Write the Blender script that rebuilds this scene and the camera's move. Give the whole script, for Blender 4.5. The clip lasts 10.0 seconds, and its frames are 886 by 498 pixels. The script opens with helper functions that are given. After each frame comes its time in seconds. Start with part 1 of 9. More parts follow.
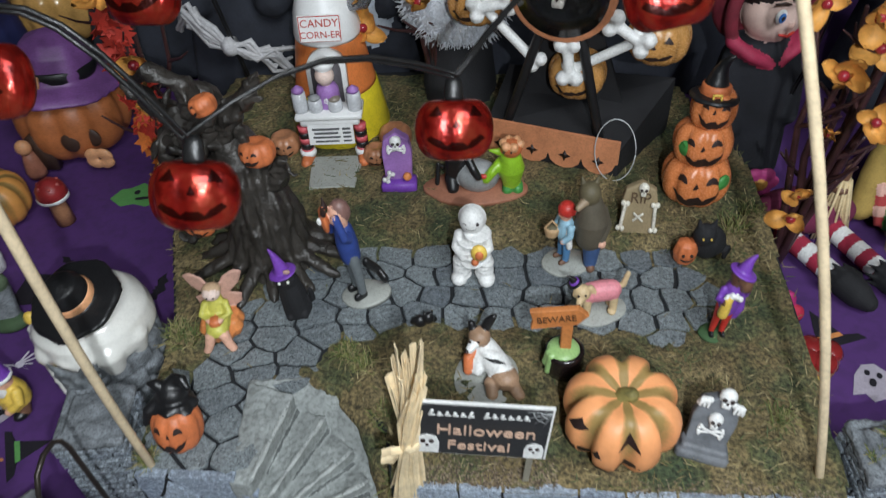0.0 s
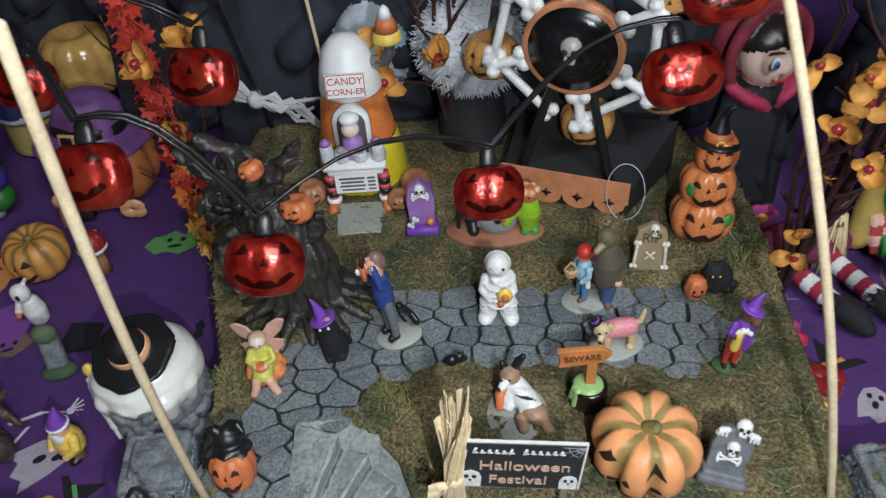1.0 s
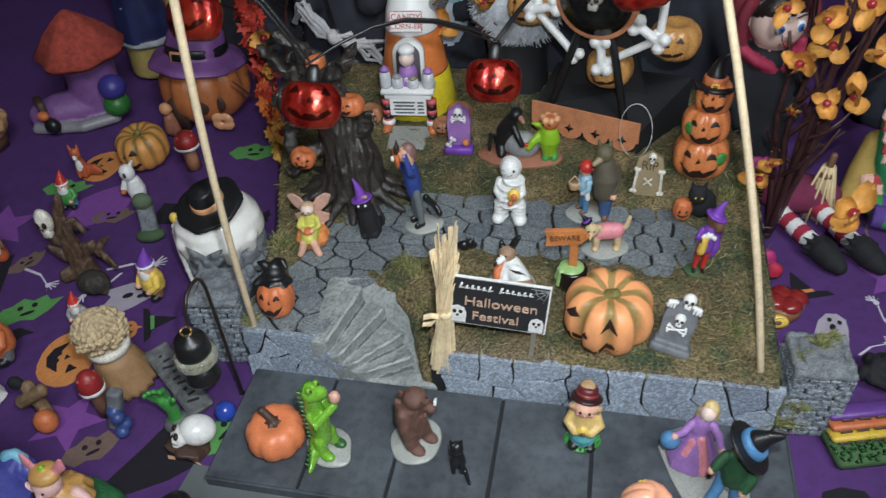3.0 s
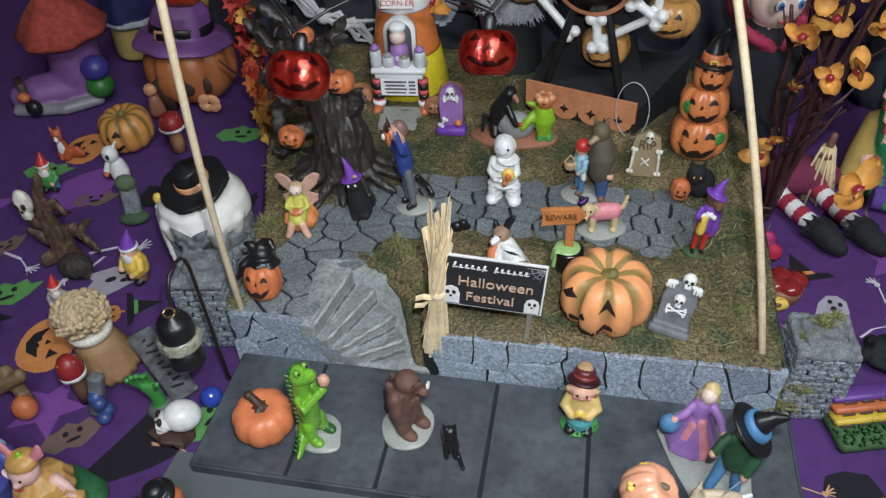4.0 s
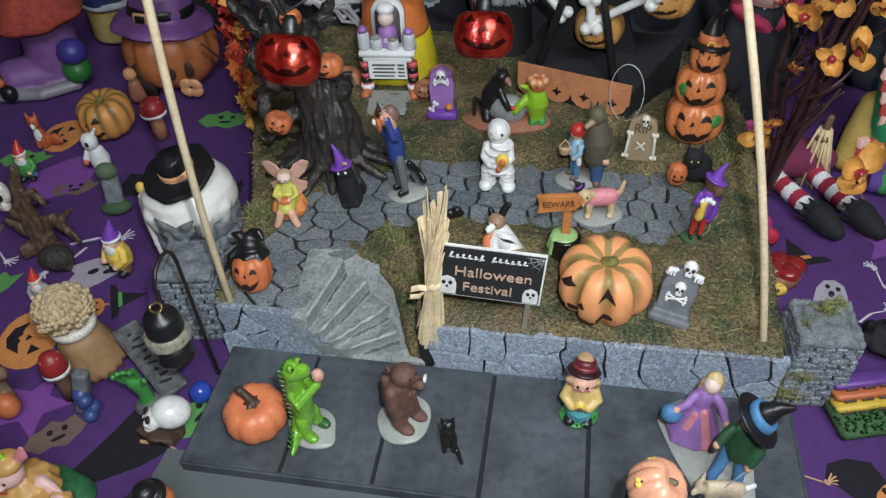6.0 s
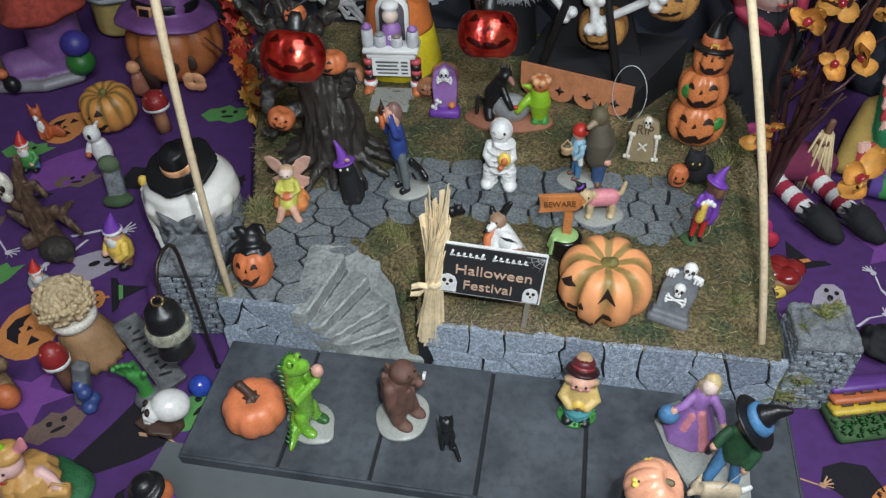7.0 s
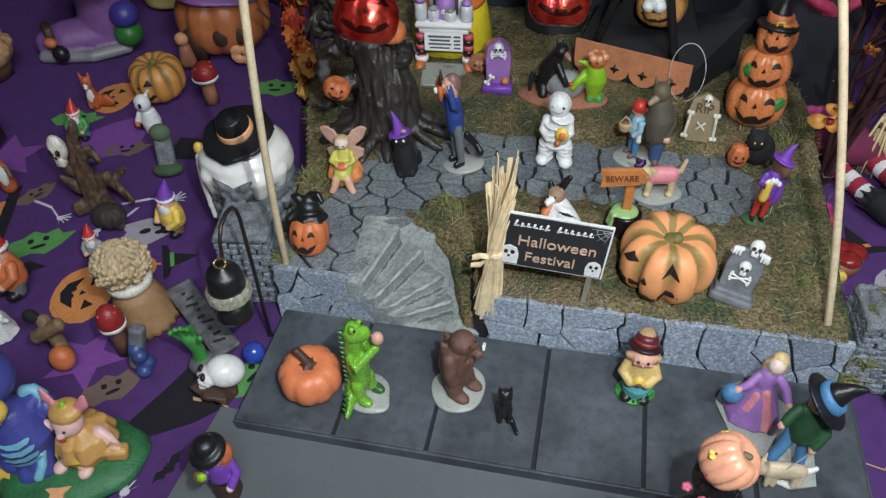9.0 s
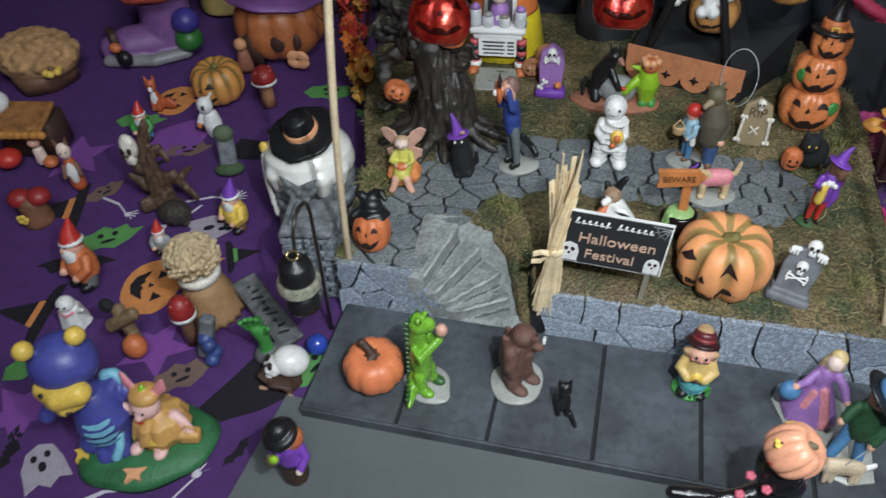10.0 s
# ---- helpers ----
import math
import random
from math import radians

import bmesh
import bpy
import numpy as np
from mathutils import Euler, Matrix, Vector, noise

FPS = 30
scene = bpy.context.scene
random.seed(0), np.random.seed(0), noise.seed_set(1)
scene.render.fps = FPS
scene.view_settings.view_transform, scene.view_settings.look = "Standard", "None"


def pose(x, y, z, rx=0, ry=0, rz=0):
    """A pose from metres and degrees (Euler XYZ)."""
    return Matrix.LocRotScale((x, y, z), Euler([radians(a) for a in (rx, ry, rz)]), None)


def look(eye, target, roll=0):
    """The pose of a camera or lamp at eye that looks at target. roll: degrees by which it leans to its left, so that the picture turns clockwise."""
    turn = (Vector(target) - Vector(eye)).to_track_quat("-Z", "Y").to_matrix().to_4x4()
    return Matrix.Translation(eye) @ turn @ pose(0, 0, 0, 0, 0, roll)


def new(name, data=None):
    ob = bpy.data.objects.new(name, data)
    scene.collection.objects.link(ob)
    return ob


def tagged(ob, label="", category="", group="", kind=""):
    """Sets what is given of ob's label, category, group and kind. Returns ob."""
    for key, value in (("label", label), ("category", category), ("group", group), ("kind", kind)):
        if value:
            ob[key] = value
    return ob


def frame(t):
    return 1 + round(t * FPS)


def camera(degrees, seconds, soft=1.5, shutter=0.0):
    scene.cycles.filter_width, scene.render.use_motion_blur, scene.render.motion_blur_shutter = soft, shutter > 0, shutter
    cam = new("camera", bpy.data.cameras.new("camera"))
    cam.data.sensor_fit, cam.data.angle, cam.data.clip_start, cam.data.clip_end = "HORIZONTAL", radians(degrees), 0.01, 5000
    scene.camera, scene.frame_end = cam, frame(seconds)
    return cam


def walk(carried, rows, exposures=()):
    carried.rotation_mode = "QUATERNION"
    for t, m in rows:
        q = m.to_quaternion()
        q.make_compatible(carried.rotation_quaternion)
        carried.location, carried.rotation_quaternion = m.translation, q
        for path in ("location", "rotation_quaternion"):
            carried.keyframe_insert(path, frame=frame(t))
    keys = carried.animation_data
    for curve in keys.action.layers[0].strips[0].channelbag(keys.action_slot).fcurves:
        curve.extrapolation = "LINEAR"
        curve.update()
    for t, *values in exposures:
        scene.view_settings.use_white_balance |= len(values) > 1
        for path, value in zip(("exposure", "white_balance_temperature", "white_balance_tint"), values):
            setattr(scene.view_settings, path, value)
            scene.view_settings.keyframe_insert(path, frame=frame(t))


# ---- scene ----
cam = camera(60.5, 10.0, soft=1.3, shutter=0.4)
PATH = [
    (0, (0.034, -0.003, 0.426), (-0.136, 1.417, -0.972), -4.0),
    (0.2, (0.014, 0.013, 0.432), (-0.095, 1.425, -0.98), -2.6),
    (0.5, (0.007, 0.017, 0.438), (-0.1, 1.455, -0.948), -4.3),
    (1, (0.015, -0.017, 0.465), (-0.142, 1.436, -0.9), -5.2),
    (1.5, (0.052, -0.068, 0.476), (-0.153, 1.421, -0.843), -3.8),
    (2, (0.083, -0.111, 0.473), (-0.151, 1.361, -0.859), -3.3),
    (2.5, (0.088, -0.147, 0.474), (-0.2, 1.321, -0.853), -3.2),
    (3, (0.075, -0.148, 0.465), (-0.288, 1.305, -0.861), -4.4),
    (3.2, (0.071, -0.148, 0.457), (-0.301, 1.301, -0.87), -4.5),
    (4.5, (0.072, -0.14, 0.446), (-0.242, 1.302, -0.903), -3.4),
    (5, (0.062, -0.14, 0.444), (-0.245, 1.295, -0.915), -3.4),
    (5.5, (0.061, -0.131, 0.441), (-0.229, 1.294, -0.932), -3.6),
    (7, (0.06, -0.132, 0.443), (-0.227, 1.285, -0.939), -2.4),
    (7.5, (0.049, -0.135, 0.437), (-0.225, 1.272, -0.957), -1.9),
    (8, (0.04, -0.14, 0.435), (-0.261, 1.265, -0.956), -2.0),
    (8.5, (0.032, -0.144, 0.434), (-0.287, 1.26, -0.954), -1.9),
    (9, (0.033, -0.143, 0.43), (-0.296, 1.251, -0.965), -2.2),
    (9.5, (0.03, -0.142, 0.436), (-0.32, 1.255, -0.951), -3.2),
    (10, (0.015, -0.165, 0.435), (-0.388, 1.231, -0.939), -3.4),
]
walk(cam, [(t, look(eye, target, roll)) for t, eye, target, roll in PATH])

# ---- light: a small lamp held beside the camera, and an added fill from above ----
from mathutils.bvhtree import BVHTree

scene.view_settings.exposure = 0.0
world = bpy.data.worlds.new("room_dark")
world.use_nodes = True
world.node_tree.nodes["Background"].inputs[0].default_value = (0.42, 0.53, 0.76, 1)
world.node_tree.nodes["Background"].inputs[1].default_value = 0.16
scene.world = world


def lamp(name, kind, energy, colour, m, **more):
    data = bpy.data.lights.new(name, kind)
    data.energy, data.color = energy, colour
    for key, value in more.items():
        if key == "radius":
            data.shadow_soft_size = value
        elif key == "size":
            data.size = value
    ob = new(name, data)
    ob.matrix_world = m
    return ob


TORCH = (0.090, -0.118, 0.484)
torch = lamp("hand_torch_light", "SPOT", 9.2, (0.89, 0.96, 1.02), look(TORCH, (0.03, 0.60, 0.06)), radius=0.006)
torch.data.spot_size, torch.data.spot_blend = radians(138), 1.0
# unseen soft fill, added overhead to lift the dark parts
lamp("overhead_fill", "AREA", 36.0, (0.88, 0.95, 1.0), look((0.5, -0.5, 1.60), (0.2, 0.2, 0)), size=0.9)


# ---- materials ----
def nodes_of(name):
    m = bpy.data.materials.new(name)
    m.use_nodes = True
    t = m.node_tree
    return m, t, t.nodes["Principled BSDF"]


def link(t, a, b):
    t.links.new(a, b)


def noise_node(t, scale, detail=3.0, rough=0.55, coord=None):
    n = t.nodes.new("ShaderNodeTexNoise")
    n.inputs["Scale"].default_value, n.inputs["Detail"].default_value, n.inputs["Roughness"].default_value = scale, detail, rough
    if coord is not None:
        link(t, coord, n.inputs["Vector"])
    return n


def ramp(t, fac, stops):
    r = t.nodes.new("ShaderNodeValToRGB")
    el = r.color_ramp.elements
    while len(el) < len(stops):
        el.new(0.5)
    for e, (p, c) in zip(el, stops):
        e.position, e.color = p, (*c, 1)
    link(t, fac, r.inputs["Fac"])
    return r


def shade(c, k):
    return tuple(min(1.0, v * k) for v in c)


MATS = {}


def paint(c, rough=0.42, vary=0.18, scale=90.0, bump=0.22, metal=0.0, coat=0.0, dirt=0.2, name=None):
    """Hand-painted resin, cloth or wood: two scales of colour change, dark wash in the hollows of the grain, fine relief."""
    key = (c, rough, vary, scale, bump, metal, coat, dirt)
    if key in MATS:
        return MATS[key]
    m, t, p = nodes_of(name or "paint")
    co = t.nodes.new("ShaderNodeTexCoord").outputs["Object"]
    big = noise_node(t, scale, 4, 0.6, co)
    fine = noise_node(t, scale * 7, 3, 0.6, co)
    r1 = ramp(t, big.outputs["Fac"], [(0.3, shade(c, 1 - vary)), (0.52, c), (0.72, shade(c, 1 + vary * 0.8))])
    mix = t.nodes.new("ShaderNodeMix")
    mix.data_type = "RGBA"
    mix.blend_type = "MULTIPLY"
    r2 = ramp(t, fine.outputs["Fac"], [(0.35, (1 - dirt,) * 3), (0.55, (1, 1, 1))])
    mix.inputs["Factor"].default_value = 0.8
    link(t, r1.outputs["Color"], mix.inputs["A"])
    link(t, r2.outputs["Color"], mix.inputs["B"])
    link(t, mix.outputs["Result"], p.inputs["Base Color"])
    rr = t.nodes.new("ShaderNodeMapRange")
    rr.inputs["To Min"].default_value, rr.inputs["To Max"].default_value = max(0.05, rough - 0.12), min(1, rough + 0.15)
    link(t, fine.outputs["Fac"], rr.inputs["Value"])
    link(t, rr.outputs["Result"], p.inputs["Roughness"])
    p.inputs["Metallic"].default_value, p.inputs["Coat Weight"].default_value = metal, coat
    b = t.nodes.new("ShaderNodeBump")
    b.inputs["Strength"].default_value, b.inputs["Distance"].default_value = bump, 0.0012
    link(t, fine.outputs["Fac"], b.inputs["Height"])
    link(t, b.outputs["Normal"], p.inputs["Normal"])
    MATS[key] = m
    return m


def glossy(c, **k):
    return paint(c, rough=0.2, coat=0.3, bump=0.12, **k)


BLACK = paint((0.012, 0.012, 0.013), rough=0.35)
DULLBLACK = paint((0.010, 0.010, 0.012), rough=0.8, bump=0.5)
WHITE = paint((0.78, 0.78, 0.76), rough=0.4, vary=0.1, dirt=0.22)
ORANGE = paint((0.76, 0.27, 0.085), rough=0.4)
DEEPORANGE = paint((0.60, 0.17, 0.06), rough=0.45)
PALEORANGE = paint((0.80, 0.40, 0.20), rough=0.35)
PURPLE = paint((0.19, 0.06, 0.42), rough=0.4)
LILAC = paint((0.34, 0.17, 0.46), rough=0.45)
GREEN = paint((0.06, 0.27, 0.06), rough=0.4)
LIME = paint((0.30, 0.55, 0.03), rough=0.3)
MOSSGREEN = paint((0.05, 0.11, 0.04), rough=0.8)
YELLOW = paint((0.80, 0.55, 0.10), rough=0.4)
RED = paint((0.55, 0.04, 0.03), rough=0.35)
PINK = paint((0.72, 0.26, 0.30), rough=0.5)
BLUE = paint((0.03, 0.06, 0.25), rough=0.5)
MIDBLUE = paint((0.08, 0.22, 0.42), rough=0.5)
PALEBLUE = paint((0.30, 0.50, 0.62), rough=0.5)
TEAL = paint((0.12, 0.42, 0.45), rough=0.45)
SKIN = paint((0.75, 0.42, 0.30), rough=0.5, vary=0.1)
PALESKIN = paint((0.80, 0.62, 0.54), rough=0.5, vary=0.08)
BROWN = paint((0.17, 0.085, 0.05), rough=0.5)
DARKBROWN = paint((0.06, 0.032, 0.022), rough=0.5)
TAN = paint((0.48, 0.31, 0.16), rough=0.6)
STRAW = paint((0.66, 0.52, 0.30), rough=0.7)
GREY = paint((0.30, 0.31, 0.31), rough=0.5)
BASEGREY = paint((0.36, 0.37, 0.34), rough=0.3, vary=0.12)
DARKGREY = paint((0.12, 0.125, 0.13), rough=0.55)
STONE = paint((0.205, 0.223, 0.24), rough=0.8, vary=0.45, scale=120, bump=0.8, dirt=0.6)
OLIVE = paint((0.12, 0.10, 0.055), rough=0.6)
BONE = paint((0.76, 0.72, 0.62), rough=0.45, dirt=0.4)
FACE = paint((0.025, 0.012, 0.01), rough=0.5)
BAMBOO = paint((0.72, 0.58, 0.38), rough=0.5, vary=0.15, scale=60)


def cobble_mat(name, light, dark, cell, spots, speck=1.0):
    """Cast and dry-brushed stone with dark pits."""
    m, t, p = nodes_of(name)
    co = t.nodes.new("ShaderNodeTexCoord").outputs["Object"]
    geo = t.nodes.new("ShaderNodeNewGeometry").outputs["Position"]
    v = t.nodes.new("ShaderNodeTexVoronoi")
    v.inputs["Scale"].default_value = cell
    warp = noise_node(t, cell * 0.8, 2, 0.5, geo)
    add = t.nodes.new("ShaderNodeMix")
    add.data_type = "VECTOR"
    add.inputs["Factor"].default_value = 0.012
    link(t, geo, add.inputs["A"])
    link(t, warp.outputs["Color"], add.inputs["B"])
    link(t, add.outputs["Result"], v.inputs["Vector"])
    mid = tuple((a + b) / 2 for a, b in zip(light, dark))
    r = ramp(t, v.outputs["Distance"], [(0.20, dark), (0.20 + spots, mid), (0.50, light)])
    big = noise_node(t, 45, 4, 0.6, geo)
    info = t.nodes.new("ShaderNodeObjectInfo")
    sm = t.nodes.new("ShaderNodeMath")
    sm.operation = "ADD"
    link(t, big.outputs["Fac"], sm.inputs[0])
    link(t, info.outputs["Random"], sm.inputs[1])
    r2 = ramp(t, sm.outputs[0], [(0.35, (0.66, 0.68, 0.74)), (1.0, (1.0, 1.0, 1.0)), (1.0, (1.1, 1.1, 1.1))])
    brush = noise_node(t, 420, 5, 0.8, geo)
    r3 = ramp(t, brush.outputs["Fac"], [(0.36, (1 - 0.64 * speck,) * 3), (0.5, (1 - 0.08 * speck,) * 3), (0.64, (1 + 0.95 * speck,) * 3)])
    last = r.outputs["Color"]
    for extra in (r2, r3):
        mix = t.nodes.new("ShaderNodeMix")
        mix.data_type, mix.blend_type = "RGBA", "MULTIPLY"
        mix.inputs["Factor"].default_value = 1.0
        link(t, last, mix.inputs["A"])
        link(t, extra.outputs["Color"], mix.inputs["B"])
        last = mix.outputs["Result"]
    link(t, last, p.inputs["Base Color"])
    p.inputs["Roughness"].default_value = 0.6
    b = t.nodes.new("ShaderNodeBump")
    b.inputs["Strength"].default_value, b.inputs["Distance"].default_value = 0.7, 0.0012
    link(t, v.outputs["Distance"], b.inputs["Height"])
    link(t, b.outputs["Normal"], p.inputs["Normal"])
    return m


COBBLE = cobble_mat("cobble", (0.192, 0.218, 0.228), (0.050, 0.058, 0.064), 430, 0.09, 0.55)
WALLSTONE = cobble_mat("wall_stone", (0.37, 0.43, 0.51), (0.13, 0.16, 0.20), 620, 0.16, 0.7)
STEPSTONE = paint((0.29, 0.31, 0.30), rough=0.75, vary=0.28, scale=50, bump=0.5, dirt=0.45, name="step_stone")
SLABSTONE = paint((0.072, 0.082, 0.095), rough=0.5, vary=0.5, scale=22, bump=0.35, dirt=0.3, name="slab_stone")
JOINT = paint((0.012, 0.014, 0.017), rough=0.8, name="joint")
MATGREY = paint((0.105, 0.12, 0.125), rough=0.85, vary=0.06, scale=20, bump=0.15, dirt=0.1, name="grey_sheet")
CLOTH = paint((0.076, 0.025, 0.142), rough=0.85, vary=0.12, scale=14, bump=0.3, dirt=0.25, name="purple_cloth")


def glass_mat(name, c, rough=0.06, trans=0.75):
    m, t, p = nodes_of(name)
    p.inputs["Base Color"].default_value = (*c, 1)
    p.inputs["Roughness"].default_value = rough
    p.inputs["Transmission Weight"].default_value = trans
    p.inputs["IOR"].default_value = 1.45
    p.inputs["Coat Weight"].default_value = 0.4
    co = t.nodes.new("ShaderNodeTexCoord").outputs["Object"]
    n = noise_node(t, 120, 2, 0.5, co)
    b = t.nodes.new("ShaderNodeBump")
    b.inputs["Strength"].default_value, b.inputs["Distance"].default_value = 0.25, 0.002
    link(t, n.outputs["Fac"], b.inputs["Height"])
    link(t, b.outputs["Normal"], p.inputs["Normal"])
    return m




def foil_glass(name, c):
    """Thin moulded red plastic with a mirror-like lining and creases."""
    m, t, p = nodes_of(name)
    co = t.nodes.new("ShaderNodeTexCoord").outputs["Object"]
    big = noise_node(t, 70, 3, 0.6, co)
    r = ramp(t, big.outputs["Fac"], [(0.35, shade(c, 0.35)), (0.5, c), (0.68, (c[0] * 1.15, c[1] * 3.2, c[2] * 2.4))])
    link(t, r.outputs["Color"], p.inputs["Base Color"])
    p.inputs["Metallic"].default_value, p.inputs["Roughness"].default_value = 0.6, 0.27
    p.inputs["Transmission Weight"].default_value, p.inputs["Coat Weight"].default_value = 0.30, 0.10
    w = noise_node(t, 125, 2, 0.5, co)
    b = t.nodes.new("ShaderNodeBump")
    b.inputs["Strength"].default_value, b.inputs["Distance"].default_value = 0.32, 0.003
    link(t, w.outputs["Fac"], b.inputs["Height"])
    link(t, b.outputs["Normal"], p.inputs["Normal"])
    return m


REDGLASS = foil_glass("red_glass", (0.36, 0.016, 0.010))
CLEARGLASS = glass_mat("clear_glass", (0.88, 0.90, 0.80), 0.03, 0.92)


# ---- shaping tools ----
def turn_m(rot):
    return np.array(Euler([radians(a) for a in rot]).to_matrix())


class Clay:
    """Closed solids gathered into one mesh; soft ones are fused into one skin, fine ones stay crisp on top."""

    def __init__(self, s=1.0):
        self.s = s
        self.v, self.f, self.m, self.mats = [[], []], [[], []], [[], []], []

    def slot(self, mat):
        if mat not in self.mats:
            self.mats.append(mat)
        return self.mats.index(mat)

    def put(self, verts, faces, mat, fine):
        k = 1 if fine else 0
        o = len(self.v[k])
        self.v[k].extend([(float(p[0]) * self.s, float(p[1]) * self.s, float(p[2]) * self.s) for p in verts])
        self.f[k].extend([tuple(i + o for i in f) for f in faces])
        self.m[k].extend([self.slot(mat)] * len(faces))
        return self

    def ball(self, x, y, z, rx, mat, ry=None, rz=None, rot=(0, 0, 0), fine=False, n=16):
        ry, rz = ry or rx, rz or rx
        if max(rx, ry, rz) * self.s > 0.009:
            n = max(n, 36)
        h = n // 2
        vs = [(0, 0, rz)]
        for i in range(1, h):
            a = math.pi * i / h
            for j in range(n):
                b = 2 * math.pi * j / n
                vs.append((rx * math.sin(a) * math.cos(b), ry * math.sin(a) * math.sin(b), rz * math.cos(a)))
        vs.append((0, 0, -rz))
        vs = np.array(vs) @ turn_m(rot).T + np.array((x, y, z))
        fs = [(0, 1 + j, 1 + (j + 1) % n) for j in range(n)]
        for i in range(h - 2):
            for j in range(n):
                a, b = 1 + i * n + j, 1 + i * n + (j + 1) % n
                fs.append((a, a + n, b + n, b))
        e, s = len(vs) - 1, 1 + (h - 2) * n
        fs += [(s + j, e, s + (j + 1) % n) for j in range(n)]
        return self.put(vs, fs, mat, fine)

    def limb(self, pts, mat, fine=False, n=14, flat=1.0, cap=True):
        """A tube through (x, y, z, r), its ends closed."""
        if max(q[3] for q in pts) * self.s > 0.008:
            n = max(n, 28)
        p = np.array([q[:3] for q in pts], float)
        r = [q[3] for q in pts]
        if cap:
            d0, d1 = p[0] - p[1], p[-1] - p[-2]
            d0, d1 = d0 / (np.linalg.norm(d0) + 1e-9), d1 / (np.linalg.norm(d1) + 1e-9)
            p = np.vstack([p[0] + d0 * r[0] * 0.8, p[0] + d0 * r[0] * 0.4, p, p[-1] + d1 * r[-1] * 0.4, p[-1] + d1 * r[-1] * 0.8])
            r = [r[0] * 0.3, r[0] * 0.85] + r + [r[-1] * 0.85, r[-1] * 0.3]
        vs, fs = [], []
        side = None
        for i in range(len(p)):
            d = p[min(i + 1, len(p) - 1)] - p[max(i - 1, 0)]
            d = d / (np.linalg.norm(d) + 1e-9)
            if side is None:
                side = np.cross(d, (0, 1, 0) if abs(d[1]) < 0.9 else (1, 0, 0))
            side = side - d * np.dot(side, d)
            side = side / (np.linalg.norm(side) + 1e-9)
            up = np.cross(d, side)
            for j in range(n):
                a = 2 * math.pi * j / n
                vs.append(p[i] + r[i] * (math.cos(a) * side + flat * math.sin(a) * up))
        for i in range(len(p) - 1):
            for j in range(n):
                a, b = i * n + j, i * n + (j + 1) % n
                fs.append((a, b, b + n, a + n))
        fs.append(tuple(reversed(range(n))))
        fs.append(tuple(range((len(p) - 1) * n, len(p) * n)))
        return self.put(vs, fs, mat, fine)

    def lathe(self, prof, mat, at=(0, 0, 0), rot=(0, 0, 0), n=24, lobes=0, depth=0.0, fine=False, wob=0.0):
        """A turned solid: profile of (r, z) from bottom to top."""
        vs, fs = [], []
        for r, z in prof:
            for j in range(n):
                a = 2 * math.pi * j / n
                k = 1 - depth * abs(math.cos(lobes * a / 2)) ** 6 if lobes else 1
                k *= 1 + wob * math.sin(3 * a + z * 200) + wob * math.sin(7 * a)
                vs.append((max(r, 1e-5) * k * math.cos(a), max(r, 1e-5) * k * math.sin(a), z))
        for i in range(len(prof) - 1):
            for j in range(n):
                a, b = i * n + j, i * n + (j + 1) % n
                fs.append((a, b, b + n, a + n))
        fs.append(tuple(reversed(range(n))))
        fs.append(tuple(range((len(prof) - 1) * n, len(prof) * n)))
        vs = np.array(vs) @ turn_m(rot).T + np.array(at)
        return self.put(vs, fs, mat, fine)

    def box(self, x, y, z, sx, sy, sz, mat, rot=(0, 0, 0), bev=0.12, fine=False):
        """A block with chamfered edges, centre and full sizes."""
        b = bev * min(sx, sy, sz)
        bm = bmesh.new()
        bmesh.ops.create_cube(bm, size=1.0)
        bmesh.ops.scale(bm, vec=(sx, sy, sz), verts=bm.verts)
        if b > 0:
            bmesh.ops.bevel(bm, geom=bm.edges[:], offset=b, segments=1, affect="EDGES", profile=0.5)
        vs = np.array([v.co for v in bm.verts]) @ turn_m(rot).T + np.array((x, y, z))
        bm.verts.index_update()
        fs = [tuple(v.index for v in f.verts) for f in bm.faces]
        bm.free()
        return self.put(vs, fs, mat, fine)

    def plate(self, outline, z0, z1, mat, fine=False, at=(0, 0, 0), rot=(0, 0, 0), bev=0.0):
        """A flat solid of a 2D outline (counter-clockwise), its upper rim drawn in by bev."""
        n = len(outline)
        cx, cy = sum(p[0] for p in outline) / n, sum(p[1] for p in outline) / n
        rings = [[(x, y, z0) for x, y in outline], [(x, y, z1 - bev) for x, y in outline]]
        if bev:
            rings.append([(x + (cx - x) / max(1e-6, math.hypot(cx - x, cy - y)) * bev, y + (cy - y) / max(1e-6, math.hypot(cx - x, cy - y)) * bev, z1) for x, y in outline])
        vs = [p for r in rings for p in r]
        fs = [tuple(reversed(range(n)))]
        for k in range(len(rings) - 1):
            fs += [(k * n + i, k * n + (i + 1) % n, (k + 1) * n + (i + 1) % n, (k + 1) * n + i) for i in range(n)]
        fs.append(tuple(range((len(rings) - 1) * n, len(rings) * n)))
        vs = np.array(vs) @ turn_m(rot).T + np.array(at)
        return self.put(vs, fs, mat, fine)

    def strip(self, cols, surf, mat, off=0.0004, nv=4):
        """A thin painted patch: columns (u, v low, v high) laid over surf(u, v, off)."""
        vs, fs = [], []
        for u, a, b in cols:
            for i in range(nv):
                vs.append(surf(u, a + (b - a) * i / (nv - 1), off))
        for c in range(len(cols) - 1):
            for i in range(nv - 1):
                k = c * nv + i
                fs.append((k, k + nv, k + nv + 1, k + 1))
        return self.put(vs, fs, mat, True)

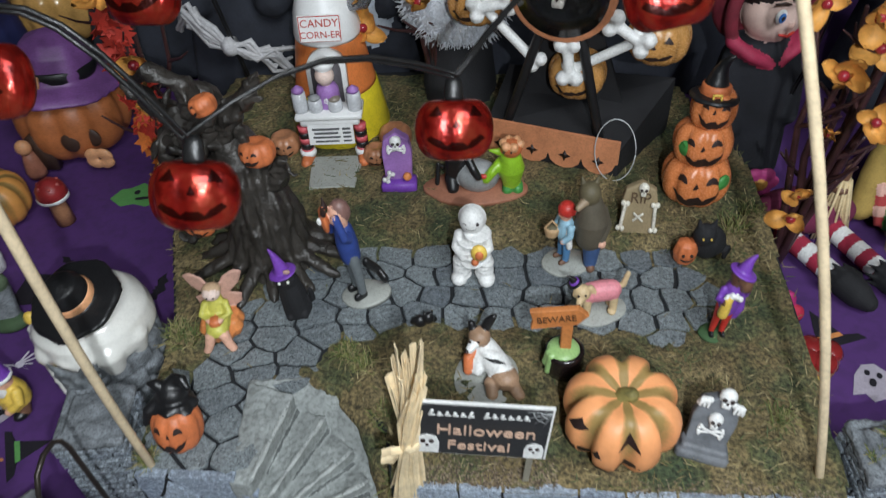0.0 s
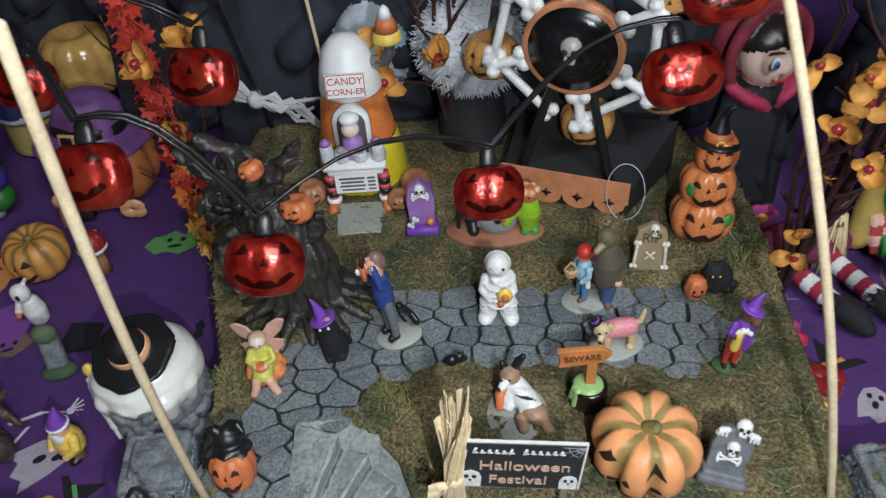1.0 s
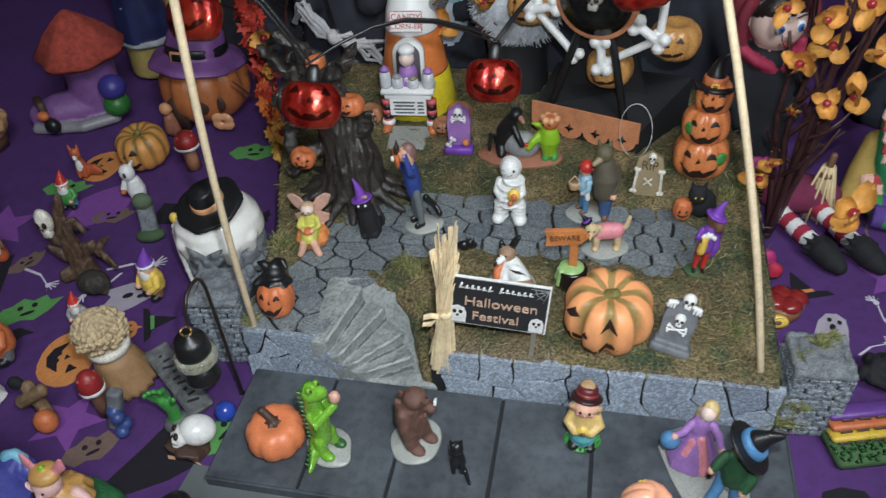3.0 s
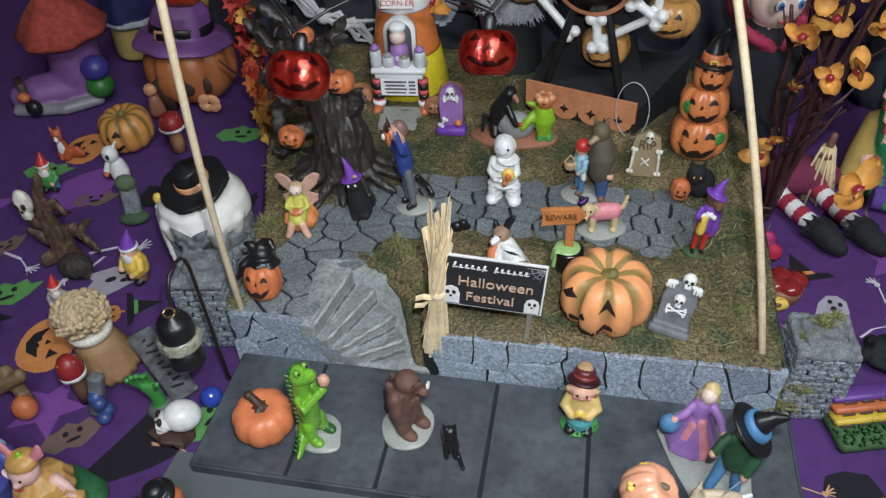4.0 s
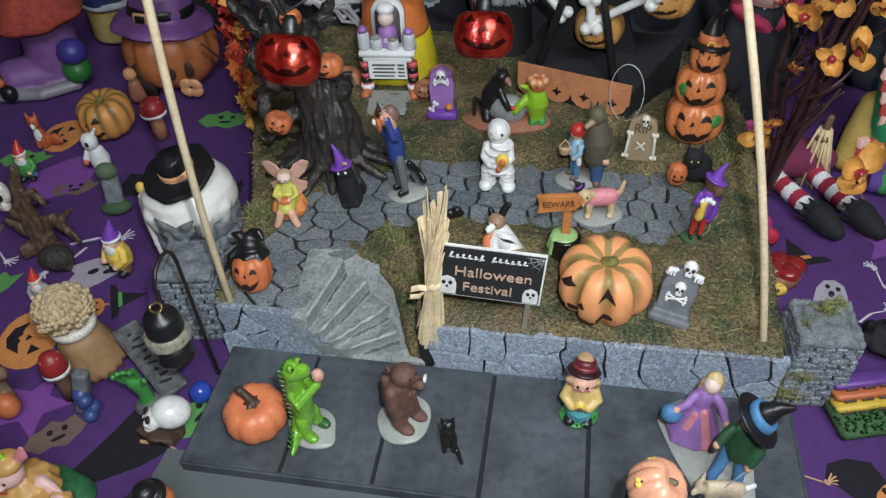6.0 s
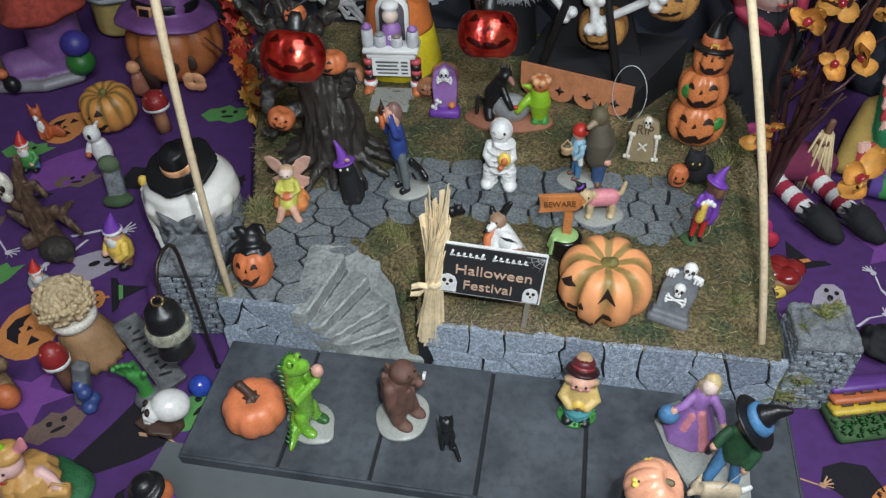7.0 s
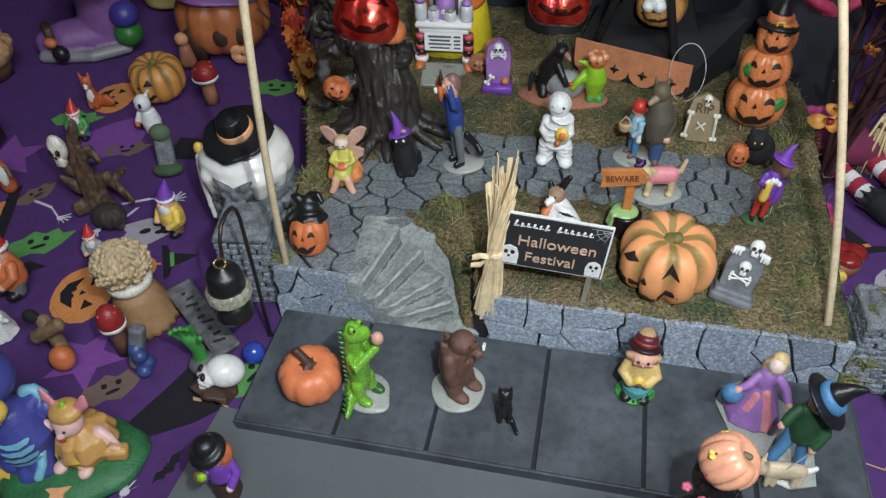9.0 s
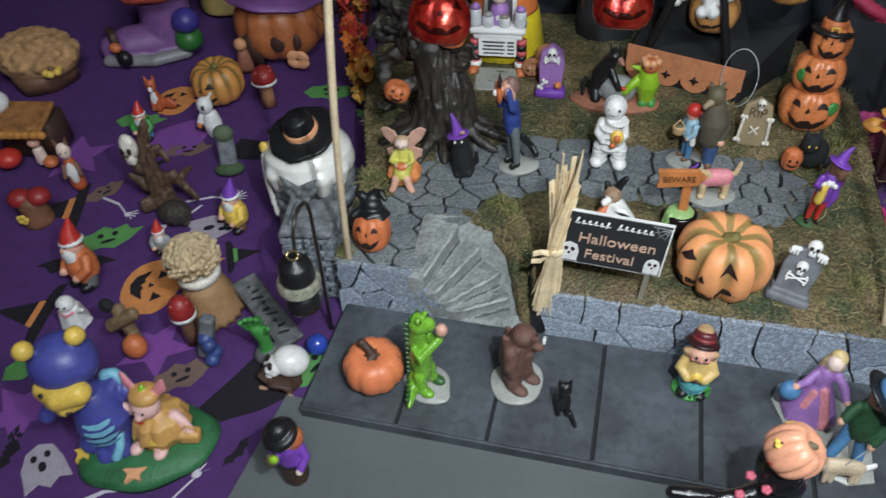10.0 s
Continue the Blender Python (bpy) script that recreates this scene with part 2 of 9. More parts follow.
    def mesh(self, name, voxel=0.0, smooth=True, soft=2):
        data = bpy.data.meshes.new(name)
        if voxel and self.v[0]:
            raw = bpy.data.meshes.new("raw")
            raw.from_pydata(self.v[0], [], self.f[0])
            raw.update()
            tmp = new("tmp", raw)
            md = tmp.modifiers.new("skin", "REMESH")
            md.mode, md.voxel_size = "VOXEL", voxel
            sm = tmp.modifiers.new("soft", "SMOOTH")
            sm.factor, sm.iterations = 0.5, soft
            dg = bpy.context.evaluated_depsgraph_get()
            got = bpy.data.meshes.new_from_object(tmp.evaluated_get(dg), depsgraph=dg)
            tree = BVHTree.FromPolygons([Vector(v) for v in self.v[0]], self.f[0])
            vs = [tuple(v.co) for v in got.vertices]
            fs = [tuple(p.vertices) for p in got.polygons]
            ms = []
            for p in got.polygons:
                hit = tree.find_nearest(p.center)
                ms.append(self.m[0][hit[2]] if hit[2] is not None else 0)
            bpy.data.objects.remove(tmp)
            bpy.data.meshes.remove(raw)
            bpy.data.meshes.remove(got)
        else:
            vs, fs, ms = list(self.v[0]), list(self.f[0]), list(self.m[0])
        o = len(vs)
        vs += self.v[1]
        fs += [tuple(i + o for i in f) for f in self.f[1]]
        ms += self.m[1]
        data.from_pydata(vs, [], fs)
        for mat in self.mats:
            data.materials.append(mat)
        data.polygons.foreach_set("material_index", ms)
        data.polygons.foreach_set("use_smooth", [smooth] * len(fs))
        data.update()
        return data

    def thing(self, name, label, category, x, y, z, rz=0.0, voxel=0.0, smooth=True, soft=2, group="", kind="", lean=(0, 0), size=(1, 1, 1)):
        ob = new(name, self.mesh(name, voxel, smooth, soft))
        ob.data.transform(Matrix.Diagonal((*size, 1)))
        ob.matrix_world = pose(x, y, z, lean[0], lean[1], rz)
        return tagged(ob, label, category, group, kind)

    def part(self, name, parent, label="", voxel=0.0, smooth=True, at=(0, 0, 0), rot=(0, 0, 0)):
        ob = new(name, self.mesh(name, voxel, smooth))
        ob.parent = parent
        ob.matrix_basis = pose(*at, *rot)
        return tagged(ob, label)


def holder(name, label, category, x, y, z, rz=0.0, rx=0.0, ry=0.0, group="", kind="", size=(1, 1, 1)):
    ob = new(name)
    ob.empty_display_size = 0.01
    ob.matrix_world = pose(x, y, z, rx, ry, rz) @ Matrix.Diagonal((*size, 1))
    return tagged(ob, label, category, group, kind)


def text_part(words, size, mat, parent, at, rot, name="lettering", depth=0.0003, shear=0.0):
    cu = bpy.data.curves.new("words", "FONT")
    cu.body, cu.size, cu.align_x, cu.align_y, cu.extrude, cu.shear = words, size, "CENTER", "CENTER", depth, shear
    tmp = new("tmp", cu)
    dg = bpy.context.evaluated_depsgraph_get()
    data = bpy.data.meshes.new_from_object(tmp.evaluated_get(dg), depsgraph=dg)
    bpy.data.objects.remove(tmp)
    data.materials.clear()
    data.materials.append(mat)
    ob = new(name, data)
    ob.parent = parent
    ob.matrix_basis = pose(*at, *rot)
    return ob


def sphere_surf(cx, cy, cz, rx, ry, rz):
    """Degrees round from the front (to the viewer's right) and up."""
    def s(u, v, off):
        a, e = radians(u), radians(v)
        return (cx + (rx + off) * math.sin(a) * math.cos(e), cy - (ry + off) * math.cos(a) * math.cos(e), cz + (rz + off) * math.sin(e))
    return s


# ---- pumpkins ----
def pumpkin_surf(R, H, lobes, depth):
    def s(u, v, off):
        a, e = radians(u - 90), radians(v)
        k = 1 - depth * abs(math.cos(lobes * a / 2)) ** 6 * math.cos(e) ** 0.5
        ce = math.cos(e)
        rho = (R * ce ** 0.62) * k + off
        dip = -0.16 * H * max(0.0, 1 - ce / 0.55) ** 2 * (1 if e > 0 else 0.4)
        return (rho * math.cos(a), rho * math.sin(a), H / 2 + H / 2 * math.copysign(abs(math.sin(e)) ** 0.9, e) + dip * math.copysign(1, e) + off * math.sin(e))
    return s


def pumpkin_parts(parent, R, H, skin, stem, lobes=9, depth=0.13, face=True, turn=0.0, at=(0, 0, 0), rot=(0, 0, 0), mood=1.0, ink=None, stem_h=0.25, eyes="tri", groove=None, big=1.0):
    s = pumpkin_surf(R, H, lobes, depth)
    c = Clay()
    n, h = lobes * 8, 18
    vs, fs = [], []
    for i in range(h + 1):
        e = -89 + 178 * i / h
        for j in range(n):
            vs.append(s(360 * j / n, e, 0))
    for i in range(h):
        for j in range(n):
            a, b = i * n + j, i * n + (j + 1) % n
            fs.append((a, b, b + n, a + n))
    fs += [tuple(reversed(range(n))), tuple(range(h * n, h * n + n))]
    c.put(vs, fs, skin, False)
    body = c.part("shell", parent, at=at, rot=rot)
    if groove:
        groove_c = []
        for k in range(lobes):
            c = Clay()
            groove_c.append(c)
            u = 90 + 360 * (k + 0.0) / lobes
            cols = []
            for q in range(9):
                e = 80 - 75 * q / 8
                w = 5.5 * (1 - q / 9.5) + (9 if q < 1 else 0)
                cols.append((e, u - w, u + w))
            c.strip(cols, lambda e, w, o: s(w, e, o), groove, 0.0004)
        for c in groove_c:
            c.part("groove", parent, at=at, rot=rot)
    if stem:
        c = Clay()
        t = s(0, 88, 0)[2]
        c.limb([(0, 0, t - 0.002, R * 0.22), (R * 0.02, 0, t + H * stem_h * 0.5, R * 0.12), (R * 0.10, -R * 0.05, t + H * stem_h, R * 0.13)], stem, n=8)
        c.part("stem", parent, at=at, rot=rot)
    if face:
        ink = ink or FACE
        su = lambda u, v, o: s(u * big + turn, v * big, o)
        for name, sg in (("eye", -1), ("eye", 1)):
            c = Clay()
            if eyes == "tri":
                cols = [(sg * 25 + d, 18 - 1.5 * (d > 0) * sg, 18 + hgt) for d, hgt in ((-9, 1), (-3, 12), (0, 18), (4, 12), (9, 1))]
            else:
                cols = [(sg * 22 + d, 15 + lo, 15 + hi) for d, lo, hi in ((-9, -3, 1), (-6, -2, 9), (0, 0, 13), (6, -2, 9), (9, -3, 1))]
            c.strip(cols, su, ink)
            c.part(name, parent, at=at, rot=rot)
        c = Clay()
        c.strip([(-4, 4, 5), (0, 3, 14), (4, 4, 5)], su, ink)
        c.part("nose", parent, at=at, rot=rot)
        c = Clay()
        cols = []
        for i in range(13):
            q = -1 + 2 * i / 12
            lo = -26 + mood * 17 * q * q
            hi = -13 + mood * 17 * q * q * 0.75
            if eyes == "grin":
                lo, hi = -33 + 30 * q * q, -10 + 8 * q * q
            if i in (4, 8):
                hi -= 6
            cols.append((q * 36, lo, max(lo + 0.5, hi if abs(q) < 0.98 else lo + 0.5)))
        c.strip(cols, su, ink)
        c.part("mouth", parent, at=at, rot=rot)
    return body


# ---- room and table ----
def slab_box(name, lo, hi, mat, label, category, kind="structure"):
    c = Clay()
    c.box(*[(a + b) / 2 for a, b in zip(lo, hi)], *[b - a for a, b in zip(lo, hi)], mat, bev=0)
    return c.thing(name, label, category, 0, 0, 0, smooth=False, kind=kind)


ROOMWALL = paint((0.20, 0.19, 0.18), rough=0.9, scale=3, vary=0.1, name="room_wall")
slab_box("floor", (-2.0, -2.2, -0.80), (2.0, 1.2, -0.75), paint((0.16, 0.10, 0.06), rough=0.6, scale=6), "brown wooden room floor", "floor")
slab_box("ceiling", (-2.0, -2.2, 1.65), (2.0, 1.2, 1.70), paint((0.5, 0.5, 0.48), rough=0.9, scale=3, vary=0.05), "plain off-white room ceiling", "ceiling")
slab_box("wall_north", (-2.0, 1.1, -0.75), (2.0, 1.2, 1.65), paint((0.03, 0.03, 0.035), rough=0.9, scale=4, name="dark_wall"), "dark wall behind the display", "wall")
slab_box("wall_south", (-2.0, -2.2, -0.75), (2.0, -2.1, 1.65), ROOMWALL, "plain room wall behind the camera", "wall")
slab_box("wall_west", (-2.0, -2.1, -0.75), (-1.9, 1.1, 1.65), ROOMWALL, "plain room side wall", "wall")
slab_box("wall_east", (1.9, -2.1, -0.75), (2.0, 1.1, 1.65), ROOMWALL, "plain room side wall", "wall")

table = holder("table", "wooden table under a purple printed cloth", "table", 0, 0.35, -0.75)
WOOD = paint((0.22, 0.12, 0.06), rough=0.5, scale=8, name="table_wood")
c = Clay()
c.box(0, 0, 0.725, 2.1, 1.3, 0.03, WOOD, bev=0.1)
c.part("tabletop", table, smooth=False)
for sx in (-0.95, 0.95):
    for sy in (-0.56, 0.56):
        c = Clay()
        c.box(sx, sy, 0.355, 0.06, 0.06, 0.71, WOOD, bev=0.1)
        c.part("leg", table, smooth=False)


def cloth_z(x, y):
    """The height of the cloth's gentle creases."""
    n = noise.noise(Vector((x * 5.0, y * 5.0, 0.3)))
    w = noise.noise(Vector((x * 14 + y * 5, y * 4, 2.0)))
    edge = min(1.0, max(0.0, (-x - 0.20) / 0.12)) + min(1.0, max(0.0, (x - 0.24) / 0.1))
    return -0.001 + min(1.0, edge) * (0.0022 * n + 0.0014 * w)


c = Clay()
nx, ny = 150, 90
vs = [(-1.04 + 2.08 * i / nx, -0.29 + 1.28 * j / ny) for j in range(ny + 1) for i in range(nx + 1)]
vs = [(x, y, cloth_z(x, y)) for x, y in vs]
fs = [(j * (nx + 1) + i, j * (nx + 1) + i + 1, (j + 1) * (nx + 1) + i + 1, (j + 1) * (nx + 1) + i) for j in range(ny) for i in range(nx)]
c.put(vs, fs, CLOTH, False)
cloth = c.thing("tablecloth", "purple cotton tablecloth printed with pumpkins, ghosts and bats", "tablecloth", 0, 0, 0)

c = Clay()
c.plate([(-0.214, -0.28), (0.31, -0.28), (0.255, 0.110), (-0.184, 0.110)], 0.0008, 0.0022, MATGREY)
c.thing("grey_mat", "plain grey felt sheet lying on the cloth", "mat", 0, 0, 0, smooth=False)

# ---- raised plaza: body, turf, paving, front wall ----
PZ = 0.050
FRONT = 0.1960
RIM = [(-0.172, FRONT), (-0.117, FRONT), (-0.119, 0.261), (-0.083, 0.264), (-0.054, 0.252), (-0.035, 0.231), (-0.027, FRONT), (0.212, FRONT), (0.217, 0.313), (0.218, 0.474), (0.182, 0.584), (-0.038, 0.617), (-0.223, 0.608), (-0.238, 0.480), (-0.212, 0.384), (-0.186, 0.310)]
c = Clay()
c.plate(RIM, 0.0005, PZ - 0.0015, JOINT)
plaza = c.thing("pavement", "raised grey stone plaza with mossy turf on top", "pavement", 0, 0, 0, smooth=False, kind="structure")

TURF_RIM = [(x, FRONT - 0.001 if y < FRONT + 0.001 else y) for x, y in RIM]

ROAD = [(-0.171, 0.1955), (-0.096, 0.1955), (-0.099, 0.259), (-0.075, 0.263), (-0.064, 0.294), (-0.023, 0.301), (0.025, 0.309), (0.083, 0.298), (0.138, 0.299), (0.156, 0.311),
        (0.168, 0.343), (0.156, 0.376), (0.109, 0.380), (0.041, 0.386), (-0.027, 0.384), (-0.076, 0.378), (-0.120, 0.353), (-0.153, 0.311), (-0.170, 0.271)]


def inside(p, poly):
    x, y = p
    r = False
    for (x0, y0), (x1, y1) in zip(poly, poly[1:] + poly[:1]):
        if (y0 > y) != (y1 > y) and x < (x1 - x0) * (y - y0) / (y1 - y0) + x0:
            r = not r
    return r


def clip_half(poly, nx_, ny_, d):
    out = []
    for (ax, ay), (bx, by) in zip(poly, poly[1:] + poly[:1]):
        da, db = nx_ * ax + ny_ * ay - d, nx_ * bx + ny_ * by - d
        if da <= 0:
            out.append((ax, ay))
        if (da < 0) != (db < 0) and da != db:
            t = da / (da - db)
            out.append((ax + (bx - ax) * t, ay + (by - ay) * t))
    return out


def cells(seeds, gap, box):
    """Stones round seed points, a joint's half width gap apart."""
    got = []
    x0, y0, x1, y1 = box
    for i, (sx, sy) in enumerate(seeds):
        poly = [(x0, y0), (x1, y0), (x1, y1), (x0, y1)]
        for j, (tx, ty) in enumerate(seeds):
            d = math.hypot(tx - sx, ty - sy)
            if i == j or d > 0.09 or d < 1e-6:
                continue
            ux, uy = (tx - sx) / d, (ty - sy) / d
            poly = clip_half(poly, ux, uy, ux * (sx + tx) / 2 + uy * (sy + ty) / 2 - gap)
            if len(poly) < 3:
                break
        if len(poly) >= 3:
            got.append(((sx, sy), poly))
    return got


def ragged(poly, rnd, amp):
    """Subdivided sides, pushed about a little."""
    out = []
    for (ax, ay), (bx, by) in zip(poly, poly[1:] + poly[:1]):
        n = max(1, int(math.hypot(bx - ax, by - ay) / 0.0045))
        for k in range(n):
            t = k / n
            q = noise.noise(Vector((ax * 90 + (bx - ax) * t * 90, ay * 90 + (by - ay) * t * 90, 5.0))) * amp
            out.append((ax + (bx - ax) * t + q, ay + (by - ay) * t - q))
    return out


def mossy(name):
    """Model railway turf: brown, olive and green fibres."""
    m, t, p = nodes_of(name)
    co = t.nodes.new("ShaderNodeTexCoord").outputs["Object"]
    a, b = noise_node(t, 32, 3, 0.6, co), noise_node(t, 420, 4, 0.7, co)
    r = ramp(t, a.outputs["Fac"], [(0.30, (0.048, 0.070, 0.034)), (0.42, (0.100, 0.104, 0.046)), (0.54, (0.170, 0.130, 0.060)), (0.7, (0.24, 0.19, 0.095))])
    r2 = ramp(t, b.outputs["Fac"], [(0.36, (0.22, 0.22, 0.22)), (0.5, (0.85, 0.85, 0.85)), (0.64, (1.7, 1.65, 1.55))])
    mix = t.nodes.new("ShaderNodeMix")
    mix.data_type, mix.blend_type = "RGBA", "MULTIPLY"
    mix.inputs["Factor"].default_value = 1.0
    link(t, r.outputs["Color"], mix.inputs["A"])
    link(t, r2.outputs["Color"], mix.inputs["B"])
    link(t, mix.outputs["Result"], p.inputs["Base Color"])
    p.inputs["Roughness"].default_value = 0.8
    bp = t.nodes.new("ShaderNodeBump")
    bp.inputs["Strength"].default_value, bp.inputs["Distance"].default_value = 1.0, 0.002
    link(t, b.outputs["Fac"], bp.inputs["Height"])
    link(t, bp.outputs["Normal"], p.inputs["Normal"])
    return m


TURF = mossy("turf")


def near_road(x, y):
    if inside((x, y), ROAD):
        return -1.0
    return min(math.hypot(x - px, y - py) for a, b in zip(ROAD, ROAD[1:] + ROAD[:1]) for px, py in [(a[0] + (b[0] - a[0]) * k / 6, a[1] + (b[1] - a[1]) * k / 6) for k in range(6)])


STEPS_AREA = [(-0.120, 0.186), (-0.029, 0.187), (-0.039, 0.230), (-0.062, 0.248), (-0.084, 0.261), (-0.123, 0.259)]


def turf_z(x, y):
    d = near_road(x, y)
    if inside((x, y), STEPS_AREA):
        return PZ - 0.0035
    if d < 0:
        edge = min(math.hypot(x - px, y - py) for a, b in zip(ROAD, ROAD[1:] + ROAD[:1]) for px, py in [(a[0] + (b[0] - a[0]) * k / 6, a[1] + (b[1] - a[1]) * k / 6) for k in range(6)])
        return PZ - 0.0012 if edge < 0.013 and y > FRONT + 0.03 else PZ - 0.0035
    k = min(1.0, d / 0.012)
    rim = min(1.0, max(0.0, (y - FRONT + 0.001) / 0.010))
    return PZ - 0.0002 + k * rim * (0.0025 + 0.0022 * noise.noise(Vector((x * 60, y * 60, 1.0))) + 0.0012 * noise.noise(Vector((x * 260, y * 260, 1.0))))


c = Clay()
nx, ny = 190, 170
grid = {}
vs, fs = [], []
for j in range(ny + 1):
    for i in range(nx + 1):
        x, y = -0.250 + 0.480 * i / nx, FRONT - 0.0008 + 0.410 * j / ny
        if inside((x, y), TURF_RIM):
            grid[i, j] = len(vs)
            vs.append((x, y, turf_z(x, y)))
for j in range(ny):
    for i in range(nx):
        q = [(i, j), (i + 1, j), (i + 1, j + 1), (i, j + 1)]
        if all(k in grid for k in q):
            fs.append(tuple(grid[k] for k in q))
c.put(vs, fs, TURF, False)
c.thing("turf", "patchy green and brown model turf round the paving", "turf", 0, 0, 0, kind="structure")


def stone_mesh(poly, z0, z1, bev, mat, name="stone"):
    c = Clay()
    c.plate(poly, z0, z1, mat, bev=bev)
    return c.mesh(name, smooth=False)


# stone steps from the plaza down to the pavement slab
STEP_LINES = [((-0.121, 0.259), (-0.117, 0.1945), 0.0540), ((-0.093, 0.249), (-0.1065, 0.1940), 0.0425), ((-0.074, 0.243), (-0.0975, 0.1935), 0.0330), ((-0.056, 0.227), (-0.0895, 0.1935), 0.0240),
              ((-0.046, 0.212), (-0.078, 0.1930), 0.0155), ((-0.036, 0.203), (-0.023, 0.1930), 0.0130)]
# groove colour: dark wash together with the riser's shade, painted in
GROOVESHADE = paint((0.085, 0.092, 0.090), rough=0.8, vary=0.5, scale=200)
PALERIDGE = paint((0.36, 0.38, 0.365), rough=0.75, vary=0.3, scale=160)
BANK = [(-0.121, 0.262, 0.052), (-0.0835, 0.266, 0.050), (-0.062, 0.251, 0.047), (-0.051, 0.236, 0.037), (-0.042, 0.222, 0.027), (-0.024, 0.197, 0.0135)]
BOX_FACES = [(3, 2, 1, 0), (4, 5, 6, 7), (0, 1, 5, 4), (1, 2, 6, 5), (2, 3, 7, 6), (3, 0, 4, 7)]
c = Clay()
for k, ((a, b, z), (a2, b2, z2)) in enumerate(zip(STEP_LINES, STEP_LINES[1:])):
    vs = [(*p, 0.0005) for p in (b, b2, a2, a)]
    low = 0.005 if k < 3 else 0.001
    tops = [(b[0], b[1], z - low - 0.003 * (k > 0)), (b2[0] + 0.001, b2[1], z - low), (a2[0] + 0.002, a2[1], z + 0.001), (a[0], a[1], z - 0.004 * (k > 0))]
    c.put(vs + tops, BOX_FACES, STEPSTONE, False)
    r0, r1 = BANK[k], BANK[k + 1]
    vs = [(*p[:2], 0.0005) for p in (a, a2, r1, r0)]
    c.put(vs + [(*a, z - 0.0005), (*a2, z2 - 0.0005), r1, r0], BOX_FACES, STEPSTONE, False)
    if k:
        # dark strip along the riser's foot, its shade put into the colour
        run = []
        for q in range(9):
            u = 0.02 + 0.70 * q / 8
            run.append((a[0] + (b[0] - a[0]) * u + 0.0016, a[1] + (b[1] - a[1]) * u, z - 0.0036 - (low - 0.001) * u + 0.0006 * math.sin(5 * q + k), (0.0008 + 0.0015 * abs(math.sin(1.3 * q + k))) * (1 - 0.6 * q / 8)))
        c.limb(run, GROOVESHADE, n=8)
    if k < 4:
        # paler strip along the tread's outer edge
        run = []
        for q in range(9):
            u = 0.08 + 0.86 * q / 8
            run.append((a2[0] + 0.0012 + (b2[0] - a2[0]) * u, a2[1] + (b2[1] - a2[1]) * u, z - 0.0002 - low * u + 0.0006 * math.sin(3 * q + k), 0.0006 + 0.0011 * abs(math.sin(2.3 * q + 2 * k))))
        c.limb(run, PALERIDGE, n=8)
steps_ob = c.thing("stone_steps", "rough grey cast stone steps with paler edges", "steps", 0, 0, 0, voxel=0.0009, soft=0, kind="structure")
for v in steps_ob.data.vertices:
    q = noise.noise(v.co * 90) * 0.0010 + noise.noise(v.co * 260) * 0.0006 + noise.noise(v.co * 520) * 0.0004
    v.co += Vector((0.3 * q, 0.3 * q, q)) if v.co.z > 0.004 else Vector()

c = Clay()
c.limb([(-0.092, 0.2705, 0.0440, 0.007), (-0.066, 0.262, 0.0425, 0.010), (-0.045, 0.246, 0.038, 0.011), (-0.035, 0.225, 0.028, 0.011), (-0.028, 0.203, 0.015, 0.009)], TURF)
bank_ob = c.thing("moss_bank", "sloping mossy bank beside the stone steps", "bank", 0, 0, 0, voxel=0.0014, kind="structure")
for v in bank_ob.data.vertices:
    v.co += Vector((1, -1, 1)) * (noise.noise(v.co * 140) * 0.0016 + noise.noise(v.co * 420) * 0.001)

# pavement slab in front
slab = holder("pavement_slab", "dark grey slate pavement slab with six flagstones", "pavement", 0, 0, 0, kind="structure")
c = Clay()
c.box(0.0280, 0.1445, 0.0055, 0.391, 0.0970, 0.0105, SLABSTONE, bev=0.08)
c.part("slab_body", slab, smooth=False)
c = Clay()
c.box(0.0280, 0.1445, 0.0107, 0.387, 0.0930, 0.0012, JOINT, bev=0)
c.part("mortar", slab, "dark joint filling", smooth=False)
TILES = [-0.1670, -0.1000, -0.0398, 0.0270, 0.0922, 0.1570, 0.2220]

# brown grit strewn along the front edge
rk = random.Random(23)
GRITS = [paint((0.16, 0.115, 0.075), rough=0.9), paint((0.28, 0.22, 0.15), rough=0.9), paint((0.07, 0.05, 0.035), rough=0.9)]
c = Clay()
for k in range(2600):
    if k < 1900:
        x, y = rk.uniform(-0.014, 0.062), FRONT + abs(rk.gauss(0, 0.009))
    else:
        x, y = rk.uniform(0.10, 0.208), FRONT + abs(rk.gauss(0, 0.004))
    if y > 0.2265:
        continue
    z, r_ = turf_z(x, y), rk.uniform(0.0004, 0.0009)
    vs = [(x + r_ * rk.uniform(0.6, 1.2), y, z), (x, y + r_ * rk.uniform(0.6, 1.2), z), (x - r_, y, z), (x, y - r_ * rk.uniform(0.6, 1.2), z), (x + rk.uniform(-0.3, 0.3) * r_, y, z + r_ * 0.9), (x, y, z - r_)]
    c.put(vs, [(0, 1, 4), (1, 2, 4), (2, 3, 4), (3, 0, 4), (1, 0, 5), (2, 1, 5), (3, 2, 5), (0, 3, 5)], rk.choice(GRITS), False)
c.thing("grit", "brown grit strewn on the turf edge below the sign", "grit", 0, 0, 0, smooth=False, kind="stuff")

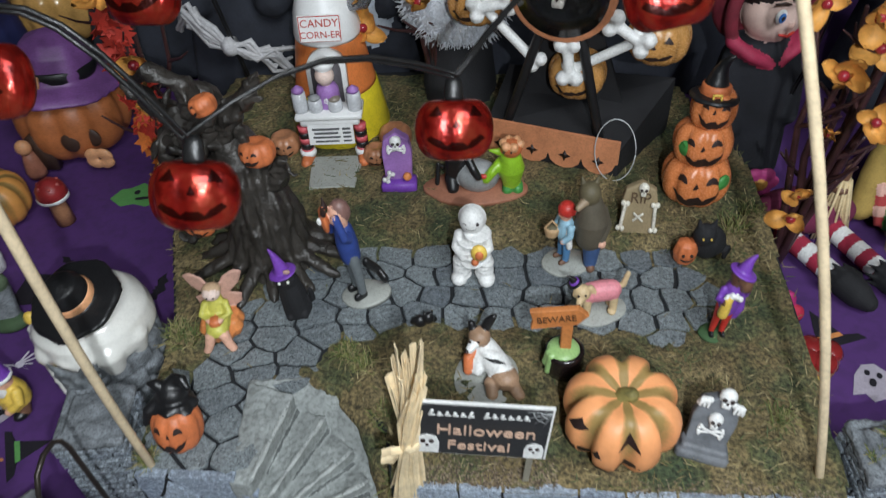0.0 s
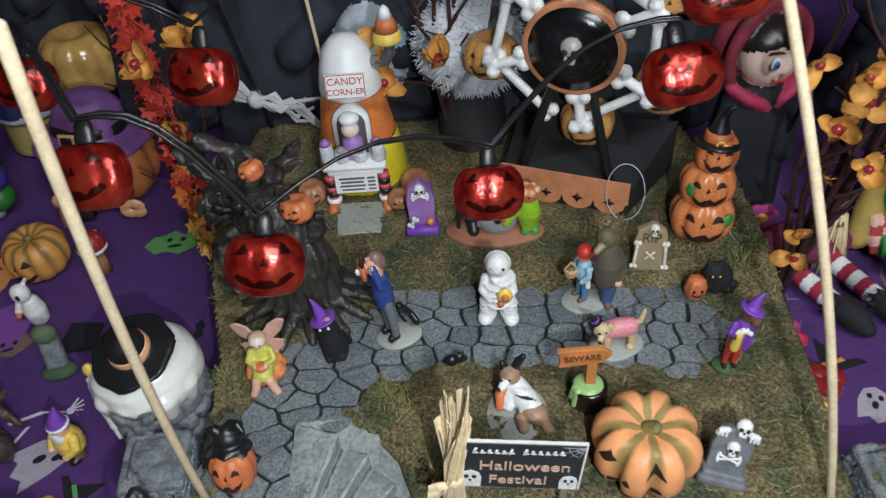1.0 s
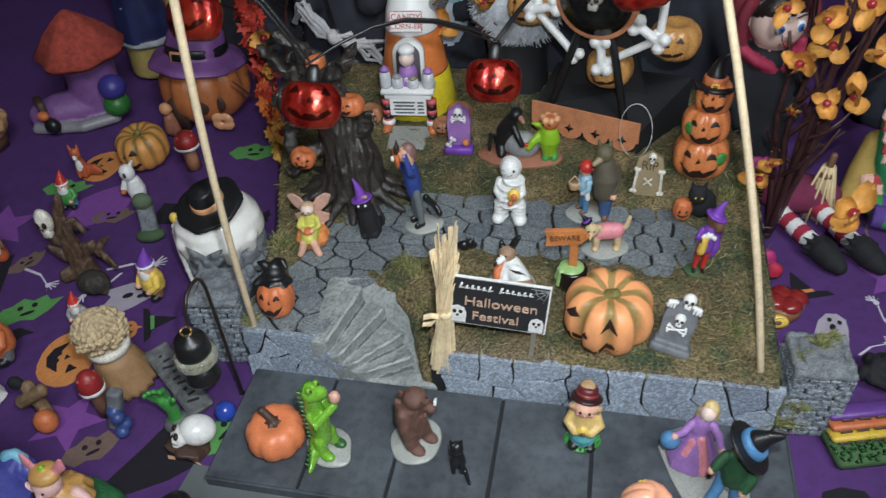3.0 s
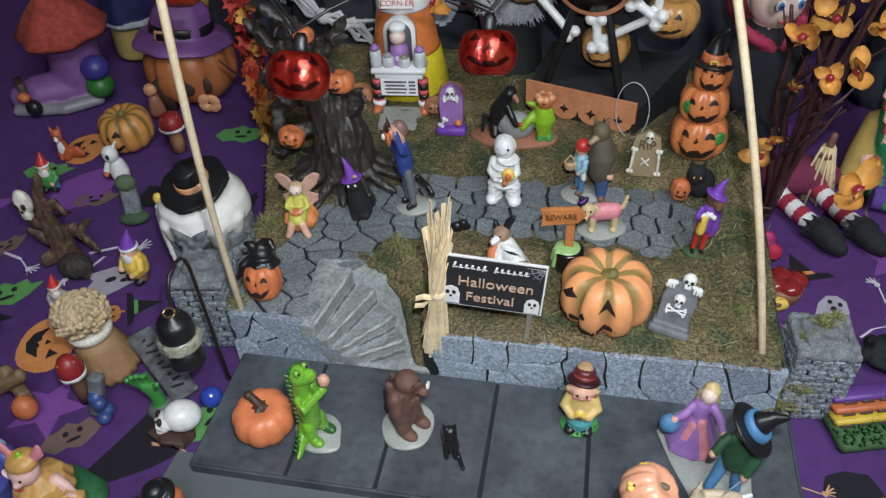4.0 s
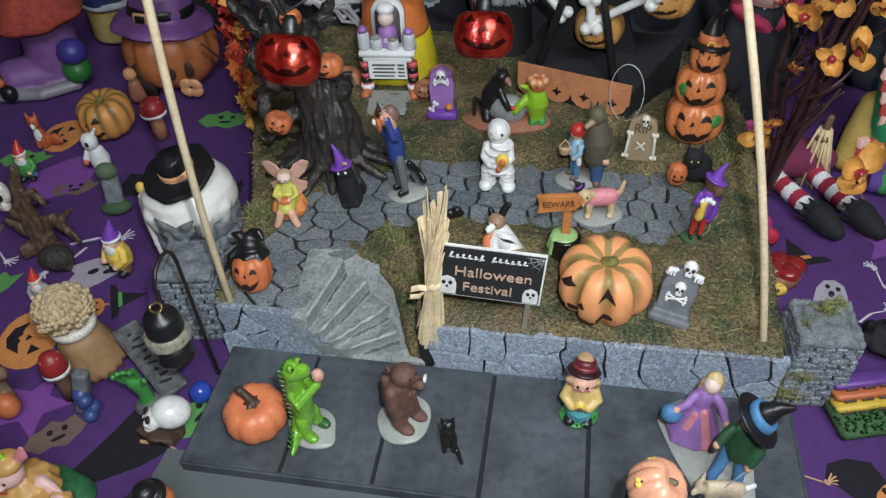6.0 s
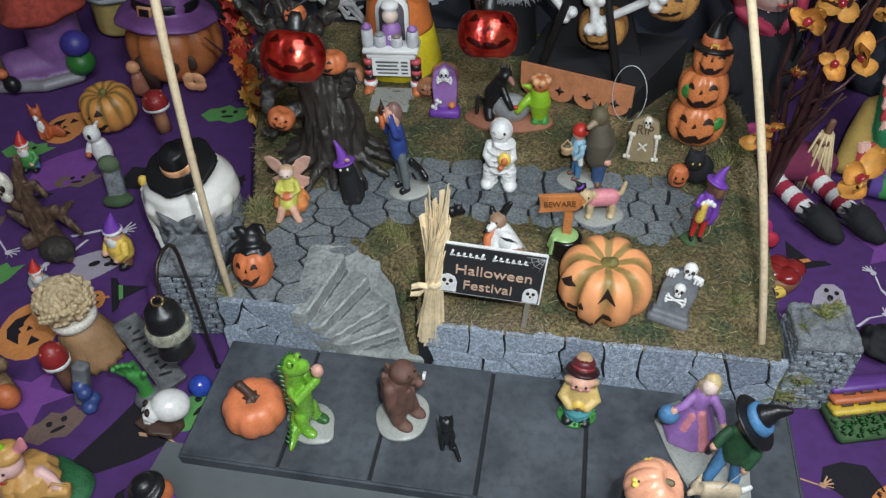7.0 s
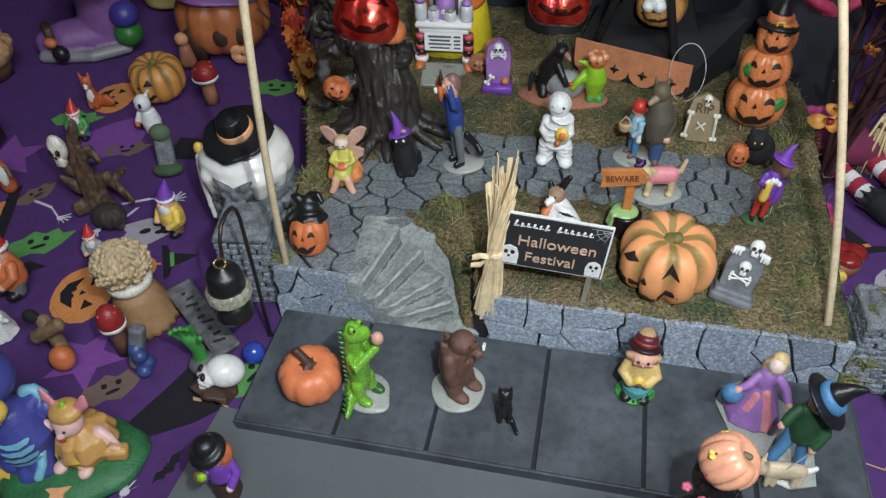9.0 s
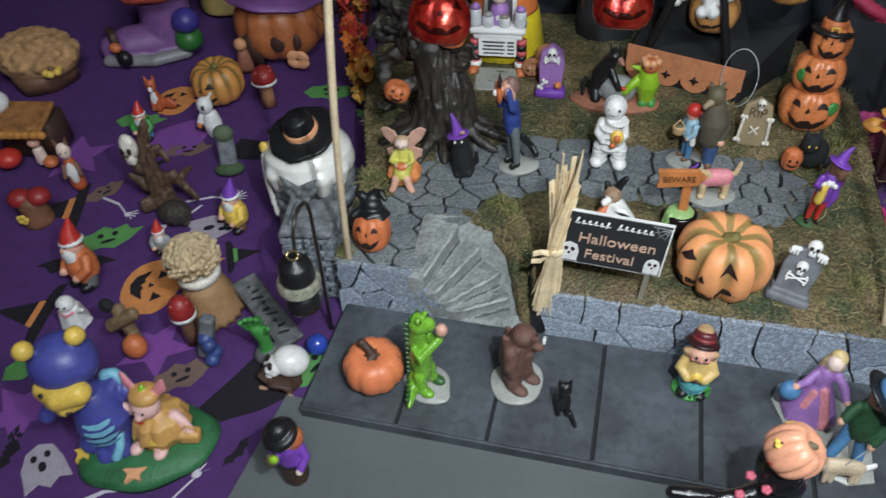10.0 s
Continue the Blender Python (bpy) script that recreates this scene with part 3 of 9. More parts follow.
# loose dry fibres scattered over the turf
rgr = random.Random(17)
HAY = [paint((0.40, 0.33, 0.17), rough=0.8), paint((0.24, 0.19, 0.09), rough=0.8), paint((0.13, 0.14, 0.05), rough=0.8), paint((0.08, 0.11, 0.045), rough=0.8), paint((0.15, 0.12, 0.05), rough=0.8)]
c = Clay()
made = 0
while made < 4200:
    x, y = rgr.uniform(-0.24, 0.225), rgr.uniform(FRONT + 0.001, 0.59)
    if not inside((x, y), TURF_RIM) or inside((x, y), STEPS_AREA):
        continue
    d = near_road(x, y)
    if d < 0 and rgr.random() > 0.03:
        continue
    if noise.noise(Vector((x * 38, y * 38, 7.0))) < rgr.uniform(-0.35, 0.25):
        continue
    z = max(turf_z(x, y), PZ) + 0.0003
    L_, a = rgr.uniform(0.003, 0.009), rgr.uniform(0, 6.28)
    w = 0.00028
    dx, dy = math.cos(a) * L_, math.sin(a) * L_
    nx_, ny_ = -math.sin(a) * w, math.cos(a) * w
    h1, h2 = rgr.uniform(0.0003, 0.0016), rgr.uniform(0.0, 0.003)
    vs = [(x - nx_, y - ny_, z), (x + nx_, y + ny_, z), (x + dx * 0.5 + nx_, y + dy * 0.5 + ny_, z + h1), (x + dx * 0.5 - nx_, y + dy * 0.5 - ny_, z + h1), (x + dx, y + dy, z + h2), (x, y, z - 0.0006), (x + dx * 0.5, y + dy * 0.5, z + h1 - 0.0006)]
    c.put(vs, [(0, 3, 2, 1), (3, 4, 2), (0, 1, 5), (1, 2, 6, 5), (0, 5, 6, 3), (2, 4, 6), (3, 6, 4)], rgr.choice(HAY), False)
    made += 1
c.thing("dry_grass", "loose straw and moss fibres scattered on the turf", "grass", 0, 0, 0, smooth=False, kind="stuff")


def tuft(x, y, z, r, n, mats, label, seed):
    """A clump of fine bristly fibres."""
    q = random.Random(seed)
    c = Clay()
    for k in range(n):
        a, e = q.uniform(0, 6.28), q.uniform(0.1, 1.4)
        d = np.array((math.cos(e) * math.cos(a), math.cos(e) * math.sin(a), math.sin(e)))
        L_ = r * q.uniform(0.5, 1.0)
        o = np.array((q.uniform(-0.4, 0.4) * r, q.uniform(-0.4, 0.4) * r, 0))
        b = d + np.array((q.uniform(-0.5, 0.5), q.uniform(-0.5, 0.5), -0.4))
        c.limb([(*o, 0.00035), (*(o + d * L_ * 0.6), 0.0003), (*(o + d * L_ * 0.6 + b * L_ * 0.4), 0.00015)], q.choice(mats), n=4, cap=False)
    return c.thing("moss_tuft", label, "moss", x, y, z, kind="stuff")


MOSSES = [paint((0.24, 0.25, 0.08), rough=0.8), paint((0.12, 0.16, 0.05), rough=0.8), paint((0.34, 0.29, 0.14), rough=0.8)]
for k, (x, y, z, r) in enumerate(((-0.029, 0.227, 0.044, 0.014), (-0.025, 0.210, 0.03, 0.014), (-0.038, 0.242, 0.047, 0.012), (-0.170, 0.293, 0.049, 0.016), (-0.178, 0.297, 0.049, 0.014), (0.226, 0.202, 0.03, 0.011), (0.248, 0.208, 0.046, 0.008), (0.224, 0.214, 0.066, 0.008), (0.244, 0.233, 0.068, 0.007), (0.218, 0.200, 0.016, 0.016), (0.220, 0.204, 0.034, 0.012), (0.235, 0.224, 0.071, 0.009),
                                    (0.191, 0.402, 0.049, 0.018), (0.207, 0.418, 0.049, 0.016), (0.188, 0.246, 0.05, 0.012), (-0.066, 0.285, 0.05, 0.012), (-0.053, 0.275, 0.05, 0.014), (0.135, 0.222, 0.05, 0.009), (-0.167, 0.206, 0.05, 0.01))):
    tuft(x, y, z, r, 110, MOSSES, "bristly tuft of dry yellow-green moss", 40 + k)


# ---- figurines on the plaza (shaped in millimetres, front towards -y) ----
def mm():
    return Clay(0.00093)


def disc(c, rx, ry, mat, h=3.0, x=0, y=0, n=28, wob=0.06):
    out = [(x + rx * math.cos(a) * (1 + wob * math.sin(2 * a + 1)), y + ry * math.sin(a) * (1 + wob * math.cos(3 * a))) for a in [2 * math.pi * i / n for i in range(n)]]
    return c.plate(out, 0, h, mat, bev=0.8, fine=True)


def eyes(c, x, y, z, d, r, mat=None):
    for sg in (-1, 1):
        c.ball(x + sg * d, y, z, r, mat or FACE, fine=True, n=8)


def witch_hat(c, x, y, z, r, h, mat, band=None, lean=(0, 0), bend=0.25, rot=(0, 0, 0), fine=False):
    c.lathe([(r * 0.98, -r * 0.05), (r, 0), (r * 0.95, r * 0.06), (r * 0.56, r * 0.10)], mat, (x, y, z), rot, fine=fine)
    R = turn_m(rot)
    pts = [(0, 0, r * 0.05, r * 0.56), (0, 0, h * 0.35, r * 0.40), (bend * r * 0.6, 0, h * 0.7, r * 0.22), (bend * r * 1.9, 0, h, r * 0.07)]
    c.limb([(*(R @ np.array(p[:3]) + np.array((x, y, z))), p[3]) for p in pts], mat, cap=False, fine=fine)
    if band:
        c.lathe([(r * 0.57, r * 0.10), (r * 0.60, r * 0.14), (r * 0.55, r * 0.36), (r * 0.50, r * 0.38)], band, (x, y, z), rot, fine=True)


# mummy
c = mm()
for sg in (-1, 1):
    c.limb([(sg * 8, 0, 22, 7), (sg * 9.5, -1, 9, 7)], WHITE)
    c.ball(sg * 11, -4, 5, 7, WHITE, 9, 5)
    c.limb([(sg * 10, 0, 44, 4.4), (sg * 12.5, -3, 34, 4.4), (sg * 6, -10, 30, 4)], WHITE)
c.limb([(0, 0, 20, 9), (0, 0, 32, 10), (0, 0, 45, 8.5)], WHITE)
c.ball(0, -1, 58, 10, WHITE, 9.8, 10.8)
for k in range(9):
    z = 22 + k * 3.3
    c.lathe([(10.0, z - 0.9), (11.4, z), (10.0, z + 0.9)], WHITE, (0, 0, 0), (4 * (-1) ** k, 5 * math.sin(k), 0), n=18)
for sg in (-1, 1):
    for k in range(5):
        c.lathe([(7.0, -0.8), (8.0, 0), (7.0, 0.8)], WHITE, (sg * 8.8, -0.6, 7 + 3.3 * k), (6, 8 * (-1) ** k, 0), n=14)
c.lathe([(10.2, -1.2), (11.3, 0), (10.2, 1.2)], WHITE, (0, 1.0, 58), (78, 0, 0), n=20)
s = sphere_surf(0, -1, 58, 10.2, 10, 11)
c.strip([(d, 8 + 5 * (1 - (d + 28) ** 2 / 81), 11 + 5 * (1 - (d + 28) ** 2 / 81)) for d in (-37, -31, -28, -25, -19)], s, FACE, 0.6)
c.ball(5, -10.2, 60.5, 1.3, FACE, fine=True, n=8)
c.strip([(d, -12 + 0.012 * d * d, -9.5 + 0.012 * d * d) for d in (-22, -14, -6, 2, 10, 18, 24)], s, FACE, 0.6)
c.ball(6, -13, 37, 6.5, YELLOW, 4, 7, fine=True)
c.ball(6.5, -16, 37, 3.4, DEEPORANGE, 2.5, 4, fine=True)
c.ball(3, -14, 29, 3, DEEPORANGE, fine=True)
c.thing("mummy_figurine", "smiling white mummy figurine holding a yellow treat", "figurine", 0.0112, 0.3502, PZ, -3, voxel=0.0007, lean=(-2, 0), size=(0.898, 0.898, 0.998))

# black cat in a purple witch hat
c = mm()
c.lathe([(10, 0), (12.2, 3), (11.4, 18), (9, 34), (6, 40)], DULLBLACK, n=18, wob=0.03)
c.ball(0, -2, 38, 9, DULLBLACK, 8.5, 8.5)
c.limb([(8, 4, 6, 3), (15, 0, 12, 2.6), (16, -3, 24, 2)], DULLBLACK)
for sg in (-1, 1):
    c.ball(sg * 6, -8, 4, 4, DULLBLACK, 5, 4)
eyes(c, 0, -10.6, 41, 3.6, 1.4, paint((0.75, 0.78, 0.70), rough=0.2))
witch_hat(c, -1, 0, 43, 12, 23, PURPLE, rot=(-6, -6, 0), bend=-0.12)
c.ball(5, -9, 50, 3, paint((0.5, 0.3, 0.28)), 1.5, 2, fine=True)
c.thing("cat_figurine", "black seated cat figurine in a pointed purple hat", "figurine", -0.1026, 0.3186, PZ, 9, voxel=0.0009, lean=(0, -5), size=(0.833, 0.833, 0.948))


def man(c, h, top, legs, shoes, skin, hair=None, x=0, y=0, z=0, arms=None, wide=1.0, hood=False, head=True, turn=0.0):
    """A resin figure of height h, arms as lists of points in fractions of h."""
    k = h / 100
    ct, st = math.cos(radians(turn)), math.sin(radians(turn))

    def P(a, b, d, r=None):
        q = (x + (a * ct - b * st) * k, y + (a * st + b * ct) * k, z + d * k)
        return q if r is None else (*q, r * k)
    for sg in (-1, 1):
        c.limb([P(sg * 6.5 * wide, 0, 46, 7 * wide), P(sg * 8, 0, 24, 6), P(sg * 8, 0, 8, 5)], legs)
        c.limb([P(sg * 8, 2, 3.5, 4), P(sg * 9, -9, 3, 4)], shoes)
    c.limb([P(0, 0, 44, 12 * wide), P(0, 0, 58, 13 * wide), P(0, 0, 72, 11 * wide)], top)
    for sg, pts in zip((-1, 1), arms or ([(15, 0, 70), (19, -2, 58), (15, -10, 50)], [(15, 0, 70), (19, -2, 58), (15, -10, 50)])):
        c.limb([P(sg * a, b, d, 5.5 - 0.5 * i) for i, (a, b, d) in enumerate(pts)], top)
        a, b, d = pts[-1]
        c.ball(*P(sg * a, b - 1, d - 1), 4.6 * k, skin, n=10)
    if head:
        c.ball(*P(0, -1, 87), 11 * k, skin, 10.5 * k, 12 * k)
        c.ball(*P(0, -11.5, 86), 2 * k, skin)
        if hair:
            c.ball(*P(0, 2, 90), 11.6 * k, hair, 10.5 * k, 11 * k)
        for sg in (-1, 1):
            c.ball(*P(sg * 4, -10.2, 89), 1.2 * k, FACE, fine=True, n=8)


# man in a blue coat putting on a mask, on a grey base
c = mm()
disc(c, 20, 16, BASEGREY, x=4)
man(c, 72, BLUE, paint((0.14, 0.16, 0.17), rough=0.6), BLACK, SKIN, hair=paint((0.24, 0.13, 0.11)), y=0, z=3, arms=([(13, 0, 70), (18, -8, 66), (10, -15, 84)], [(13, 0, 70), (18, -6, 74), (12, -8, 92)]), wide=0.95, turn=-62)
c.ball(-11, -5, 66, 3.2, DEEPORANGE, 7, 9, rot=(0, 0, 22))
for q in (-1, 1):
    c.limb([(-9, -5 + 4 * q, 73, 2.4), (-9, -5 + 5 * q, 79, 0.6)], FACE)
c.limb([(9, 6, 24, 3.6), (17, 8, 15, 3.2), (22, 3, 10, 3.4)], BLACK)
c.ball(-14, -8, 67, 2, WHITE, 1.5, 2.5, fine=True)
c.thing("man_figurine", "man figurine in a blue coat on a grey base", "figurine", -0.0628, 0.3330, PZ, 6, voxel=0.0008, lean=(0, -4), size=(0.857, 0.857, 1.207))

# fairy sitting on a pumpkin
c = Clay(0.00078)
c.lathe([(6, 0), (12, 3), (14.5, 11), (12, 19), (5, 22)], ORANGE, lobes=8, depth=0.14, n=32)
YG = paint((0.55, 0.52, 0.10), rough=0.45)
c.limb([(0, 0, 20, 7.5), (0, 1, 31, 6), (0, 2, 39, 4.6)], YG)
c.limb([(0, -3, 23, 7.5), (0, -11, 19, 7)], YG)
for sg in (-1, 1):
    c.limb([(sg * 4, -14, 18, 3.4), (sg * 6, -16, 8, 3), (sg * 8, -17, 3, 2.8)], SKIN)
    c.limb([(sg * 6, 0, 37, 2.4), (sg * 8.5, -5, 30, 2.3), (sg * 3, -9, 29, 2.2)], YG)
    c.ball(sg * 3, -10, 29, 2.4, SKIN)
c.ball(0, 0, 48, 5.6, PALESKIN, 5.4, 6.4)
c.ball(0, 2, 49.5, 6, paint((0.62, 0.42, 0.26)), 5.4, 6)
c.ball(0, -10, 28, 4, DEEPORANGE)
WING = paint((0.62, 0.36, 0.28), rough=0.5)
for sg in (-1, 1):
    top = [(1, 34), (8, 36), (15, 44), (19, 56), (14, 60), (7, 56), (2, 46)]
    low = [(1, 24), (8, 18), (14, 22), (15, 31), (8, 36), (1, 36)]
    for out in (top, low):
        pts = [(sg * px, pz) for px, pz in out]
        c.plate(pts if sg > 0 else pts[::-1], -0.9, 0.9, WING, rot=(90, 0, sg * 14), at=(0, 7, 0), bev=0.4)
eyes(c, 0, -5.0, 48.6, 2.0, 0.7)
c.thing("fairy_figurine", "winged fairy figurine in yellow sitting on a pumpkin", "figurine", -0.1481, 0.3007, PZ, 8, voxel=0.0008, size=(1.313, 1.313, 0.959))

# two children on one grey base, one in a wolf mask and one in a red cap, with a basket
c = mm()
disc(c, 22, 18, BASEGREY, x=-8, y=-3)
DKOLIVE = paint((0.10, 0.085, 0.06), rough=0.6)
man(c, 62, PALEBLUE, MIDBLUE, BROWN, SKIN, x=-11, y=0, z=3, wide=0.9, turn=-70)
c.ball(-11, 0, 60, 8, RED, 8, 7.5)
c.limb([(-8, -8, 46, 2.5), (-9, -10, 36, 3), (-8, -10, 26, 3)], WHITE)
c.lathe([(5, 0), (6, 1), (7, 8), (6, 9)], TAN, (-23, 0, 32), n=14)
c.limb([(-29, 0, 40, 1), (-23, 0, 48, 1), (-17, 0, 40, 1)], TAN, fine=True)
c.ball(-23, 0, 40, 5, OLIVE, 5, 3)
c.limb([(12, -8, 6, 6), (12, -8, 24, 8), (11, -6, 34, 10)], paint((0.05, 0.10, 0.24), rough=0.7))
c.limb([(12, -14, 3, 4), (12, -8, 3, 4)], BROWN)
c.limb([(10, -5, 32, 13), (10, -5, 52, 14.5), (8, -4, 70, 10)], DKOLIVE)
c.limb([(18, -4, 62, 5), (23, -6, 46, 5), (18, -13, 36, 4.2)], DKOLIVE)
c.ball(19, -15, 33, 4, SKIN)
c.ball(6, -5, 80, 9.5, OLIVE, 10, 10)
c.limb([(2, -11, 77, 4.2), (-5, -17, 74, 2.8)], paint((0.30, 0.22, 0.14)))
for sg in (-1, 1):
    c.limb([(6 + sg * 5, -1, 86, 3), (6 + sg * 7, 0, 93, 1)], OLIVE)
c.thing("children_figurine", "two costumed children figurines, a grey wolf and a red cap", "figurine", 0.0800, 0.3689, PZ, 4, voxel=0.0009, size=(0.809, 0.809, 0.861))

# small dog in a pink coat and a hat, on a grey base
c = mm()
disc(c, 22, 17, BASEGREY, h=2.5)
DOG = paint((0.62, 0.46, 0.26), rough=0.5)
c.limb([(-8, 0, 19, 7.5), (2, 0, 20, 8), (11, 0, 20, 7.5)], PINK)
for px, py in ((-9, -4), (-8, 5), (11, -4), (12, 5)):
    c.limb([(px, py, 15, 3.6), (px, py - 1, 4, 3)], DOG)
    c.ball(px - 1, py - 2, 4.5, 3.6, DOG, 4, 2.4)
c.ball(-14, -5, 25, 6.4, DOG, 6.4, 6.2)
c.limb([(-16, -9, 23, 3.2), (-18, -13, 21, 2.4)], DOG)
c.ball(-18.5, -15, 22, 1.4, FACE, fine=True, n=8)
eyes(c, -15.5, -10.6, 27, 2.6, 1)
for sg in (-1, 1):
    c.limb([(-13 + sg * 5, -4, 28, 2.4), (-12 + sg * 8, -5, 23, 1.6)], DOG)
c.limb([(18, 0, 24, 2.6), (21, 1, 34, 1.8)], DOG)
witch_hat(c, -19, -1, 31, 6.5, 10, BLACK, PURPLE, rot=(-4, -30, 0), bend=-0.2)
c.thing("dog_figurine", "small tan dog figurine in a pink coat and black hat", "figurine", 0.0913, 0.3243, PZ, 9, voxel=0.0008, size=(0.903, 0.903, 1.013))


# tombstones
def tombstone(name, label, x, y, w, h, d, stone, rz=0.0, lean=-8, ry=0.0, size=(1, 1, 1)):
    g = holder(name, label, "tombstone", x, y, PZ, rz, lean, ry, size=size)
    c = mm()
    out = [(-w * 0.42, 0), (w * 0.42, 0), (w * 0.5, h * 0.62), (w * 0.42, h * 0.86), (w * 0.2, h * 0.93), (0, h), (-w * 0.2, h * 0.93), (-w * 0.42, h * 0.86), (-w * 0.5, h * 0.62)]
    c.plate(out, -d / 2, d / 2, stone, rot=(90, 0, 0), bev=0.8)
    c.part("stone", g, voxel=0.0009)
    return g


def small_skull(c, x, y, z, r, mat, fine=True):
    c.ball(x, y, z, r, mat, r * 0.8, r, fine=fine, n=12)
    c.box(x, y - r * 0.25, z - r * 0.95, r * 0.95, r * 0.9, r * 0.7, mat, fine=fine)
    for sg in (-1, 1):
        c.ball(x + sg * r * 0.4, y - r * 0.72, z - r * 0.1, r * 0.28, FACE, fine=True, n=8)
    c.ball(x, y - r * 0.82, z - r * 0.5, r * 0.14, FACE, fine=True, n=6)


def bone(c, a, b, r, mat, fine=True):
    a, b = np.array(a, float), np.array(b, float)
    c.limb([(*a, r), (*b, r)], mat, fine=fine, n=8)
    d = (b - a) / np.linalg.norm(b - a)
    s_ = np.cross(d, (0, 1, 0))
    s_ = s_ / (np.linalg.norm(s_) + 1e-9)
    for e in (a, b):
        for sg in (-1, 1):
            c.ball(*(e + s_ * sg * r * 1.1), r * 1.45, mat, fine=fine, n=8)


g = tombstone("tombstone", "tan tombstone with bones and a small skull", 0.1238, 0.3979, 28, 44, 7, paint((0.30, 0.23, 0.13), rough=0.7), -6, size=(0.936, 0.936, 1.068))
text_part("RIP", 0.011, paint((0.10, 0.06, 0.03), rough=0.7), g, (0, -0.0038, 0.029), (90, 0, 0))
c = mm()
bone(c, (-13, -4.5, 6), (-11, -4.5, 27), 1.5, BONE)
c.part("bone", g)
c = mm()
bone(c, (13, -4.5, 6), (12, -4.5, 27), 1.5, BONE)
c.part("bone", g)
c = mm()
small_skull(c, 1.5, -4.5, 40, 4.2, BONE)
c.part("skull", g)
c = mm()
c.limb([(-3.5, -4.2, 19, 0.9), (3.5, -4.2, 13, 0.9)], BONE)
c.limb([(-3.5, -4.2, 13, 0.9), (3.5, -4.2, 19, 0.9)], BONE)
c.part("crossed_bones", g)

GSTONE = paint((0.16, 0.17, 0.185), rough=0.6, vary=0.3)
g = tombstone("tombstone", "grey tombstone with white skulls and crossed bones", 0.1394, 0.2240, 28, 50, 8, GSTONE, -12, lean=-14, ry=7, size=(0.896, 0.896, 0.928))
c = mm()
c.box(0, -3, 4, 34, 17, 9, GSTONE, bev=0.25)
c.box(0, -4, 10, 30, 13, 5, GSTONE, bev=0.3)
c.part("plinth", g, voxel=0.001)
c = mm()
small_skull(c, 0, -5, 33, 4.8, WHITE)
c.part("skull", g)
c = mm()
bone(c, (-7, -4.8, 20), (7, -4.8, 24.5), 0.9, WHITE)
bone(c, (-7, -4.8, 24.5), (7, -4.8, 20), 0.9, WHITE)
c.part("crossed_bones", g)
c = mm()
small_skull(c, 2, -3, 51, 5.6, WHITE)
c.part("peeping_skull", g, "white skull peeping over the top")
for sg in (-1, 1):
    c = mm()
    c.limb([(sg * 13, -4, 42, 2), (sg * 11, -5, 46, 2.4), (sg * 7, -4, 46, 2)], WHITE, fine=True)
    for q in range(3):
        c.limb([(sg * (8 + 2.4 * q), -6, 47, 1.1), (sg * (8 + 2.4 * q), -6.4, 42, 1.0)], WHITE, fine=True, n=6)
    c.part("bony_hand", g, "white bony hand")

g = tombstone("tombstone", "purple coffin-shaped tombstone with a white skull", -0.0500, 0.4494, 27, 58, 10, LILAC, 4, lean=-5, size=(0.913, 0.913, 0.909))
c = mm()
c.box(0, -5, 5, 32, 18, 10, PURPLE, bev=0.2)
c.part("plinth", g)
c = mm()
small_skull(c, 0, -6, 50, 5.5, WHITE)
bone(c, (-7, -6.5, 44), (7, -6.5, 40), 1.1, WHITE)
bone(c, (-7, -6.5, 40), (7, -6.5, 44), 1.1, WHITE)
c.part("skull", g)
c = mm()
c.ball(8, -9, 15, 4, ORANGE)
c.part("tiny_pumpkin", g)
c = mm()
bone(c, (-11, -10, 12), (-6, -11, 20), 1.6, WHITE)
c.part("bone", g)

# stack of three grinning pumpkins in a hat
g = holder("pumpkin_stack", "three stacked orange jack-o'-lanterns wearing a witch hat", "pumpkin stack", 0.1690, 0.4372, PZ - 0.001, -5, size=(0.86, 0.86, 1.02))
SHINYORANGE = paint((0.68, 0.22, 0.075), rough=0.25, coat=0.3, vary=0.12, dirt=0.12)
for R_, H_, z_, tilt in ((0.0285, 0.040, 0.0, 0), (0.0240, 0.034, 0.034, -3), (0.0180, 0.030, 0.063, 2)):
    pumpkin_parts(g, R_, H_, SHINYORANGE, None, lobes=8, depth=0.13, turn=-6, big=1.2, at=(0.001 * (z_ > 0.05), 0, z_), rot=(-6, tilt, 0), eyes="grin")
c = mm()
c.lathe([(20.5, -1), (21, 0.4), (19, 2.2), (11.5, 3)], BLACK, (0, 1, 93), (-8, 3, 0), n=28, wob=0.02)
c.limb([(0, 1, 95, 11.5), (0, 2, 104, 9.5), (1, 3, 112, 6.5), (3, 3, 118, 4.2), (7, 2, 123, 2.2), (10, 1, 125, 1.0)], BLACK, cap=False)
c.part("hat", g, "black witch hat with a crooked tip", voxel=0.0009)
c = mm()
c.lathe([(12, 2), (12.8, 3), (12.2, 9), (11, 10)], DEEPORANGE, (0, 1, 93), (-8, 3, 0), n=28)
c.part("hat_band", g, "orange hat band")
c = mm()
for px, pz, w_, h_ in ((-3.2, 0, 1.4, 7), (3.2, 0, 1.4, 7), (0, -2.8, 7.6, 1.4), (0, 2.8, 7.6, 1.4)):
    c.box(px, -12.4, 98 + pz, w_, 1.6, h_, YELLOW, fine=True)
c.part("buckle", g, "gold buckle")
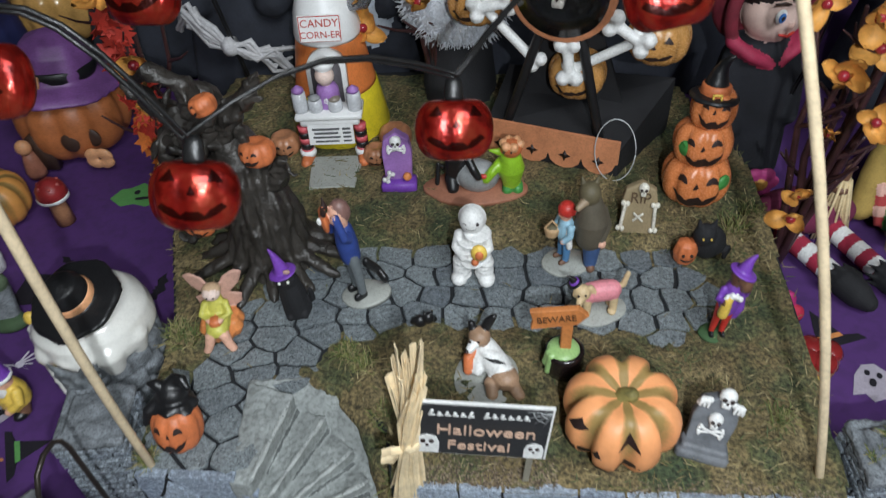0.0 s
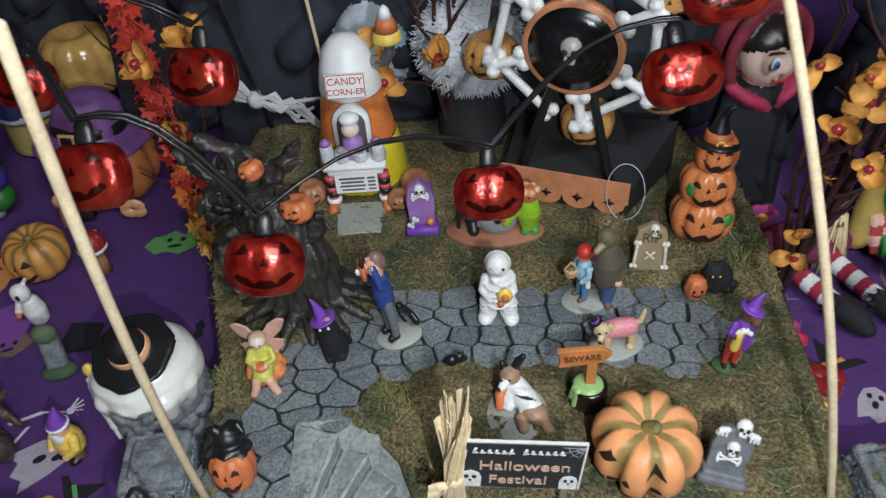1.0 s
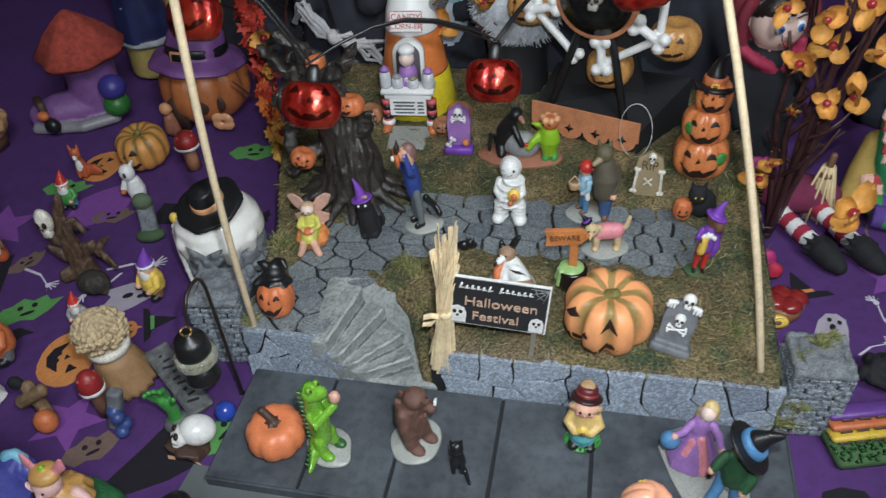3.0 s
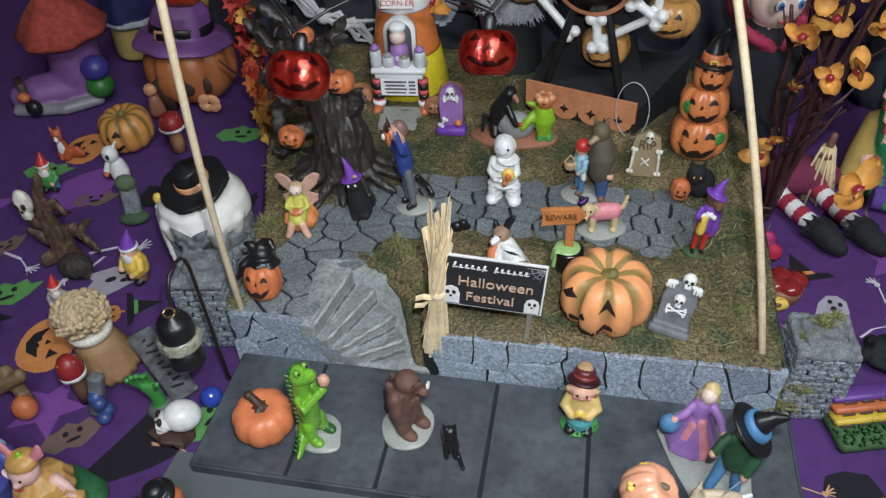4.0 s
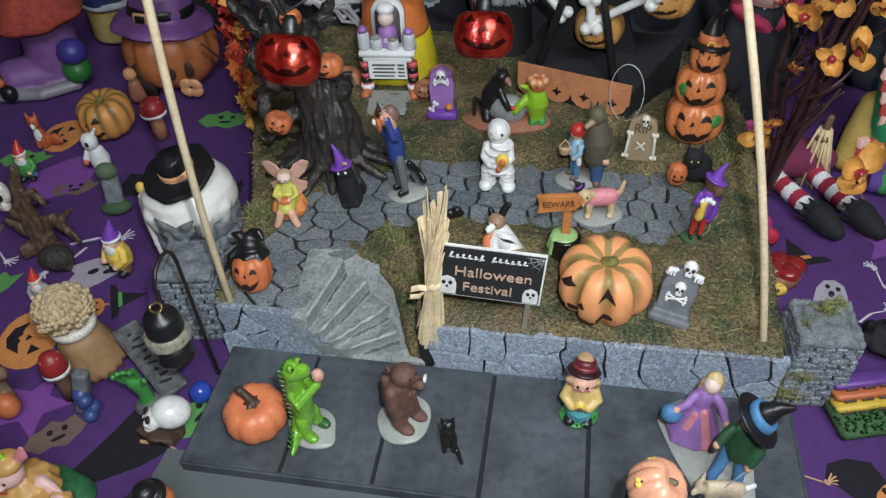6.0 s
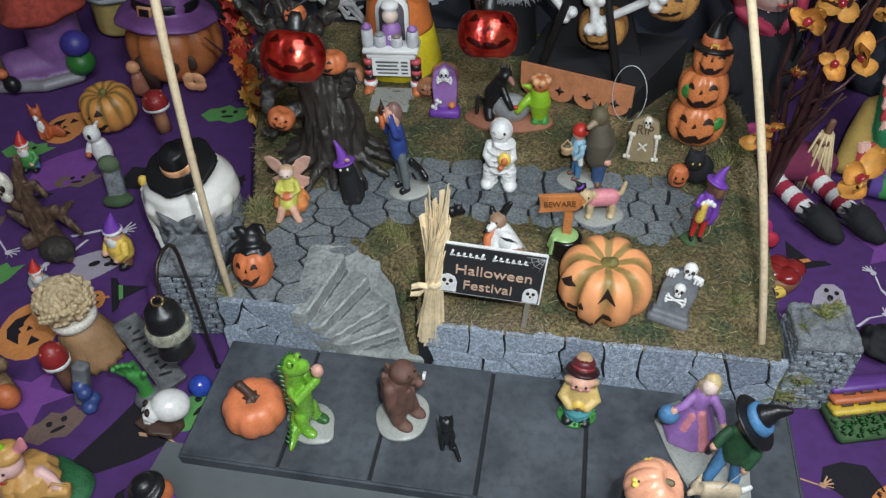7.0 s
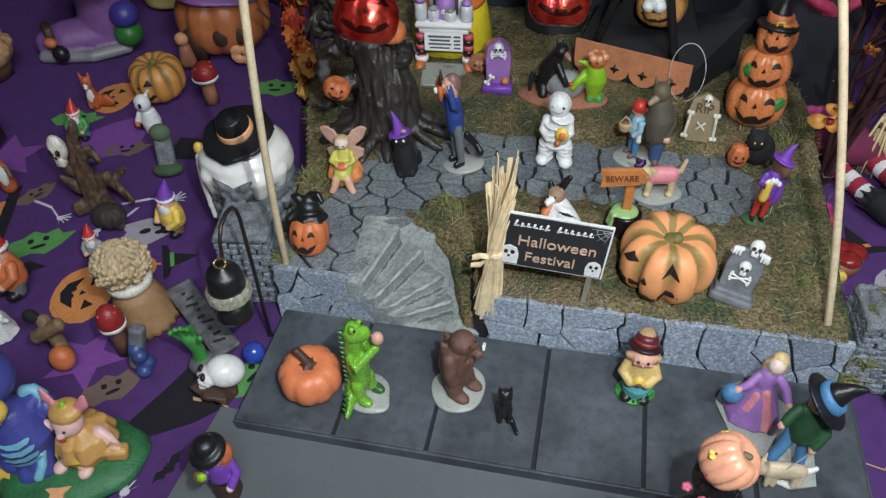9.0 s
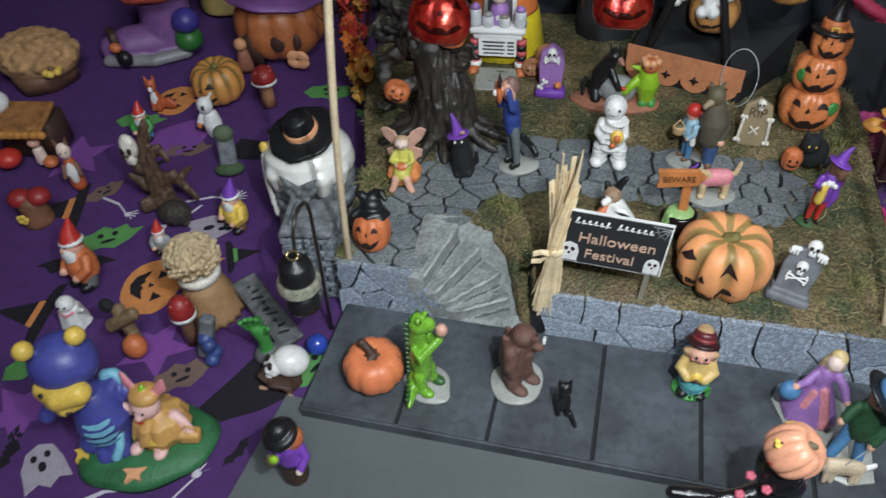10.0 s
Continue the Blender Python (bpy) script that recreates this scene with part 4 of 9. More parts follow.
for k, (px, py, pz) in enumerate(((20, -17, 29), (-17, -13, 56))):
    c = mm()
    c.ball(px, py, pz, 7.5, GREEN, 3.4, 6.5, rot=(0, 0, 40 - 80 * k))
    c.limb([(px, py - 2, pz + 3, 1.4), (px + 3 * (1 - 2 * k), py - 3, pz + 7, 0.8)], GREEN, fine=True)
    c.part("leaf", g, "rounded green leaf")

# black cat curled beside a little pumpkin
c = Clay(0.00106)
c.ball(4, 0, 15, 14, DULLBLACK, 11, 13)
c.ball(-2, -8, 27, 9, DULLBLACK, 8, 8)
for sg in (-1, 1):
    c.limb([(-2 + sg * 5, -7, 33, 2.8), (-2 + sg * 6.5, -7, 39, 0.7)], DULLBLACK)
c.limb([(15, 2, 8, 3), (20, -4, 12, 2.6), (16, -9, 8, 2)], DULLBLACK)
c.lathe([(3, 0), (8, 2), (9.5, 9), (7.5, 16), (3, 18)], DEEPORANGE, (-14, -7, 3), n=24, lobes=7, depth=0.14)
eyes(c, -2, -15.5, 28, 3, 1, YELLOW)
eyes(c, -14, -16, 14, 3.2, 1.3)
c.strip([(d, -20 + 0.01 * d * d, -8 + 0.006 * d * d) for d in (-30, -18, -6, 6, 18, 30)], sphere_surf(-14, -7, 12, 9.8, 9.8, 10), FACE, 0.2)
c.thing("cat_figurine", "black cat figurine curled round an orange pumpkin", "figurine", 0.1633, 0.3727, PZ + 0.001, 1, voxel=0.0009, size=(0.795, 0.795, 0.991))

# little creature in a purple hat and jacket
c = mm()
disc(c, 15, 12, MOSSGREEN, h=2)
man(c, 58, PURPLE, RED, BLACK, paint((0.13, 0.06, 0.04)), hair=paint((0.15, 0.075, 0.05)), z=1, wide=1.25, turn=10, arms=([(15, 0, 70), (21, -6, 60), (14, -14, 62)], [(15, 0, 70), (21, -3, 66), (17, -10, 78)]))
c.limb([(-4, -9, 38, 4), (-4, -9, 26, 5)], YELLOW)
c.limb([(7, 2, 40, 5), (10, 2, 26, 6), (9, 2, 20, 5)], PURPLE)
for q in range(4):
    c.ball(-6 + 4 * q, -9, 42 - 1.5 * abs(q - 1.5), 2.3, WHITE)
c.ball(7, -6, 50, 5, BROWN, 5, 6)
witch_hat(c, 2, 0, 56, 12.5, 15, PURPLE, rot=(-6, 12, 0), bend=0.15)
c.thing("monkey_figurine", "small brown creature figurine in a purple hat and jacket", "figurine", 0.1624, 0.3066, PZ, -5, voxel=0.0008, lean=(0, 4), size=(0.712, 0.712, 1.086))

# puppy in a bandage costume on a grey base
c = mm()
disc(c, 19, 25, BASEGREY, h=3.5, x=-3, y=-5)
PUP = paint((0.34, 0.21, 0.13), rough=0.5)
c.limb([(10, -12, 10, 8), (7, -8, 11, 8.4)], PUP)
c.limb([(6, -6, 12, 8.2), (3, -2, 14, 8.5), (-4, 6, 22, 7)], WHITE)
c.limb([(14, -15, 6, 4), (18, -20, 5, 3)], PUP)
for sg in (-1, 1):
    c.limb([(6 + sg * 6, -12, 8, 4.5), (9 + sg * 8, -20, 4.5, 3.6)], PUP)
c.lathe([(8.2, -3.4), (9.4, -1), (9.4, 1), (8.2, 3.4)], WHITE, (5.5, -5, 12.5), (-56, 30, 0), n=18)
c.lathe([(8.4, -0.8), (9.9, 0), (8.4, 0.8)], BLACK, (2.5, -1.5, 15), (-54, 30, 0), n=18)
c.lathe([(8, -2.4), (9.2, 0), (8, 2.4)], WHITE, (-0.5, 2, 18.5), (-50, 30, 0), n=18)
c.ball(-7, 7, 31, 7, PUP, 7, 6.6)
c.limb([(-10, 2, 30, 3.6), (-13, -2, 28, 2.6)], WHITE)
c.ball(-14.5, -3.4, 28.5, 1.5, FACE, fine=True, n=8)
eyes(c, -10, 0.8, 33, 2.6, 1)
c.limb([(-4, 10, 34, 3), (-1, 11, 42, 3.2), (2, 11, 47, 2)], BLACK)
c.limb([(-11, 10, 35, 3), (-12, 11, 40, 2)], BLACK)
c.limb([(-9, 5, 22, 4), (-14, 0, 17, 3.4), (-14, -5, 9, 3)], DEEPORANGE)
c.limb([(-6, 2, 20, 4), (-8, -6, 10, 3.2)], WHITE)
c.thing("puppy_figurine", "brown puppy figurine wrapped in white bandages", "figurine", 0.0250, 0.2730, PZ, 1, voxel=0.0008, size=(1.044, 1.044, 0.917))

# signpost in a bubbling cauldron
g = holder("warning_sign", "orange wooden signpost standing in a small black cauldron", "sign", 0.0680, 0.2758, PZ, -1, size=(0.915, 0.915, 1.103))
c = mm()
c.lathe([(7, 0), (12, 3), (14, 10), (13, 17), (13.5, 20), (11, 21)], glossy((0.012, 0.008, 0.008)), n=24)
c.part("cauldron", g, "glossy black cauldron")
c = mm()
c.ball(-1, 0, 20.5, 11.5, paint((0.30, 0.48, 0.18), rough=0.3), 11, 3.2)
for a in (196, 214):
    c.limb([(11 * math.cos(radians(a)), 11 * math.sin(radians(a)), 20, 3), (14 * math.cos(radians(a)), 14 * math.sin(radians(a)), 12 - a % 7, 2.2)], paint((0.30, 0.48, 0.18), rough=0.3))
c.part("green_brew", g, "pale green overflowing brew", voxel=0.0007)
WOODO = paint((0.55, 0.20, 0.06), rough=0.5, vary=0.3)
c = mm()
c.box(0, 0, 34, 7.5, 5, 32, WOODO, bev=0.15)
c.part("post", g, smooth=False)
c = mm()
c.plate([(-18, -7), (13, -6), (20, 0), (14, 6.5), (-17, 7), (-16, 0)], -2, 2, WOODO, rot=(90, 0, 0), at=(0, -4.5, 53), bev=0.6)
board = c.part("board", g, smooth=False, rot=(0, -8, 0))
text_part("BEWARE", 0.0062, paint((0.10, 0.045, 0.02)), board, (-0.0005, -0.0063, 0.0492), (90, 0, 0))

# large orange pumpkin
g = holder("pumpkin", "large orange ribbed jack-o'-lantern with a mossy green stem", "pumpkin", 0.0958, 0.2335, PZ - 0.001, 1, rx=4, size=(0.999, 0.999, 0.999))
VINE = paint((0.20, 0.17, 0.05), rough=0.7, vary=0.5, scale=140)


def airbrushed(name, skin, mist, R, H, lobes):
    """Matt pumpkin paint with a soft brown-green mist in the furrows and round the stem."""
    m, t, p = nodes_of(name)
    co = t.nodes.new("ShaderNodeTexCoord").outputs["Object"]
    sep = t.nodes.new("ShaderNodeSeparateXYZ")
    link(t, co, sep.inputs[0])

    def calc(op, a, b=None):
        n = t.nodes.new("ShaderNodeMath")
        n.operation = op
        for i, v in enumerate((a, b)):
            if v is None:
                continue
            if isinstance(v, (int, float)):
                n.inputs[i].default_value = v
            else:
                link(t, v, n.inputs[i])
        return n.outputs[0]
    ang = calc("MULTIPLY", calc("ARCTAN2", sep.outputs["Y"], sep.outputs["X"]), lobes / 2)
    furrow = calc("ABSOLUTE", calc("COSINE", ang))
    rise = calc("MULTIPLY", calc("SUBTRACT", calc("DIVIDE", sep.outputs["Z"], H), 0.72), 0.42)
    rad = calc("DIVIDE", calc("SQRT", calc("ADD", calc("MULTIPLY", sep.outputs["X"], sep.outputs["X"]), calc("MULTIPLY", sep.outputs["Y"], sep.outputs["Y"]))), R)
    core = calc("MAXIMUM", calc("SUBTRACT", 0.42, rad), 0.0)
    big, fine = noise_node(t, 60, 4, 0.6, co), noise_node(t, 420, 3, 0.6, co)
    speck = calc("MULTIPLY", calc("SUBTRACT", fine.outputs["Fac"], 0.5), 0.22)
    f = calc("ADD", calc("ADD", furrow, rise), calc("ADD", calc("MULTIPLY", core, 2.2), speck))
    mask = ramp(t, f, [(0.72, (0, 0, 0)), (1.0, (0.9, 0.9, 0.9))])
    r1 = ramp(t, big.outputs["Fac"], [(0.3, shade(skin, 0.86)), (0.52, skin), (0.72, shade(skin, 1.1))])
    mix = t.nodes.new("ShaderNodeMix")
    mix.data_type = "RGBA"
    link(t, mask.outputs["Color"], mix.inputs["Factor"])
    link(t, r1.outputs["Color"], mix.inputs["A"])
    mix.inputs["B"].default_value = (*mist, 1)
    link(t, mix.outputs["Result"], p.inputs["Base Color"])
    p.inputs["Roughness"].default_value = 0.48
    b = t.nodes.new("ShaderNodeBump")
    b.inputs["Strength"].default_value, b.inputs["Distance"].default_value = 0.25, 0.001
    link(t, fine.outputs["Fac"], b.inputs["Height"])
    link(t, b.outputs["Normal"], p.inputs["Normal"])
    return m


BIGO = airbrushed("pumpkin_skin", (0.82, 0.345, 0.14), (0.25, 0.185, 0.06), 0.0318, 0.049, 8)
pumpkin_parts(g, 0.0318, 0.049, BIGO, VINE, lobes=8, depth=0.24, turn=-30, eyes="tri", stem_h=0.06, big=1.2)

# festival sign on a stake
g = holder("festival_sign", "black festival sign with white border and printed ghosts", "sign", 0.0185, 0.1995, PZ - 0.0005, 1, rx=-1, ry=4.5, size=(0.97, 1.00, 0.97))
TERRA = paint((0.60, 0.40, 0.29))
text_part("Halloween", 0.0118, TERRA, g, (0.002, -0.0019, 0.055), (90, 0, 0))
text_part("Festival", 0.0112, TERRA, g, (-0.001, -0.0019, 0.0415), (90, 0, 0))
c = Clay(0.001)
c.box(0, 0, 54, 69, 1.6, 45, WHITE, bev=0.05)
c.part("border", g, smooth=False)
c = Clay(0.001)
c.box(0, -0.6, 54, 66.6, 1.6, 42.6, paint((0.022, 0.022, 0.024), rough=0.5), bev=0.05)
c.part("panel", g, smooth=False)
for k in range(13):
    if k == 6:
        continue
    c = Clay(0.001)
    c.box(-26 + 3.9 * k, -1.6, 68.6 - 0.5 * (k % 3 == 1) + 0.6 * (k in (0, 7)), 1.5, 0.4, 3.4 + 2.0 * (k in (0, 5, 7)), WHITE, rot=(0, 16, 0), bev=0.2)
    c.box(-25 + 3.9 * k, -1.6, 67.2, 2.4, 0.4, 0.8, WHITE, rot=(0, -8, 0), bev=0.2)
    c.part("lettering", g)
for px, pz, k in ((-27.5, 41, 1.0), (27.5, 39.5, 0.82)):
    c = Clay(0.001)
    out = [(6 * k, -7 * k), (6.3 * k, 2 * k), (4.5 * k, 7 * k), (0, 9 * k), (-4.5 * k, 7 * k), (-6.3 * k, 2 * k), (-6 * k, -7 * k)]
    c.plate(out, 0, 0.5, WHITE, rot=(90, 0, 0), at=(px, -1.5, pz))
    ghost_print = c.part("printed_ghost", g, smooth=False)
    for ex, ez, er in ((-2.2, 3, 1.5), (2.2, 3, 1.5), (0, -0.5, 1.0)):
        c = Clay(0.001)
        c.ball(px + ex * k, -2.0, pz + ez * k, er * k, FACE, 0.3, er * 1.3 * k, n=10)
        c.part("printed_eye", ghost_print)
c = Clay(0.001)
for a in (0, 25, 50, 75):
    c.limb([(33, -1.6, 74, 0.25), (33 - 12 * math.cos(radians(a)), -1.6, 74 - 12 * math.sin(radians(a)), 0.25)], GREY, n=4, cap=False)
for r_ in (5, 9):
    c.limb([(33 - r_ * math.cos(radians(a)), -1.6, 74 - r_ * math.sin(radians(a)), 0.25) for a in (0, 25, 50, 75)], GREY, n=4, cap=False)
c.part("printed_web", g)
for px in (27,):
    c = Clay(0.001)
    c.box(px, 1.8, 30, 3.6, 1.5, 56, paint((0.24, 0.22, 0.17), rough=0.7), bev=0.1)
    c.part("stake", g, smooth=False)

# bundle of raffia straw tied in the middle
g = holder("straw_bundle", "tied bundle of pale dried raffia straw", "straw bundle", -0.0135, 0.1986, 0.033, 2, size=(1.078, 1.078, 1.210))
rs = random.Random(3)
RAFFIA = paint((0.78, 0.63, 0.40), rough=0.55, vary=0.2, scale=40, dirt=0.25)


def blade(c, pts, w, mat, turn):
    """A flat dry leaf strip through points, w wide."""
    p = np.array(pts, float)
    vs, fs = [], []
    for i in range(len(p)):
        d = p[min(i + 1, len(p) - 1)] - p[max(i - 1, 0)]
        d = d / np.linalg.norm(d)
        a = turn + 0.35 * i
        s_ = np.array((math.cos(a), math.sin(a) * 0.7, 0))
        s_ = s_ - d * np.dot(s_, d)
        s_ = s_ / np.linalg.norm(s_)
        n_ = np.cross(d, s_)
        ww = w * (0.8 if i in (0, len(p) - 1) else 1.0)
        for q, h_ in ((-1, 0), (0, 0.5), (1, 0)):
            vs.append(p[i] + s_ * q * ww + n_ * (h_ + 0.25))
        for q, h_ in ((1, 0), (0, 0.5), (-1, 0)):
            vs.append(p[i] + s_ * q * ww + n_ * (h_ - 0.25))
    for i in range(len(p) - 1):
        for j in range(6):
            a, b = i * 6 + j, i * 6 + (j + 1) % 6
            fs.append((a, b, b + 6, a + 6))
    fs += [tuple(reversed(range(6))), tuple(range(len(vs) - 6, len(vs)))]
    return c.put(vs, fs, mat, False)


for k in range(24):
    a = 6.28 * k / 24 + rs.uniform(-0.2, 0.2)
    r0, r1 = rs.uniform(4, 10), rs.uniform(4, 9)
    zt = rs.uniform(100, 124) if k % 3 == 0 else rs.uniform(82, 104)
    zb = rs.uniform(-4, 12)
    c = mm()
    pts = [(r0 * math.cos(a) - 5, r0 * math.sin(a) * 0.5 - 2, zb), (r0 * 0.75 * math.cos(a) - 3, r0 * 0.4 * math.sin(a) - 1, 26), (2.6 * math.cos(a), 2.6 * math.sin(a), 50),
           (r1 * math.cos(a + 0.6) * 0.6 + 2, r1 * math.sin(a + 0.6) * 0.4, 72), (r1 * math.cos(a + 1.3) * 1.1 + 4, r1 * math.sin(a + 1.3) * 0.8 + 2, zt)]
    blade(c, pts, rs.uniform(2.0, 3.4), RAFFIA, rs.uniform(-0.7, 0.7))
    c.part("straw", g, smooth=False)
c = mm()
c.lathe([(4.4, -2.4), (5.4, -1), (5.4, 1), (4.4, 2.4)], RAFFIA, (0, 0, 51), (8, 6, 0), n=12)
blade(c, [(-4, -4, 51), (-9, -6, 53), (-14, -6, 51)], 2.4, RAFFIA, 1.2)
blade(c, [(-4, -4, 50), (-9, -6, 46), (-15, -6, 45)], 2.2, RAFFIA, 1.2)
c.part("tie", g, smooth=False)

# pumpkin in a black hat beside the skewer
g = holder("pumpkin", "small orange jack-o'-lantern in a crumpled black hat", "pumpkin", -0.1497, 0.2169, PZ, -2, rx=-14, size=(0.880, 0.880, 1.003))
pumpkin_parts(g, 0.0160, 0.030, DEEPORANGE, None, lobes=8, depth=0.08, turn=2, eyes="grin", big=1.15)
c = mm()
c.lathe([(13.5, 32), (15, 33), (14, 35), (11, 38)], BLACK, (0, 4, -4), wob=0.08)
c.ball(-2, 5, 36, 10.5, BLACK, 9.5, 8)
c.limb([(-2, 6, 40, 7), (2, 8, 45, 5), (8, 6, 47, 3.5), (12, 3, 43, 2)], BLACK)
c.limb([(-9, 2, 33, 5), (-16, -4, 28, 4.5), (-19, -6, 20, 2)], BLACK)
c.limb([(-6, 4, 40, 5), (-11, 4, 44, 4), (-15, 3, 45, 2)], BLACK)
c.part("hat", g, "crumpled black hat", voxel=0.001)

# small black bat-like figurine behind the straw
c = mm()
c.ball(-3, 0, 5, 6, BLACK, 5, 5)
c.ball(4, -1, 8, 5, BLACK, 4.5, 5)
for sg in (-1, 1):
    c.ball(sg * 7, 1, 5, 5, BLACK, 2.4, 3.5, rot=(0, sg * 25, 0))
    c.limb([(4 + sg * 3, 0, 11, 1.6), (4 + sg * 4, 0, 15, 0.6)], BLACK)
c.thing("bat_figurine", "small black bat figurine sitting on the paving", "figurine", -0.0189, 0.3088, PZ, 11, voxel=0.0009, size=(0.821, 0.821, 1.012))


# two bamboo skewers
def skewer(x, y, tx, ty, bx, by, r=0.0024):
    """A bamboo stick, slightly bowed by (bx, by) halfway up."""
    c = Clay()
    c.limb([(tx * u + 4 * u * (1 - u) * bx, ty * u + 4 * u * (1 - u) * by, 0.30 * u, r) for u in [k * 0.1 for k in range(12)]], BAMBOO, n=10)
    return c.thing("bamboo_skewer", "upright pale bamboo skewer stuck into the turf", "skewer", x, y, PZ, group="bamboo skewers")


skewer(-0.1634, 0.2032, 0.0423, -0.0382, -0.0037, -0.0008)
skewer(0.1992, 0.2110, -0.0817, 0.0586, 0.0061, -0.0056)
c = Clay()
c.limb([(0, 0, 0, 0.0016), (-0.012, 0.0, 0.25, 0.0016)], BAMBOO)
c.thing("bamboo_skewer", "thin brown rod standing at the back", "skewer", -0.135, 0.57, PZ, group="bamboo skewers")

# gnarled black tree with little pumpkins
g = holder("gnarled_tree", "gnarled black hollow tree with pumpkins in its branches", "tree", -0.1340, 0.3700, PZ - 0.001, 0)
BARK = paint((0.040, 0.035, 0.030), rough=0.36, vary=0.5, scale=70, bump=0.6)
c = mm()
c.limb([(4, 0, 0, 32), (5, 0, 15, 26), (6, 2, 45, 21), (0, 4, 75, 20), (-12, 8, 104, 17)], BARK)
rt = random.Random(8)
for a in range(0, 360, 24):
    q = radians(a + rt.uniform(-6, 6))
    L_ = rt.uniform(46, 66)
    c.limb([(20 * math.cos(q) + 5, 19 * math.sin(q), 44, 5), (28 * math.cos(q) + 3, 26 * math.sin(q), 16, 6), (L_ * math.cos(q), L_ * 0.8 * math.sin(q), 3, 4)], BARK, n=8)
for a in range(0, 360, 30):
    q = radians(a)
    c.limb([(27 * math.cos(q) + 4, 26 * math.sin(q), 16, 3.6), (21 * math.cos(q + 0.3) + 5, 20 * math.sin(q + 0.3), 50, 3.2), (18 * math.cos(q + 0.6) - 6, 17 * math.sin(q + 0.6) + 5, 92, 3.2)], BARK, n=8)
trunk = c.part("trunk", g, voxel=0.0014)
for v in trunk.data.vertices:
    q = noise.noise(Vector((v.co.x * 130, v.co.y * 130, v.co.z * 28))) * 0.0035 + noise.noise(Vector((v.co.x * 300, v.co.y * 300, v.co.z * 60 + 3))) * 0.0018
    r_ = math.hypot(v.co.x, v.co.y) + 1e-6
    v.co.x += q * v.co.x / r_
    v.co.y += q * v.co.y / r_
BR = [[(-4, 2, 84, 10), (-26, -6, 92, 8), (-44, -16, 82, 6.5), (-42, -24, 66, 4.5), (-34, -28, 64, 2.5)], [(-12, 6, 98, 12), (-26, 0, 122, 9), (-44, -6, 140, 7), (-56, -10, 158, 4)],
      [(-12, 8, 100, 12), (-4, 0, 128, 9), (14, -6, 146, 6), (26, -8, 164, 3.5)], [(-14, 6, 104, 10), (-22, -6, 138, 8), (-16, -16, 162, 6), (-34, -20, 176, 4), (-46, -18, 168, 2.5)],
      [(8, 0, 66, 8), (24, -2, 80, 6), (30, -6, 98, 4)], [(-16, 2, 60, 8), (-38, -14, 50, 6), (-46, -20, 34, 4)], [(-10, 2, 96, 9), (-32, 6, 112, 7), (-52, 2, 112, 5), (-60, -4, 98, 3)]]
for b in BR:
    c = mm()
    c.limb(b, BARK)
    for k in range(3):
        j = b[1 + k % 2]
        c.limb([(j[0], j[1], j[2], j[3] * 0.7), (j[0] + rt.uniform(-14, 14), j[1] - rt.uniform(2, 10), j[2] + rt.uniform(-10, 14), 2)], BARK, n=8)
    limb_ob = c.part("branch", g, voxel=0.0013)
    for v in limb_ob.data.vertices:
        v.co += Vector((noise.noise(v.co * 110), noise.noise(v.co * 110 + Vector((9, 0, 0))), noise.noise(v.co * 110 + Vector((0, 9, 0))))) * 0.0035 + Vector((1, 1, 0)) * noise.noise(v.co * 330) * 0.0013
for k in range(9):
    cx, cy, cz = rt.uniform(-42, 0), rt.uniform(-14, 12), rt.uniform(92, 150)
    R_, ax = rt.uniform(10, 17), turn_m((rt.uniform(0, 180), rt.uniform(0, 180), rt.uniform(0, 180)))
    c = mm()
    pts = [ax @ np.array((R_ * math.cos(a), R_ * math.sin(a), 2.5 * a)) for a in [0.5 * q for q in range(13)]]
    c.limb([(cx + p[0], cy + p[1], cz + p[2], 5.5 - 0.3 * q) for q, p in enumerate(pts)], BARK, n=10)
    c.limb([(cx, cy, cz - 4, 5), (-8, 4, 88, 7)], BARK, n=10)
    knot = c.part("branch", g, voxel=0.0014)
    for v in knot.data.vertices:
        v.co += Vector((noise.noise(v.co * 150), noise.noise(v.co * 150 + Vector((9, 0, 0))), noise.noise(v.co * 150 + Vector((0, 9, 0))))) * 0.0024
for k, (px, py, pz, r_) in enumerate(((-32, -26, 48, 11), (14, -10, 91, 11.5), (2, -32, 143, 8))):
    pumpkin_parts(g, r_ / 1000, r_ * 1.5 / 1000, DEEPORANGE, None, lobes=7, depth=0.1, turn=10 - 25 * k, at=(px / 1000, py / 1000, pz / 1000), rot=(-10, 20 - 20 * k, 0), eyes="grin")


# ---- figurines on the pavement slab ----
SZ = 0.0126
g = holder("pumpkin", "smooth orange pumpkin with a bent brown stem", "pumpkin", -0.1234, 0.1292, SZ, 17, size=(1.016, 1.016, 0.927))
pumpkin_parts(g, 0.0205, 0.031, paint((0.74, 0.22, 0.09), rough=0.4, vary=0.1, dirt=0.15), None, lobes=9, depth=0.07, face=False)
c = mm()
c.limb([(0, 0, 27, 6), (0, 1, 30, 4), (-2, 2, 34, 3.2), (-5, 4, 38, 3), (-7, 5, 40, 3.4)], DARKBROWN)
for q in range(6):
    a = q * 1.047
    c.limb([(3 * math.cos(a), 3 * math.sin(a), 30, 1.6), (7 * math.cos(a), 7 * math.sin(a), 29, 1.0)], DARKBROWN, n=6)
c.part("stem", g, "bent brown stem", voxel=0.0006)

